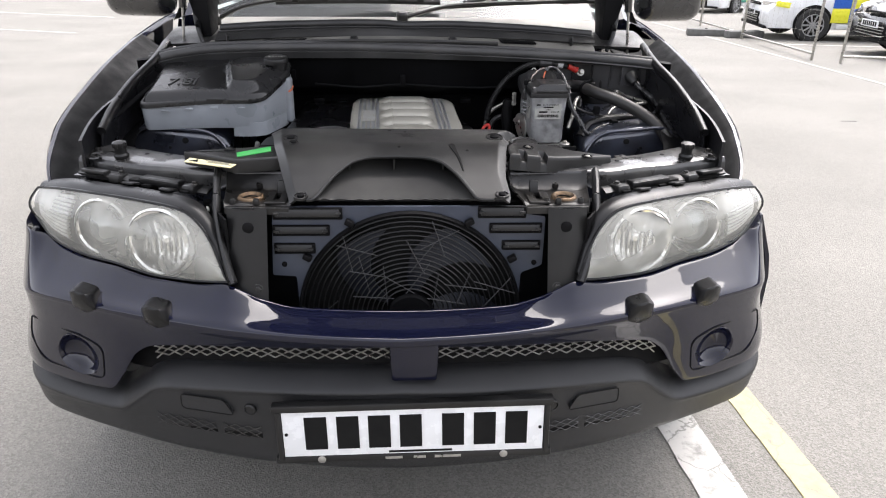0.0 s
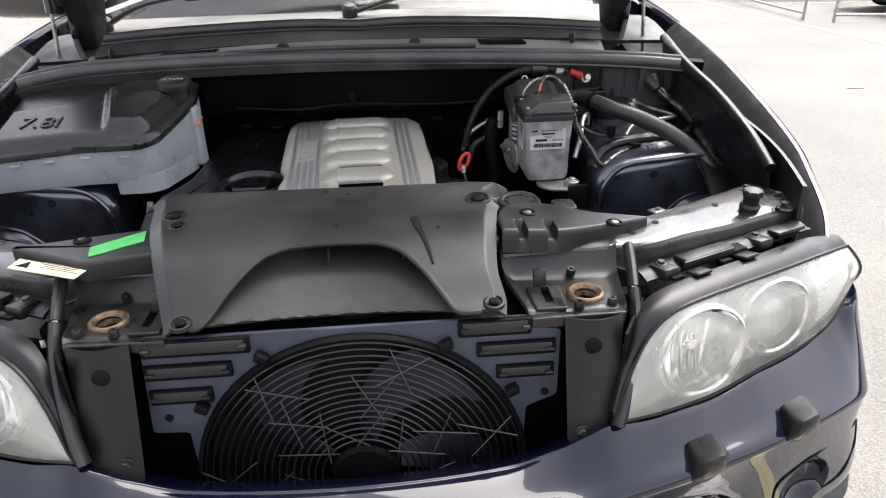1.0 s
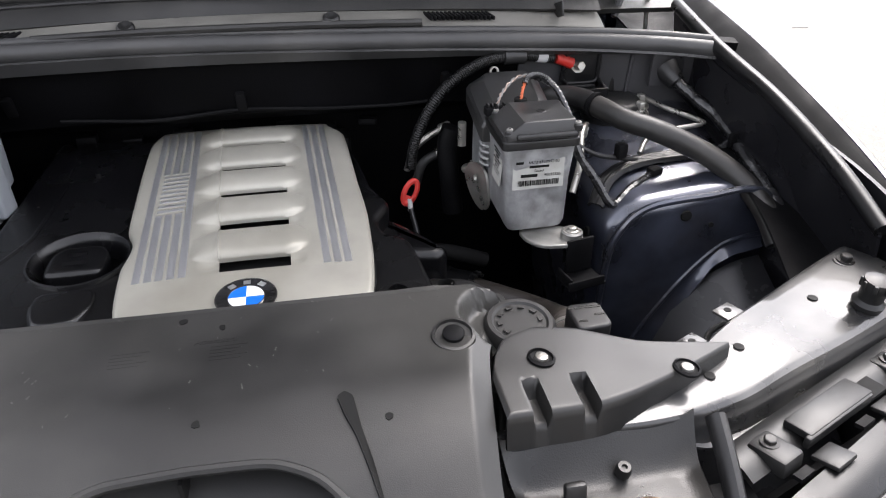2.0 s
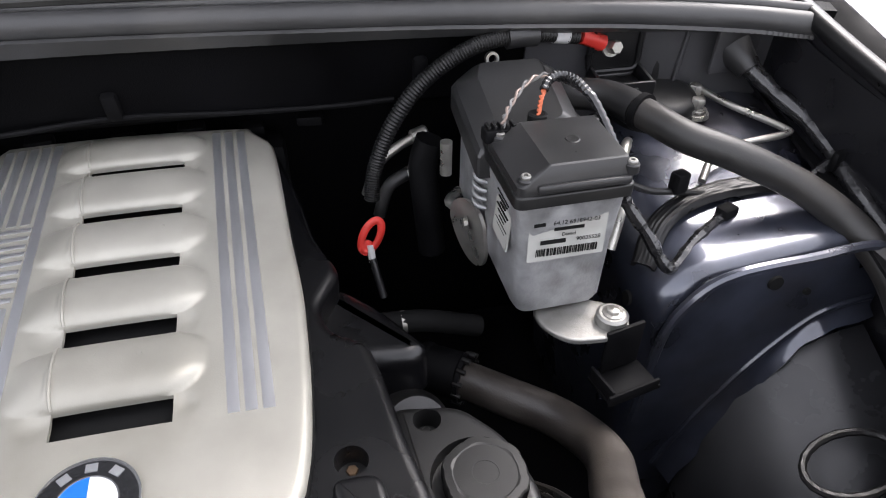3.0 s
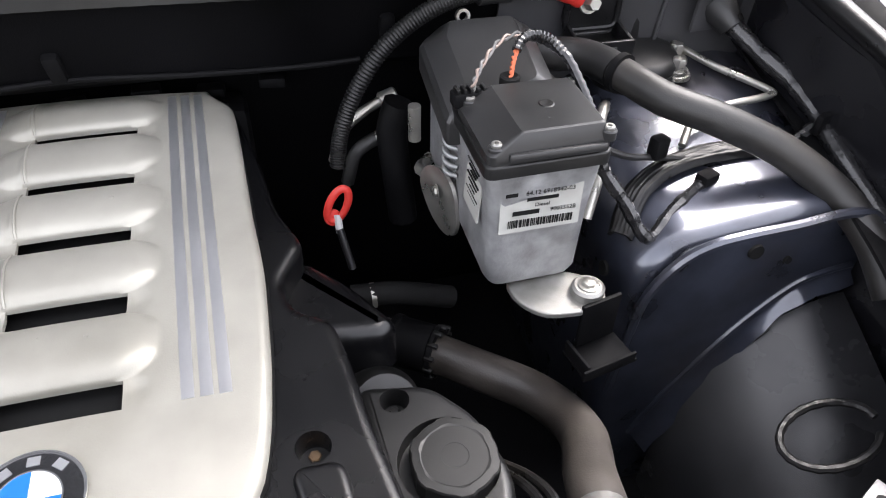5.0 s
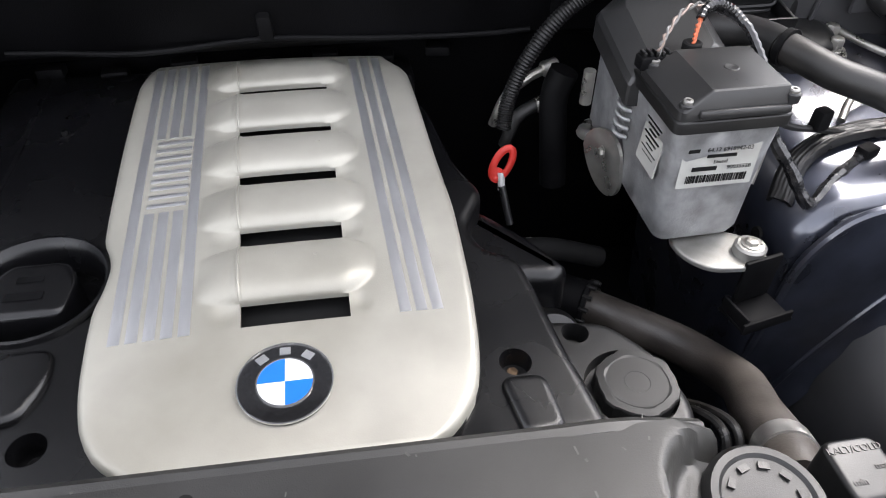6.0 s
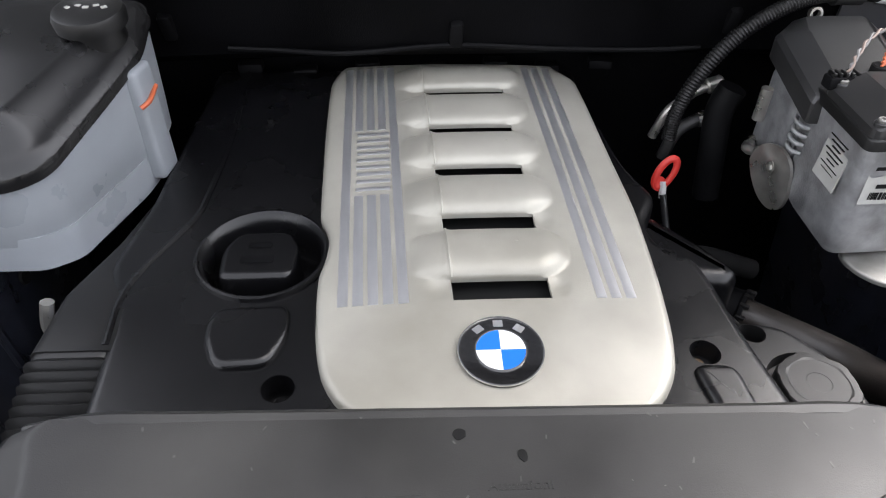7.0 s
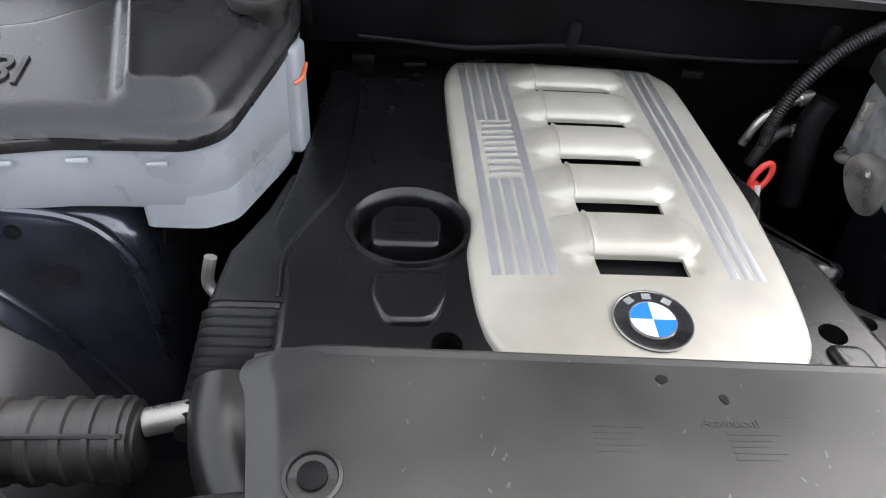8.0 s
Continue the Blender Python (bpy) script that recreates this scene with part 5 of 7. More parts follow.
for x, z in ((-0.115, 0.852), (0.118, 0.853), (-0.2, 0.78), (0.205, 0.775)):
    part("fan_lug", box(bmesh.new(), (x, 0.142, z), (0.018, 0.016, 0.012), (0, 30 if x < 0 else -30, 0), 0.003), DEEP, fan)

# ---- radiator cover ----
def cover_z(y):
    return table([(0.10, 0.896), (0.14, 0.903), (0.20, 0.934), (0.26, 0.958), (0.31, 0.967), (0.36, 0.968), (0.425, 0.965)], y)


COVER_LEFT_EDGE = [(0.14, -0.226), (0.20, -0.246), (0.25, -0.262), (0.325, -0.283), (0.366, -0.291), (0.40, -0.299), (0.416, -0.305), (0.426, -0.303), (0.43, -0.297)]
EAR = [(0.135, 0.194), (0.16, 0.198), (0.20, 0.193), (0.25, 0.198), (0.325, 0.211), (0.345, 0.219), (0.365, 0.234), (0.385, 0.243), (0.405, 0.244), (0.414, 0.241), (0.4195, 0.234)]


def cover_sheet(u, v):
    """u across, v from the back edge to the front; the front has an arch cut out."""
    x = lerp(-1, 1, u)
    back = 0.430 - 0.010 * u
    xl, xr = table(COVER_LEFT_EDGE, lerp(back, 0.140, v)), table(EAR, lerp(back, 0.140, v))
    X = lerp(xl, xr, u)
    front = table([(0.0, 0.252), (0.05, 0.250), (0.085, 0.238), (0.115, 0.208), (0.14, 0.172), (0.163, 0.141), (0.4, 0.140)], abs(X + 0.024))
    y = lerp(back, front, v)
    edge = 0.010 * max(0.0, abs(x) - 0.93) / 0.07
    dip = max(0.0, min(1.0, (0.042 - math.hypot(X - 0.236, y - 0.375)) / 0.011))
    return Vector((X, y, cover_z(y) - edge - 0.022 * dip * dip * (3 - 2 * dip)))


cover = part("radiator_cover", sheet(cover_sheet, 210, 80, 0.004), COVER, car, "dusty matt black plastic radiator cover")
bm = sheet(lambda u, v: (lerp(-0.185, 0.150, u) + (0.03 - 0.06 * u) * (1 - v) , lerp(0.285, 0.178 - 0.03 * (2 * u - 1) ** 2, v), lerp(0.940, 0.887 + 0.012 * (2 * u - 1) ** 2, v ** 0.8) + (0.0009 * math.sin(u * 83 + 2 * math.sin(u * 17)) if v > 0.99 else 0)), 160, 40, 0.004)
part("intake_lip", bm, COVER, cover)
part("arch_edge", tube(bmesh.new(), [cover_sheet(u / 40, 1.0) + Vector((0, 0, -0.003)) for u in range(3, 38)], 0.0042, 90, 8), COVER, cover)
part("cover_back_edge", tube(bmesh.new(), [cover_sheet(u / 12, 0.0) + Vector((0, 0.0, -0.006)) for u in range(0, 13)], 0.007, 40, 8), COVER, cover)
for x in (-0.12, -0.03, 0.07):
    part("intake_fin", box(bmesh.new(), (x, 0.262, 0.936), (0.003, 0.03, 0.02)), PLASTIC, cover)
for x, y, z, r in ((0.184, 0.345, 0.9675, 0.017), (-0.249, 0.336, 0.967, 0.0145), (-0.238, 0.305, 0.965, 0.010), (0.180, 0.150, 0.906, 0.012), (-0.205, 0.145, 0.905, 0.012)):
    stud = part("cover_stud", lathe(bmesh.new(), [(r * 1.15, -0.002), (r * 1.1, 0.003), (r * 0.95, 0.0035), (r * 0.9, 0.0008), (0.001, 0.0006)], (x, y, z), (0, -0.15, 1), 28), PLASTIC, cover)
    part("stud_cap", lathe(bmesh.new(), [(r * 0.55, 0.0), (r * 0.55, 0.0045), (r * 0.4, 0.006), (0.001, 0.006)], (x, y, z), (0, -0.15, 1), 20), DEEP, stud)
FRONT_EDGE = [(0.207, 0.255), (0.279, 0.262), (0.368, 0.294), (0.438, 0.328)]
BACK_EDGE = [(0.207, 0.300), (0.216, 0.328), (0.230, 0.350), (0.243, 0.358), (0.262, 0.365), (0.285, 0.364), (0.36, 0.340), (0.438, 0.334)]


def side_trim(u, v):
    """Tapered trim with a sloping top, two moulded notches in its front edge and rolled edges."""
    x = lerp(0.207, 0.438, u)
    y0, y1 = table(FRONT_EDGE, x), table(BACK_EDGE, x)
    t = max(0.0, min(1.0, (v - 0.10) / 0.80))
    y = lerp(y0, y1, t)
    down = 0.030 * max(0.0, (0.10 - v) / 0.10, (v - 0.90) / 0.10)
    roll = 0.003 * max(0.0, 1 - min(y - y0, y1 - y, x - 0.207) / 0.004) ** 2
    deep = 0.0
    for nx in (0.236, 0.279):
        side = max(0.0, min(1.0, (0.0075 - abs(x - nx)) / 0.0018))
        deep = max(deep, 0.015 * side * max(0.0, min(1.0, (y0 + 0.038 - y) / 0.008)))
    if down > 0:
        deep *= 1 - down / 0.030
    return Vector((x, y - 0.004 * down / 0.03 * (1 if v < 0.5 else -1), 0.953 - 0.113 * (x - 0.254) - roll - deep - down))


for sx in (-1, 1):
    fall = lambda x, y: -0.113 * (x - 0.254)
    left_plan = [(-0.215, 0.272), (-0.345, 0.238), (-0.468, 0.302), (-0.40, 0.318), (-0.31, 0.338), (-0.225, 0.348)]
    bm = sheet(side_trim, 150, 50, 0.003) if sx > 0 else slab(bmesh.new(), rounded(left_plan[::-1], 0.010), 0.922, 0.950, 0.005)
    wingp = part("cover_side_panel", bm, PLASTIC, car, "black plastic trim beside the radiator cover")
    for x, y in ((0.254, 0.319), (0.378, 0.298)) if sx > 0 else ((0.258, 0.322), (0.372, 0.31)):
        at = (sx * x, y, 0.953 + fall(x, y) if sx > 0 else 0.950)
        axis = (0.113, 0, 1) if sx > 0 else (0, 0, 1)
        rivet = part("trim_rivet", lathe(bmesh.new(), [(0.012, 0), (0.012, 0.002), (0.010, 0.003), (0.0095, 0.001), (0.006, 0.0008)], at, axis, 20), DEEP, wingp)
        part("rivet_head", lathe(bmesh.new(), [(0.0062, 0.0008), (0.0055, 0.0032), (0.0035, 0.004), (0.001, 0.0038)], at, axis, 16), DULL_ZINC if sx > 0 else PLASTIC, rivet)
tape = part("green_tape", slab(bmesh.new(), [(-0.352, 0.284), (-0.291, 0.331), (-0.284, 0.296), (-0.344, 0.255)][::-1], 0.9502, 0.9515), GREEN, car, "strip of bright green tape")
stick = part("warning_sticker", slab(bmesh.new(), [(-0.447, 0.284), (-0.343, 0.238), (-0.350, 0.216), (-0.451, 0.258)][::-1], 0.939, 0.9405), YELLOW, car, "faded yellow warning sticker")
part("sticker_mark", slab(bmesh.new(), [(-0.443, 0.262), (-0.424, 0.2535), (-0.4265, 0.272)], 0.9404, 0.9410), INK, stick, "black warning triangle")
for k in range(4):
    part("sticker_line", box(bmesh.new(), (-0.385 + 0.0022 * k, 0.251 - 0.0055 * (k - 1.2), 0.9407), (0.060 if k % 2 else 0.050, 0.0016, 0.0005), (0, 0, -24)), DULL_WIRE, stick)

# old stains and scuffs on the radiator cover
drip = [(0.083, 0.292), (0.089, 0.296), (0.095, 0.291), (0.099, 0.262), (0.105, 0.235), (0.1095, 0.207), (0.1075, 0.205), (0.101, 0.232), (0.094, 0.258), (0.087, 0.276)]
part("oil_drip", slab(bmesh.new(), rounded(drip[::-1], 0.002, 3), -0.001, 0.0024, 0.0, lambda px, py: cover_z(py)), STAIN, cover)
for x, y, r, dx, dy in ((-0.043, 0.410, 0.0038, 0.0, 0.0), (-0.009, 0.396, 0.0025, 0.001, -0.003), (-0.02, 0.285, 0.003, 0, 0), (0.12, 0.27, 0.003, 0, 0)):
    pts = []
    for k in range(14):
        a = 2 * math.pi * k / 14
        q = r * (1 + 0.35 * noise.noise(Vector((3 * math.cos(a), 3 * math.sin(a), 50 * x))))
        t = max(0.0, -math.sin(a))
        pts.append((x + q * math.cos(a) + dx * t, y + q * math.sin(a) + dy * t))
    part("oil_spot", slab(bmesh.new(), pts, -0.001, 0.0006, 0.0, lambda px, py: cover_z(py)), STAIN, cover)

PALE_SCUFF = mat("pale_scuff", (0.055, 0.054, 0.050), 0.6, var=0.4, scale=120, bump=0.0)
rs = random.Random(11)
for k in range(46):
    x, y = rs.uniform(-0.24, 0.2), rs.uniform(0.30, 0.425)
    a, n_ = rs.uniform(-0.7, 0.7), rs.uniform(0.0006, 0.0035) * rs.uniform(0.4, 1.0)
    w_ = rs.uniform(0.0003, 0.0007)
    dx, dy = math.sin(a) * n_, math.cos(a) * n_
    px, py = math.cos(a) * w_, -math.sin(a) * w_
    part("cover_scuff", slab(bmesh.new(), [(x - dx - px, y - dy - py), (x - dx + px, y - dy + py), (x + dx + px, y + dy + py), (x + dx - px, y + dy - py)], 0.00005, 0.0002, 0.0, lambda qx, qy: cover_z(qy)), PALE_SCUFF, cover)
letters("Attention!", 0.0085, pose(-0.012, 0.376, 0.9679), COVER, cover, "cover_words", depth=0.0002)

# blocks of small moulded print, too faint to read
for x0, y0 in ((-0.095, 0.372), (-0.016, 0.368)):
    for k in range(5):
        part("small_print", slab(bmesh.new(), [(x0, y0 - 0.0042 * k), (x0 + 0.03 - 0.005 * (k % 3), y0 - 0.0042 * k), (x0 + 0.03 - 0.005 * (k % 3), y0 + 0.0015 - 0.0042 * k), (x0, y0 + 0.0015 - 0.0042 * k)], -0.001, 0.00025, 0.0, lambda qx, qy: cover_z(qy)), COVER, cover)


# ---- engine ----
def deck(x, y):
    return 0.030 * (y - 0.5) - 0.045 * max(0.0, x)


bm = slab(bmesh.new(), rounded([(0.225, 0.40), (0.212, 0.49), (0.202, 0.545), (0.196, 0.60), (0.188, 0.645), (0.160, 0.66), (0.152, 0.69), (0.176, 0.735), (0.156, 0.79), (0.148, 0.86), (0.12, 1.0), (-0.31, 1.0), (-0.318, 0.83), (-0.322, 0.73), (-0.335, 0.64), (-0.312, 0.57), (-0.30, 0.40)], 0.012), 0.80, 0.893, 0.009, deck)
engine = part("engine_shroud", bm, ENGINE_BLACK, car, "matt black plastic engine shroud")
cutters = [lathe(bmesh.new(), [(0.0545, 0.85), (0.0565, 0.893), (0.062, 0.92)], (-0.2035, 0.655, 0), (0, 0, 1), 48)]
for wx, wy in ((-0.170, 0.506), (0.160, 0.534)):
    cutters.append(lathe(bmesh.new(), [(0.011, 0.868), (0.0125, 0.89), (0.0165, 0.92)], (wx, wy, 0), (0, 0, 1), 28))
cut(engine, cutters)
for pts in ([(-0.272, 0.99), (-0.266, 0.84), (-0.270, 0.735), (-0.276, 0.70), (-0.310, 0.615), (-0.309, 0.55)],):
    part("shroud_ridge", tube(bmesh.new(), [(x, y, 0.8915 + deck(x, y)) for x, y in pts], 0.0036, 40, 8), ENGINE_BLACK, engine)
# oil filler well, cap and pads
part("filler_rim", lathe(bmesh.new(), [(0.0605, -0.001), (0.059, 0.0032), (0.0565, 0.0038), (0.054, 0.002), (0.050, -0.008), (0.049, -0.03)], (-0.2030, 0.653, 0.8965), (0, -0.03, 1), 48, False), ENGINE_BLACK, engine)
bm = slab(bmesh.new(), rounded([(-0.238, 0.621), (-0.174, 0.621), (-0.171, 0.662), (-0.182, 0.683), (-0.228, 0.683), (-0.240, 0.662)], 0.01), 0.852, 0.899, 0.006)
cap = part("oil_filler_cap", bm, ENGINE_BLACK, engine, "black square oil filler cap")
part("cap_mark", box(bmesh.new(), (-0.206, 0.642, 0.8995), (0.028, 0.008, 0.001)), DEEP, cap)
part("cap_mark", box(bmesh.new(), (-0.206, 0.661, 0.8995), (0.020, 0.006, 0.001)), DEEP, cap)
for poly in ([(-0.232, 0.585), (-0.170, 0.588), (-0.168, 0.555), (-0.180, 0.524), (-0.222, 0.522), (-0.236, 0.555)], [(0.143, 0.520), (0.179, 0.520), (0.184, 0.472), (0.152, 0.468)]):
    n = len(poly)
    o = rounded(poly[::-1], 0.012)
    part("shroud_pad", slab(bmesh.new(), o, 0.885, 0.8972, 0.0060, deck), ENGINE_BLACK, engine)
for x, y, m_ in ((-0.170, 0.506, DEEP), (0.160, 0.538, RUST), (-0.228, 0.872, DEEP)):
    z = 0.893 + deck(x, y)
    part("well_screw", disc_bolt(bmesh.new(), (x, y, z - (0.024 if y < 0.8 else 0.002)), 0.0048 if y < 0.8 else 0.0032, 0.005), m_, engine)
# dark end of the head behind the shroud
part("engine_back", box(bmesh.new(), (-0.08, 0.985, 0.855), (0.44, 0.05, 0.09), (0, 0, 0), 0.01), DEEP, engine)
for k in range(7):
    part("injector_plug", box(bmesh.new(), (-0.27 + 0.075 * k + 0.008 * math.sin(k * 5), 1.0, 0.908 + 0.004 * math.cos(k * 3)), (0.03, 0.02, 0.012), (0, 0, 8 * math.sin(k * 7)), 0.003), DEEP, engine)

# the silver cover: a moulded sheet that bends where the front falls away, five runners and five slots
def crown(x, y):
    d = y - 0.765
    return 0.0105 + 0.044 * d + 0.014 * (0.02 - math.sqrt(d * d + 0.0004)) - 0.25 * x * x


COVER_LEFT = [(0.463, -0.086), (0.466, -0.096), (0.475, -0.110), (0.490, -0.127), (0.516, -0.140), (0.555, -0.147), (0.611, -0.150), (0.640, -0.1455), (0.658, -0.1445), (0.676, -0.148), (0.695, -0.155), (0.764, -0.159), (0.85, -0.163), (0.934, -0.165), (0.951, -0.162), (0.965, -0.156), (0.975, -0.149)]
COVER_RIGHT = [(0.463, 0.076), (0.466, 0.087), (0.473, 0.099), (0.481, 0.109), (0.512, 0.128), (0.557, 0.136), (0.62, 0.140), (0.683, 0.141), (0.772, 0.136), (0.927, 0.128), (0.940, 0.124), (0.958, 0.112), (0.966, 0.107), (0.975, 0.104)]
SLOTS = [(0.577, 0.600), (0.659, 0.681), (0.737, 0.756), (0.812, 0.830), (0.891, 0.907)]
RUNNERS = [(0.600, 0.659), (0.681, 0.737), (0.756, 0.812), (0.830, 0.891), (0.907, 0.957)]


def seam_x(y):
    return -0.038 - 0.055 * (y - 0.6)


def slot_right(y):
    return 0.043 - 0.02 * (y - 0.6)


def runner_rise(x, y):
    """Height of the barrel-shaped runners and the hollows beside the slots."""
    h = 0.0
    for r0, r1 in RUNNERS:
        if not r0 - 0.012 < y < r1 + 0.012:
            continue
        c, half = (r0 + r1) / 2, (r1 - r0) / 2
        s_, e_ = seam_x(c), slot_right(c)
        if x < s_:
            t = max(0.0, 1 - (s_ - x) / 0.034)
            w, amp, mid = half * (0.62 + 0.38 * t ** 0.5), math.sin(t * math.pi / 2) ** 1.1, c
        elif x < e_ - 0.006:
            w, amp, mid = half, 1.0, c
        else:
            t = min(1.0, (x - e_ + 0.006) / 0.029)
            w, amp, mid = half * (1 - 0.55 * t * t), math.cos(t * math.pi / 2) ** 0.8, c + 0.15 * half * t
        q = (y - mid) / w
        if abs(q) < 1:
            edge = max(0.0, 1 - q * q) ** (0.45 if q < 0 else 0.5)
            h = max(h, 0.0112 * amp * edge * (1 + (0.14 if abs(x - s_) < 0.0030 else 0.0)))
    for s0, s1 in SLOTS:
        m = (s0 + s1) / 2
        for cx, rx, deep in ((seam_x(m) - 0.011, 0.016, 0.0034), (slot_right(m) + 0.008, 0.012, 0.0030)):
            d2 = ((x - cx) / rx) ** 2 + ((y - m - 0.003) / 0.013) ** 2
            if d2 < 1 and h < 0.001:
                h -= deep * (1 - d2) ** 2
    return h


def silver_cover():
    ys = [0.463, 0.4642, 0.466, 0.4685, 0.472, 0.477, 0.483, 0.490, 0.500, 0.512, 0.526, 0.540, 0.555, 0.566]
    for (s0, s1), (r0, r1) in zip(SLOTS, RUNNERS):
        ys += [lerp(s0, s1, k / 5) for k in range(5)]
        ys += [r0 + (r1 - r0) * (0.5 - 0.5 * math.cos(math.pi * k / 22)) for k in range(22)]
    ys += [0.957, 0.961, 0.965, 0.968, 0.9705, 0.9725, 0.974, 0.975]
    near = [0.0, 0.0006, 0.0016, 0.003, 0.005, 0.0075]

    def outer(edge, inner):
        d = inner - edge
        return [edge + math.copysign(n, d) for n in near] + [edge + math.copysign(0.0075, d) + (d - math.copysign(0.0075, d)) * k / 12 for k in range(1, 12)]

    bm = bmesh.new()
    rows = []
    back = 0.975
    for y in ys:
        el, er = table(COVER_LEFT, y), table(COVER_RIGHT, y)
        l0, r0 = seam_x(y) - 0.042, slot_right(y) + 0.030
        mids = [l0 + 0.038 * k / 14 for k in range(15)] + [seam_x(y) - 0.0029, seam_x(y)] + [seam_x(y) + 0.0028] + [lerp(seam_x(y) + 0.0032, slot_right(y), k / 29) for k in range(1, 30)] + [slot_right(y) + 0.030 * k / 14 for k in range(1, 15)]
        xs = outer(el, l0) + mids + outer(er, r0)[::-1]
        row = []
        for i, x in enumerate(xs):
            d = min(x - el, er - x, y - 0.463, back - y)
            roll = 0.0075 - math.sqrt(max(0.0, 0.0075 ** 2 - (0.0075 - min(d, 0.0075)) ** 2))
            yy = y - 0.045 * x * max(0.0, (y - 0.93) / 0.045)
            row.append(Vector((x, yy, 0.908 + crown(x, y) + runner_rise(x, y) - roll)))
        drop = Vector((0, 0, -0.014))
        rows.append([row[0] + drop] + row + [row[-1] + drop])
    rows = [[p + Vector((0, 0, -0.014)) for p in rows[0]]] + rows + [[p + Vector((0, 0, -0.014)) for p in rows[-1]]]
    ys = [ys[0]] + ys + [ys[-1]]
    grid = [[bm.verts.new(p) for p in row] for row in rows]
    first = 1 + 17 + 16
    for a in range(len(grid) - 1):
        y = (ys[a] + ys[a + 1]) / 2
        hole = any(s0 < y < s1 for s0, s1 in SLOTS)
        for b in range(len(grid[0]) - 1):
            if hole and first <= b < first + 30:
                continue
            bm.faces.new((grid[a][b], grid[a][b + 1], grid[a + 1][b + 1], grid[a + 1][b]))
    bmesh.ops.recalc_face_normals(bm, faces=bm.faces)
    # slot walls
    rim = [e for e in bm.edges if e.is_boundary and all(0.57 < v.co.y < 0.91 and -0.06 < v.co.x < 0.05 for v in e.verts)]
    walls = bmesh.ops.extrude_edge_only(bm, edges=rim)["geom"]
    for v in walls:
        if isinstance(v, bmesh.types.BMVert):
            v.co.z -= 0.0035
    return bm


cover_s = part("engine_cover", silver_cover(), SILVER, car, "warm silver-grey engine cover with a round badge", angle=55)
for r0, r1 in RUNNERS:
    line = [(seam_x(y) + 0.0004, y, 0.9084 + crown(seam_x(y), y) + runner_rise(seam_x(y), y)) for y in (lerp(r0 + 0.0004, r1 - 0.004, k / 20) for k in range(21))]
    part("runner_seam", tube(bmesh.new(), line, 0.0013, 40, 6), SILVER, cover_s)
for x, y, r in ((0.026, 0.783, 0.0022), (0.020, 0.634, 0.0016), (-0.012, 0.640, 0.0007)):
    part("cover_chip", lathe(bmesh.new(), [(r, 0.0), (r * 0.8, 0.0003), (r * 0.1, 0.0003)], (x, y, 0.9081 + crown(x, y) + runner_rise(x, y)), (0, -0.1, 1), 9), SILVER, cover_s)
# black slab that paints the shade under the cover's edge and slots
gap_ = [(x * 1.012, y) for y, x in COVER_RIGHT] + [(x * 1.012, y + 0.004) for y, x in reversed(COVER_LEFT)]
part("cover_shade_slab", slab(bmesh.new(), gap_, 0.884, 0.8925, 0.0, lambda x, y: 0.04 * (y - 0.55)), INK, engine)


def strip_on(x0, y0, x1, y1, w, name="silver_strip", rise=0.0005):
    d = Vector((x1 - x0, y1 - y0)).normalized()
    s = Vector((d.y, -d.x)) * w / 2

    def at(u, v):
        p = Vector((lerp(x0, x1, u), lerp(y0, y1, u))) + s * (2 * v - 1)
        return Vector((p.x, p.y, 0.908 + crown(p.x, p.y) + rise - (0.0004 if v in (0.0, 1.0) else 0.0)))
    return part(name, sheet(at, 44, 4, 0.0012), STRIPE, cover_s)


for k in range(5):
    xa, xb = -0.1265 + 0.0124 * k, -0.1435 + 0.0122 * k
    if k in (0, 4):
        strip_on(xa, 0.576, xb, 0.967, 0.0086)
    else:
        strip_on(xa, 0.576, lerp(xa, xb, 0.36), 0.716, 0.0086)
        strip_on(lerp(xa, xb, 0.645), 0.828, xb, 0.967, 0.0086)
for k in range(3):
    strip_on(0.0845 + 0.0122 * k, 0.577, 0.0675 + 0.0127 * k, 0.960, 0.0086)
for y in (0.807, 0.772, 0.737):
    xm = -0.1082 - (y - 0.77) * 0.04
    strip_on(xm - 0.0165, y + 0.012, xm + 0.0165, y + 0.012, 0.0052, "raised_mark", 0.0012)
    strip_on(xm - 0.0165, y, xm + 0.0165, y, 0.0052, "raised_mark", 0.0012)
    strip_on(xm - 0.0165, y - 0.012, xm + 0.0165, y - 0.012, 0.0052, "raised_mark", 0.0012)
BX, BY = -0.004, 0.5235
bz = 0.908 + crown(BX, BY)
badge = part("round_badge", lathe(bmesh.new(), [(0.0325, 0.0), (0.0325, 0.002), (0.0315, 0.0028), (0.0305, 0.0024), (0.001, 0.0024)], (BX, BY, bz), (0, -0.058, 1), 56), BLACK_ENAMEL, cover_s, "round blue, white and black badge")
for r in (0.0322, 0.0192):
    part("badge_rim", lathe(bmesh.new(), [(r + 0.0007, 0.002), (r + 0.0005, 0.0031), (r - 0.0005, 0.0031), (r - 0.0007, 0.002)], (BX, BY, bz), (0, -0.058, 1), 56, False), CHROME, badge)
for k in range(4):
    bm = bmesh.new()
    pts = [(0, 0)] + [(0.0186 * math.cos(radians(90 * k + 9 * j)), 0.0186 * math.sin(radians(90 * k + 9 * j))) for j in range(11)]
    slab(bm, [(BX + a, BY + b) for a, b in pts], bz + 0.0022, bz + 0.0029, 0.0, lambda x, y: 0.058 * (y - BY))
    part("badge_quarter", bm, WHITE_ENAMEL if k % 2 == 0 else BLUE_ENAMEL, badge)
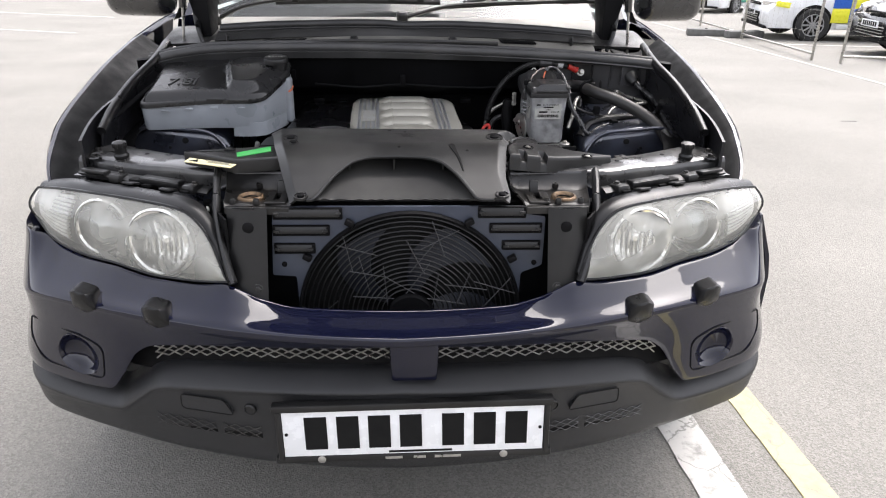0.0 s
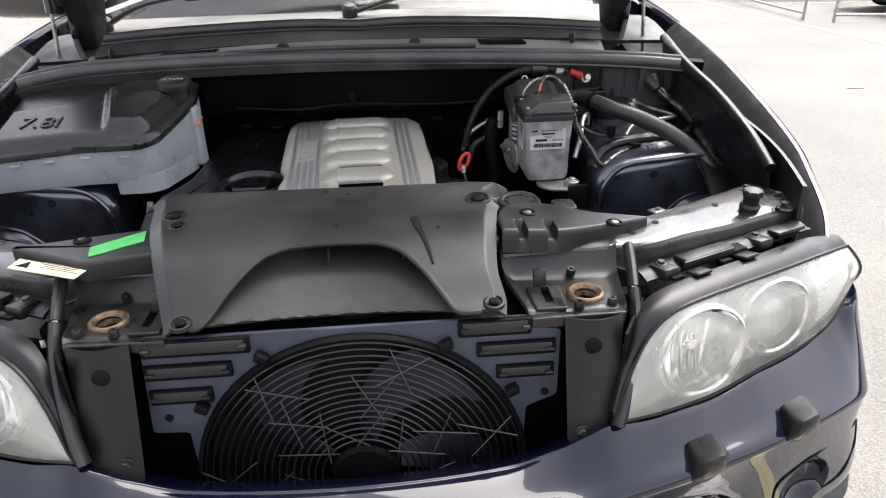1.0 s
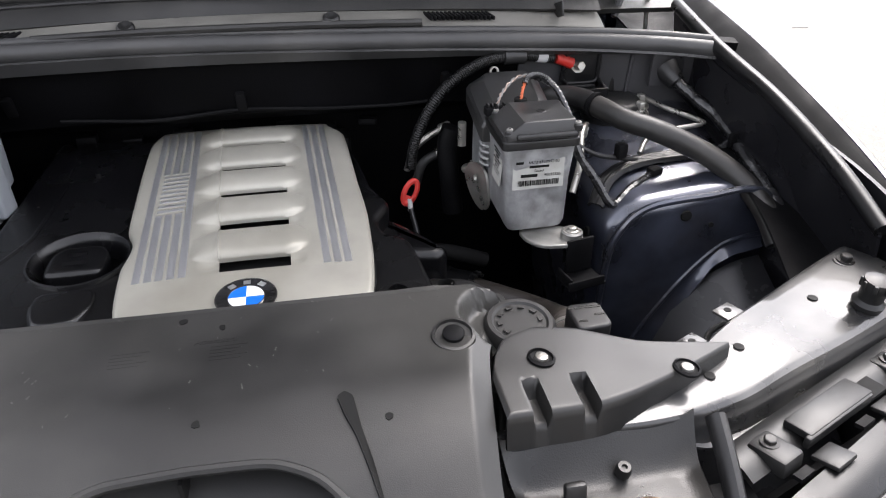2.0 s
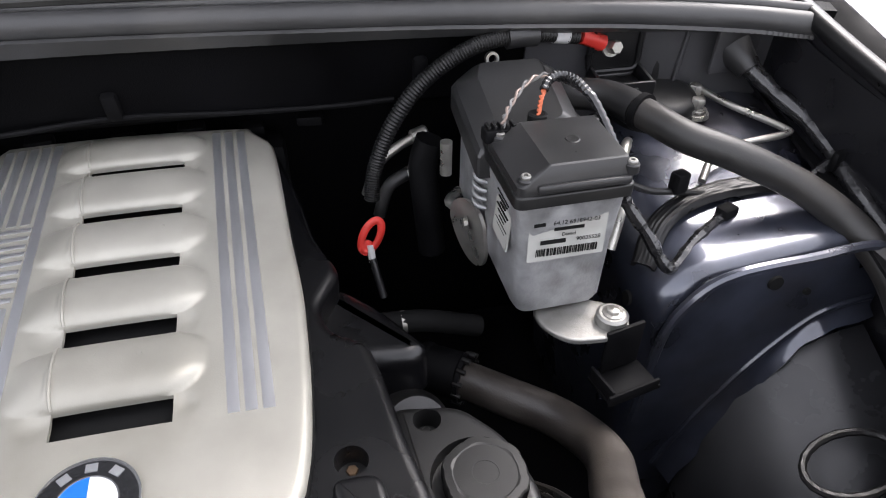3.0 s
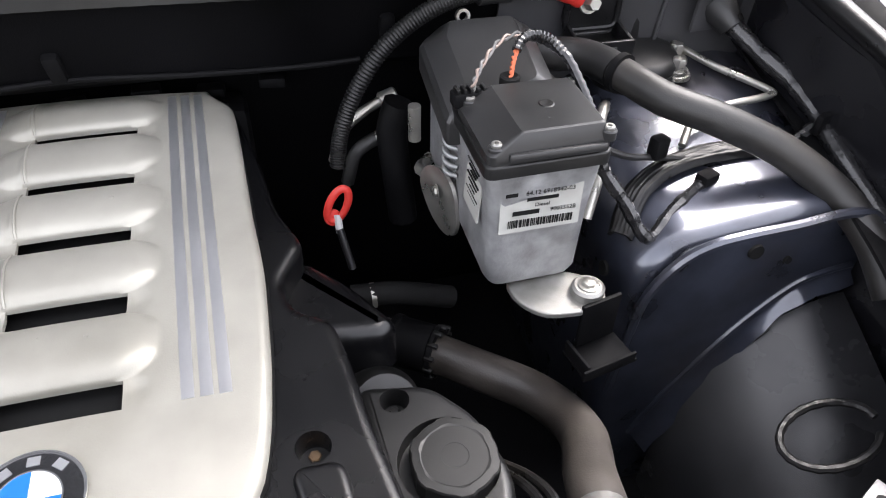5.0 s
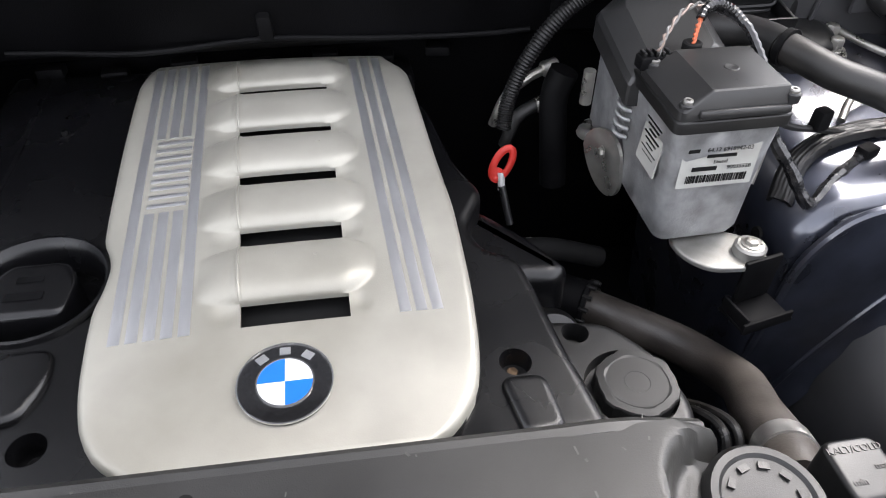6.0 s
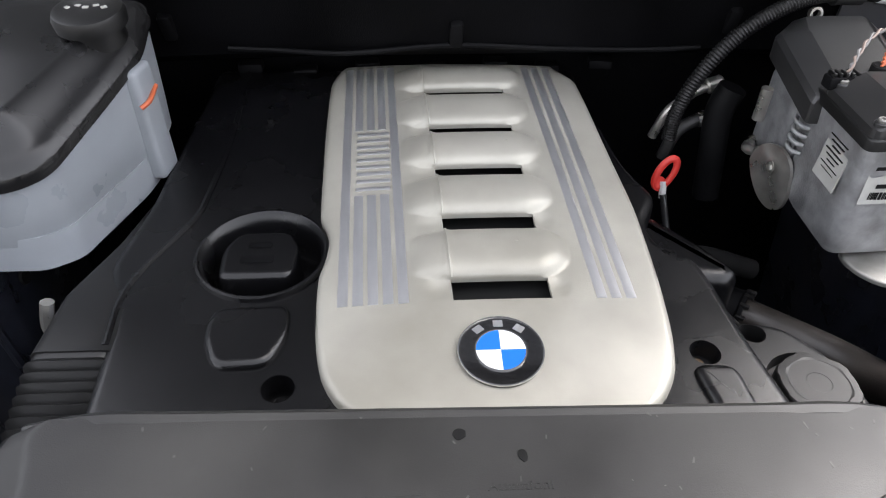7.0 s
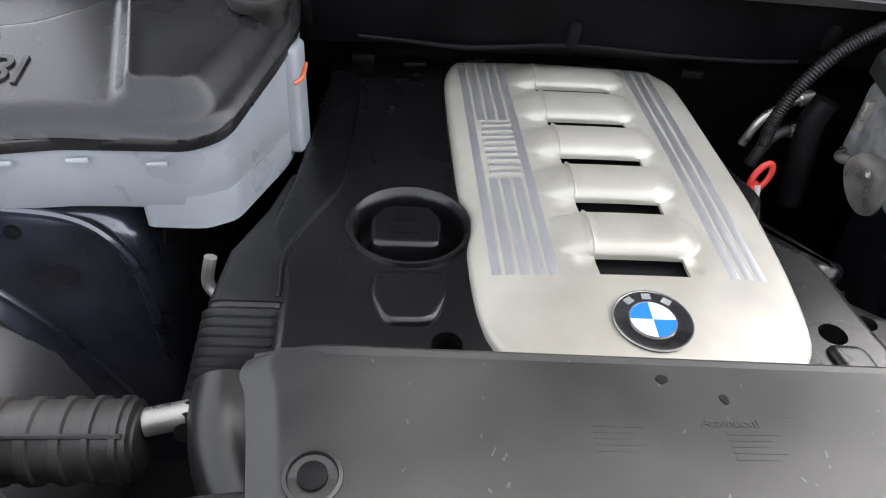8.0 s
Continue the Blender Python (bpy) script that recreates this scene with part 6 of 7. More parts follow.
for a in (128, 90, 52):
    part("badge_mark", box(bmesh.new(), (BX + 0.0256 * math.cos(radians(a)), BY + 0.0256 * math.sin(radians(a)), bz + 0.003 + 0.0011 * math.sin(radians(a))), (0.0075, 0.0062, 0.0008), (0, 0, a - 90)), STRIPE, badge)

# front right: timing end, round cap and hose
bm = slab(bmesh.new(), rounded([(0.196, 0.598), (0.252, 0.588), (0.280, 0.552), (0.292, 0.50), (0.275, 0.44), (0.205, 0.43)], 0.014), 0.79, 0.858, 0.008)
front_end = part("pump_cover", bm, PLASTIC, car, "dusty black pump cover")
cut(front_end, [lathe(bmesh.new(), [(0.0095, 0.838), (0.0105, 0.856), (0.0145, 0.866)], (0.223, 0.578, 0), (0, 0, 1), 28), lathe(bmesh.new(), [(0.0350, 0.846), (0.0360, 0.854), (0.0370, 0.866)], (0.2495, 0.5185, 0), (0, 0, 1), 40)])
part("well_screw", disc_bolt(bmesh.new(), (0.223, 0.579, 0.8385), 0.004, 0.004), LATCH, front_end)
bm = bmesh.new()
rings = []
for r, h in ((0.0310, -0.014), (0.0310, 0.0), (0.0300, 0.0015), (0.0245, 0.0018), (0.0235, 0.0013), (0.010, 0.0013), (0.0096, 0.0010), (0.001, 0.0010)):
    rings.append([(0.254 + r * (1 + (0.05 if j % 8 in (3, 4, 5) and r > 0.024 else 0)) * math.cos(2 * math.pi * j / 48), 0.520 + r * (1 + (0.05 if j % 8 in (3, 4, 5) and r > 0.024 else 0)) * math.sin(2 * math.pi * j / 48), 0.8605 + h) for j in range(48)])
part("round_cap", loft(bm, rings), COVER, front_end, "dusty round screw cap", angle=12)
bm = tube(bmesh.new(), [(0.240, 0.735, 0.752), (0.272, 0.710, 0.755), (0.322, 0.666, 0.757), (0.361, 0.632, 0.757), (0.378, 0.594, 0.768), (0.374, 0.548, 0.797), (0.352, 0.498, 0.830), (0.333, 0.446, 0.864), (0.322, 0.415, 0.876)], 0.0200, 60, 16)
hose_c = part("coolant_hose", bm, COOLANT_HOSE, car, "dusty dark rubber coolant hose")
part("hose_collar", tube(bmesh.new(), [(0.250, 0.728, 0.7525), (0.290, 0.698, 0.756)], 0.0252, n=24, seg=20, rib=lambda s: 1.0 if 0.15 < s < 0.9 else 1.07), DEEP, hose_c)
for k in range(12):
    t = radians(30 * k)
    n_ = Vector((0.6, 0.8, 0)) * math.cos(t) + Vector((0, 0, 1)) * math.sin(t)
    part("collar_rib", box(bmesh.new(), Vector((0.289, 0.6985, 0.756)) + n_ * 0.0255, (0.010, 0.005, 0.004), (0, 0, -37), 0.001), PLASTIC, hose_c)
part("hose_clip", tube(bmesh.new(), [(0.3345, 0.452, 0.8605), (0.3300, 0.438, 0.868)], 0.0216, curve=False, seg=20), STEEL, hose_c, "bright steel hose clip")
for off in (0.0, 0.010):
    part("thin_pipe", tube(bmesh.new(), [(0.285 + off, 0.545, 0.80), (0.295 + off, 0.50, 0.845), (0.300 + off, 0.47, 0.86), (0.298 + off, 0.45, 0.84)], 0.0035, 24, 8), LATCH, car)
# coolant filler cap and level block
tank_c = part("coolant_neck", lathe(bmesh.new(), [(0.030, -0.05), (0.030, 0.0), (0.033, 0.002), (0.033, 0.018), (0.030, 0.022), (0.026, 0.022), (0.024, 0.020), (0.001, 0.020)], (0.252, 0.376, 0.930), (0, -0.08, 1), 40), PLASTIC, car, "black round coolant cap")
for k in range(10):
    t = radians(36 * k)
    part("cap_mark", box(bmesh.new(), (0.252 + 0.019 * math.cos(t), 0.376 + 0.019 * math.sin(t) - 0.0015, 0.9512 + 0.0015 * math.sin(t)), (0.006, 0.004, 0.001), (0, 0, 36 * k + 90)), HOSE, tank_c)
bm = slab(bmesh.new(), rounded([(0.309, 0.372), (0.345, 0.374), (0.344, 0.412), (0.309, 0.412)], 0.008), 0.84, 0.934, 0.003)
block = part("level_block", bm, PLASTIC, car, "black level gauge block with raised letters")
letters("KALT/COLD", 0.0062, pose(0.3265, 0.404, 0.9342), HOSE, block, "gauge_letters")
letters("max", 0.006, pose(0.337, 0.392, 0.9342), HOSE, block, "gauge_letters")
letters("min", 0.006, pose(0.318, 0.384, 0.9342), HOSE, block, "gauge_letters")
part("header_tank", slab(bmesh.new(), rounded([(0.235, 0.37), (0.40, 0.36), (0.40, 0.43), (0.24, 0.43)], 0.015), 0.80, 0.862, 0.01), PLASTIC, car, "black plastic header tank")

# dark duct beside the engine, alternator lump
bm = slab(bmesh.new(), rounded([(0.145, 0.757), (0.178, 0.748), (0.213, 0.706), (0.243, 0.654), (0.226, 0.642), (0.18, 0.648), (0.145, 0.652)][::-1], 0.017), 0.81, 0.862, 0.014)
part("shroud_lobe", bm, ENGINE_BLACK, engine)
part("alternator", lathe(bmesh.new(), [(0.02, -0.02), (0.034, -0.015), (0.036, 0.02), (0.03, 0.03), (0.01, 0.034)], (0.214, 0.628, 0.785), (0.2, -0.6, 0.6), 28), PLASTIC, car)
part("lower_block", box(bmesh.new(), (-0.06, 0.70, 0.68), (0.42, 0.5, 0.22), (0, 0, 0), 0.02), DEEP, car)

# ---- parking heater ----
rings = []
for z, x0, x1, y0, y1 in ((0.866, 0.336, 0.396, 0.674, 0.74), (0.869, 0.326, 0.402, 0.667, 0.755), (0.878, 0.321, 0.405, 0.664, 0.765), (0.94, 0.319, 0.405, 0.661, 0.775), (0.993, 0.314, 0.409, 0.658, 0.785)):
    rings.append([(*p, z) for p in rounded([(x0, y0), (x1, y0 + 0.002), (x1, y1), (x0, y1)], 0.012, 4)])
heater = part("parking_heater", loft(bmesh.new(), rings), CAST, car, "cast aluminium parking heater with black lid and label")
part("lid_flange", slab(bmesh.new(), rounded([(0.311, 0.657), (0.413, 0.659), (0.413, 0.79), (0.310, 0.79)], 0.008), 0.989, 1.000, 0.002), PLASTIC, heater)
base_ = [(0.3125, 0.659), (0.4115, 0.661), (0.4105, 0.744), (0.312, 0.744)]
crest_ = [(0.3375, 0.6655), (0.4060, 0.6670), (0.4055, 0.738), (0.3365, 0.739)]
rings = [[Vector((*p, z)) for p in rounded(poly, r_, 4)] for poly, r_, z in ((base_, 0.007, 0.9998), (base_, 0.007, 1.0075), (crest_, 0.003, 1.0215), ([(0.339, 0.667), (0.4045, 0.6685), (0.404, 0.7365), (0.338, 0.7375)], 0.003, 1.0225))]
lid = part("heater_lid", loft(bmesh.new(), rings), LID, heater, "black plastic lid", angle=24)
part("lid_step", box(bmesh.new(), (0.367, 0.6585, 1.006), (0.078, 0.005, 0.007), (-10, 0, 0), 0.002), LID, lid)
part("lid_dimple", lathe(bmesh.new(), [(0.0065, 0.0), (0.0055, 0.0006), (0.003, 0.0003), (0.0005, 0.0001)], (0.371, 0.701, 1.0225), (0, 0, 1), 20), PLASTIC, lid)
for x, y, z in ((0.3205, 0.667, 1.0125), (0.4085, 0.6655, 1.0165), (0.3205, 0.735, 1.0135), (0.4085, 0.739, 1.0165)):
    part("screw_post", lathe(bmesh.new(), [(0.0062, -0.008), (0.0062, -0.001), (0.0052, 0.0), (0.001, 0.0)], (x, y, z), (0, 0, 1), 16), LID, lid)
    part("lid_screw", lathe(bmesh.new(), [(0.0042, 0.0), (0.0042, 0.002), (0.0034, 0.003), (0.0020, 0.003), (0.0018, 0.0012), (0.0004, 0.001)], (x, y, z), (0, 0, 1), 16), DULL_ZINC, lid)
rings = []
for z, d in ((0.986, 0.0), (1.006, 0.0), (1.012, 0.003), (1.022, 0.018), (1.0235, 0.021)):
    rings.append([(p[0], p[1], z + 0.035 * (p[1] - 0.78) - 0.30 * max(0.0, 0.800 - p[1])) for p in rounded([(0.304 + d, 0.742 + d * 0.5), (0.360, 0.742 + d * 0.5), (0.410 - d, 0.752 + d * 0.5), (0.416 - d, 0.86 - d), (0.396, 0.876 - d), (0.335, 0.876 - d), (0.304 + d, 0.845 - d)], 0.006, 3)])
part("blower_housing", loft(bmesh.new(), rings), LID, heater, "black blower housing", angle=22)
part("heater_body_back", box(bmesh.new(), (0.36, 0.81, 0.93), (0.088, 0.09, 0.10), (0, 0, 0), 0.012), CAST, heater)
lab = part("heater_label", slab(bmesh.new(), rounded([(0.3255, 0.9335), (0.3935, 0.9345), (0.3935, 0.9755), (0.3255, 0.9765)], 0.001, 2), 0, 0.0006), PAPER, heater, "white printed label")
lab.data.transform(Matrix(((1, 0, 0, 0), (0, 0.045, -1, 0.6175), (0, 1, 0, 0), (0, 0, 0, 1))))


def on_label(x, z):
    return pose(x, 0.6165 + 0.045 * z - 0.00055, z, 90, 0, 0)


def label_bar(x, z, w, h):
    part("label_bar", box(bmesh.new(), (x, 0.6164 + 0.045 * z - 0.0003, z), (w, 0.0006, h)), INK, lab)


letters("64.12 6918942-03", 0.0056, on_label(0.366, 0.9705), INK, lab, "label_words", depth=0.0001)
label_bar(0.334, 0.9705, 0.010, 0.0036)
label_bar(0.360, 0.9645, 0.026, 0.0030)
letters("Diesel", 0.0050, on_label(0.360, 0.9588), INK, lab, "label_words", depth=0.0001)
label_bar(0.347, 0.9525, 0.022, 0.0040)
letters("9003552B", 0.0054, on_label(0.378, 0.9525), INK, lab, "label_words", depth=0.0001)
rnd = random.Random(4)
x = 0.333
while x < 0.387:
    w = rnd.choice((0.0005, 0.0008, 0.0013))
    label_bar(x, 0.9425, w, 0.0075)
    x += w + rnd.choice((0.0006, 0.001))
# left side: label, finned edge, bracket plate
side = part("side_label", box(bmesh.new(), (0.3165, 0.700, 0.955), (0.0015, 0.038, 0.05), (0, 4, 0)), PAPER, heater, "small white label")
for k in range(9):
    part("label_bar", box(bmesh.new(), (0.3155, 0.700, 0.974 - 0.0046 * k), (0.0015, 0.03 - 0.008 * (k % 3), 0.0009), (0, 4, 0)), INK, side)
for k in range(7):
    part("heater_fin", tube(bmesh.new(), [(0.318, 0.752, 0.984 - 0.0095 * k), (0.311, 0.757, 0.985 - 0.0095 * k), (0.309, 0.765, 0.987 - 0.0095 * k), (0.315, 0.774, 0.988 - 0.0095 * k)], 0.0024, 14, 8), CAST, heater)
plate_o = [(0.774 + 0.024 * math.cos(t * math.pi / 14) - (0.012 * math.sin(t * math.pi / 14) if t >= 14 else 0.0) * -1.0, 0.893 + (0.030 if t < 14 else 0.040) * math.sin(t * math.pi / 14)) for t in range(28)]
bm = loft(bmesh.new(), [[(0.3055 + d - 0.45 * (py - 0.774), py, pz) for py, pz in plate_o] for d in (0.0, 0.0035)])
disc_bolt(bm, (0.3045, 0.770, 0.900), 0.0045, 0.003, (-1, 0, 0))
part("side_bracket", bm, ZINC, heater, "zinc bracket plate")
bm = slab(bmesh.new(), rounded([(0.340, 0.672), (0.345, 0.645), (0.362, 0.626), (0.396, 0.622), (0.420, 0.628), (0.424, 0.650), (0.41, 0.668), (0.36, 0.69)], 0.013), 0.861, 0.866, 0.002)
foot = part("heater_foot", bm, DULL_ZINC, heater, "bright zinc mounting foot")
part("foot_bush", lathe(bmesh.new(), [(0.0145, 0.0), (0.0145, 0.008), (0.012, 0.010), (0.001, 0.010)], (0.406, 0.642, 0.866), (0, 0, 1), 28), DULL_ZINC, foot)
part("foot_bolt", disc_bolt(bmesh.new(), (0.406, 0.642, 0.876), 0.0062, 0.004), ZINC, foot)
# bracket clip below
bm = box(bmesh.new(), (0.414, 0.628, 0.845), (0.040, 0.004, 0.05), (0, 0, 12), 0.001)
box(bm, (0.414, 0.612, 0.815), (0.055, 0.036, 0.004), (0, 0, 12), 0.001)
box(bm, (0.389, 0.607, 0.823), (0.003, 0.034, 0.016), (0, 0, 12), 0.001)
box(bm, (0.414, 0.594, 0.822), (0.055, 0.003, 0.012), (0, 0, 12), 0.001)
part("open_clip", bm, DEEP, car)

# ---- hoses, looms and pipes on the right ----
duct = part("air_hose", tube(bmesh.new(), [(0.405, 0.870, 0.968), (0.432, 0.868, 0.977), (0.466, 0.845, 0.984), (0.486, 0.797, 0.987), (0.510, 0.750, 0.982), (0.553, 0.722, 0.971), (0.612, 0.695, 0.945), (0.652, 0.660, 0.917), (0.668, 0.62, 0.892), (0.672, 0.58, 0.86)], 0.0155, 70, 16), SHINY_HOSE, car, "fat dusty rubber air hose")
part("hose_sleeve", tube(bmesh.new(), [(0.440, 0.865, 0.979), (0.466, 0.845, 0.984), (0.478, 0.820, 0.9865), (0.484, 0.800, 0.987)], 0.0168, 20, 16), RUBBER, duct)
part("hose_tie", tube(bmesh.new(), [(0.4845, 0.800, 0.987), (0.4875, 0.794, 0.987)], 0.0190, curve=False, seg=20), DEEP, duct)
CABLE = [(0.448, 0.885, 1.033), (0.41, 0.880, 1.040), (0.375, 0.876, 1.042), (0.34, 0.872, 1.038), (0.305, 0.870, 1.022), (0.272, 0.868, 0.995), (0.245, 0.866, 0.955), (0.228, 0.86, 0.915), (0.222, 0.85, 0.885)]
cable = part("charging_cable", tube(bmesh.new(), CABLE, 0.0080, 800, 10, rib=lambda s: 1.0 + 0.08 * math.sin(s * 640)), PLASTIC, car, "black corrugated cable to a red terminal sleeve")
part("cable_sleeve", tube(bmesh.new(), [(0.400, 0.879, 1.0405), (0.385, 0.877, 1.0415), (0.368, 0.8755, 1.0415)], 0.0118, 16, 12), RUBBER, cable)
part("cable_band", tube(bmesh.new(), [(0.436, 0.884, 1.0355), (0.420, 0.881, 1.0385)], 0.0090, curve=False), GREYTUBE, cable)
part("red_sleeve", tube(bmesh.new(), [(0.452, 0.886, 1.032), (0.466, 0.889, 1.027), (0.480, 0.892, 1.021)], 0.0085, 16, 12, rib=lambda s: 0.85 + 0.25 * s), RED, cable, "red terminal sleeve")
part("terminal_nut", disc_bolt(bmesh.new(), (0.491, 0.893, 1.016), 0.0075, 0.012, (0.1, -1, 0.25)), ZINC, cable)
part("p_clip", lathe(bmesh.new(), [(0.0068, -0.003), (0.0068, 0.003), (0.0042, 0.003), (0.0042, -0.003)], (0.352, 0.868, 1.024), (0, -1, 0.2), 20, False), ZINC, cable)
ring_pts = [(0.2155 + 0.0095 * math.cos(radians(a)) + 0.0065 * math.sin(radians(a)), 0.818 + 0.004 * math.sin(radians(a)), 0.862 + 0.0165 * math.sin(radians(a))) for a in range(0, 361, 20)]
dip = part("dipstick_ring", tube(bmesh.new(), ring_pts, 0.0030, 48, 10, flat=1.4), RED, car, "red dipstick pull ring")
part("ring_web", lathe(bmesh.new(), [(0.0085, -0.002), (0.0085, 0.002), (0.001, 0.0025)], (0.2095, 0.8165, 0.849), (0.3, -1, 0.35), 20), RED, dip)
part("dipstick_neck", tube(bmesh.new(), [(0.214, 0.816, 0.852), (0.214, 0.812, 0.845), (0.214, 0.808, 0.835)], 0.004, 12, 8), GREYTUBE, dip)
part("dipstick_tube", tube(bmesh.new(), [(0.214, 0.808, 0.84), (0.222, 0.79, 0.80)], 0.004, curve=False), RAIL, dip)
# terminal box with open lid on the bulkhead
bm = slab(bmesh.new(), rounded([(0.468, 0.992), (0.522, 0.992), (0.522, 1.047), (0.472, 1.047)], 0.008), 0, 0.006)
tbox = part("terminal_box", bm, BAND, car, "open black terminal box")
tbox.data.transform(Matrix(((1, 0, 0, 0), (0, 0, -3.5, 0.911), (0, 1, 0, 0), (0, 0, 0, 1))))
bm = box(bmesh.new(), (0.497, 0.870, 0.978), (0.058, 0.045, 0.004), (8, 0, 0), 0.001)
for c, s in (((0.497, 0.849, 0.985), (0.058, 0.004, 0.018)), ((0.469, 0.87, 0.986), (0.004, 0.045, 0.018)), ((0.525, 0.87, 0.986), (0.004, 0.045, 0.018))):
    box(bm, c, s, (8, 0, 0), 0.001)
part("box_lid", bm, BAND, tbox)
rim_ = [(px, 0.8885, pz) for px, pz in rounded([(0.466, 0.990), (0.524, 0.990), (0.524, 1.049), (0.470, 1.049)], 0.010)]
part("box_rim", tube(bmesh.new(), rim_ + [rim_[0]], 0.0032, seg=8, curve=False), BAND, tbox)
part("box_hinge", tube(bmesh.new(), [(0.474, 0.892, 0.984), (0.518, 0.892, 0.984)], 0.004, seg=8, curve=False), LID, tbox)
part("lid_catch", box(bmesh.new(), (0.497, 0.8465, 0.985), (0.020, 0.004, 0.006), (8, 0, 0), 0.001), LID, tbox)
# tower top: strut bearing cap, nuts
bearing = part("strut_cap", lathe(bmesh.new(), [(0.048, -0.03), (0.048, 0.002), (0.046, 0.004), (0.045, 0.004), (0.0445, 0.010), (0.041, 0.0145), (0.034, 0.0165), (0.001, 0.018)], (0.551, 0.880, 0.951), (0, -0.08, 1), 40), PLASTIC, car, "black strut bearing cap")
for x, y in ((0.584, 0.849), (0.599, 0.881), (0.525, 0.918)):
    n = part("strut_nut", lathe(bmesh.new(), [(0.015, 0), (0.014, 0.004), (0.009, 0.005)], (x, y, 0.9475), (0, -0.05, 1), 24), ZINC, car)
    part("nut", disc_bolt(bmesh.new(), (x, y, 0.952), 0.0075, 0.012), ZINC, n)
for k, x in enumerate((0.555, 0.575)):
    part("wall_stud", box(bmesh.new(), (x, 0.905, 0.985), (0.010, 0.016, 0.04), (0, 0, 0), 0.003), PLASTIC, car)
grom = part("loom_grommet", box(bmesh.new(), (0.634, 0.8775, 1.008), (0.062, 0.005, 0.052), (0, 3, 10), 0.002), PANEL, car, "square black loom grommet plate")
for x, z in ((0.611, 1.027), (0.652, 1.027)):
    part("grommet_rivet", lathe(bmesh.new(), [(0.0032, 0), (0.0028, 0.0012), (0.0005, 0.0014)], (x, 0.8755 - 0.17 * (x - 0.634), z), (0.17, -1, 0), 12), INK, grom)
part("grommet_boot", tube(bmesh.new(), [(0.632, 0.880, 1.008), (0.636, 0.870, 1.001), (0.643, 0.858, 0.991)], 0.0175, 16, 14, rib=lambda s: 1.15 - 0.4 * s), RUBBER, grom)
LOOM = [(0.643, 0.868, 0.994), (0.660, 0.832, 0.976), (0.676, 0.795, 0.962), (0.684, 0.760, 0.948), (0.684, 0.70, 0.925), (0.689, 0.64, 0.90), (0.69, 0.57, 0.86)]
loom = part("wing_loom", tube(bmesh.new(), LOOM, 0.0095, 90, 10, rib=lambda s: 1 + 0.07 * math.sin(s * 31) + 0.03 * math.sin(s * 67)), LOOM_TAPE, car, "taped black wiring loom")
part("loom_branch", tube(bmesh.new(), [(0.676, 0.74, 0.938), (0.655, 0.735, 0.927), (0.635, 0.73, 0.915)], 0.006, 16, 8), LOOM_TAPE, loom)
part("loom_tie", box(bmesh.new(), (0.683, 0.735, 0.945), (0.03, 0.008, 0.022), (0, 0, 20), 0.003), DEEP, loom)
part("brake_pipe", tube(bmesh.new(), [(0.545, 0.755, 0.925), (0.565, 0.775, 0.938), (0.60, 0.785, 0.944), (0.650, 0.785, 0.950), (0.656, 0.795, 0.952), (0.625, 0.85, 0.955), (0.60, 0.90, 0.962)], 0.004, 40, 10), ZINC, car, "bent bright metal pipe")
part("breather_pipe", tube(bmesh.new(), [(0.425, 0.70, 0.90), (0.44, 0.72, 0.935), (0.452, 0.755, 0.96), (0.468, 0.78, 0.965), (0.475, 0.80, 0.94)], 0.005, 30, 10), ZINC, car, "bright bent vent pipe")
wires = part("taped_wire", tube(bmesh.new(), [(0.418, 0.71, 0.99), (0.43, 0.70, 0.955), (0.45, 0.685, 0.925), (0.472, 0.67, 0.893), (0.505, 0.690, 0.903), (0.545, 0.712, 0.910)], 0.0060, 70, 8, rib=lambda s: 1 + 0.09 * math.sin(s * 46) + 0.05 * math.sin(s * 97)), LOOM_TAPE, car, "black taped wires")
part("wire_plug", box(bmesh.new(), (0.551, 0.714, 0.914), (0.02, 0.015, 0.014), (0, 0, 20), 0.003), DEEP, wires)
part("wire_branch", tube(bmesh.new(), [(0.416, 0.735, 0.99), (0.435, 0.735, 0.96), (0.47, 0.735, 0.938), (0.51, 0.738, 0.928), (0.55, 0.738, 0.921), (0.592, 0.735, 0.921)], 0.0034, 50, 8), RUBBER, wires)
part("wire_clip", box(bmesh.new(), (0.507, 0.738, 0.94), (0.016, 0.014, 0.022), (0, 0, 15), 0.003), DEEP, wires)
COPPER = mat("bare_twisted_wire", (0.26, 0.20, 0.17), 0.4, 0.3, var=0.2, scale=200, bump=0.0)
lead_a = [(0.323, 0.738, 1.016), (0.326, 0.741, 1.028), (0.336, 0.752, 1.036), (0.354, 0.768, 1.044), (0.376, 0.778, 1.044), (0.394, 0.768, 1.040), (0.406, 0.752, 1.034), (0.414, 0.735, 1.018), (0.420, 0.722, 1.002), (0.428, 0.712, 0.985)]
lead_b = [(0.357, 0.745, 1.024), (0.361, 0.752, 1.035), (0.371, 0.763, 1.046), (0.384, 0.766, 1.048), (0.396, 0.762, 1.044), (0.406, 0.752, 1.034)]
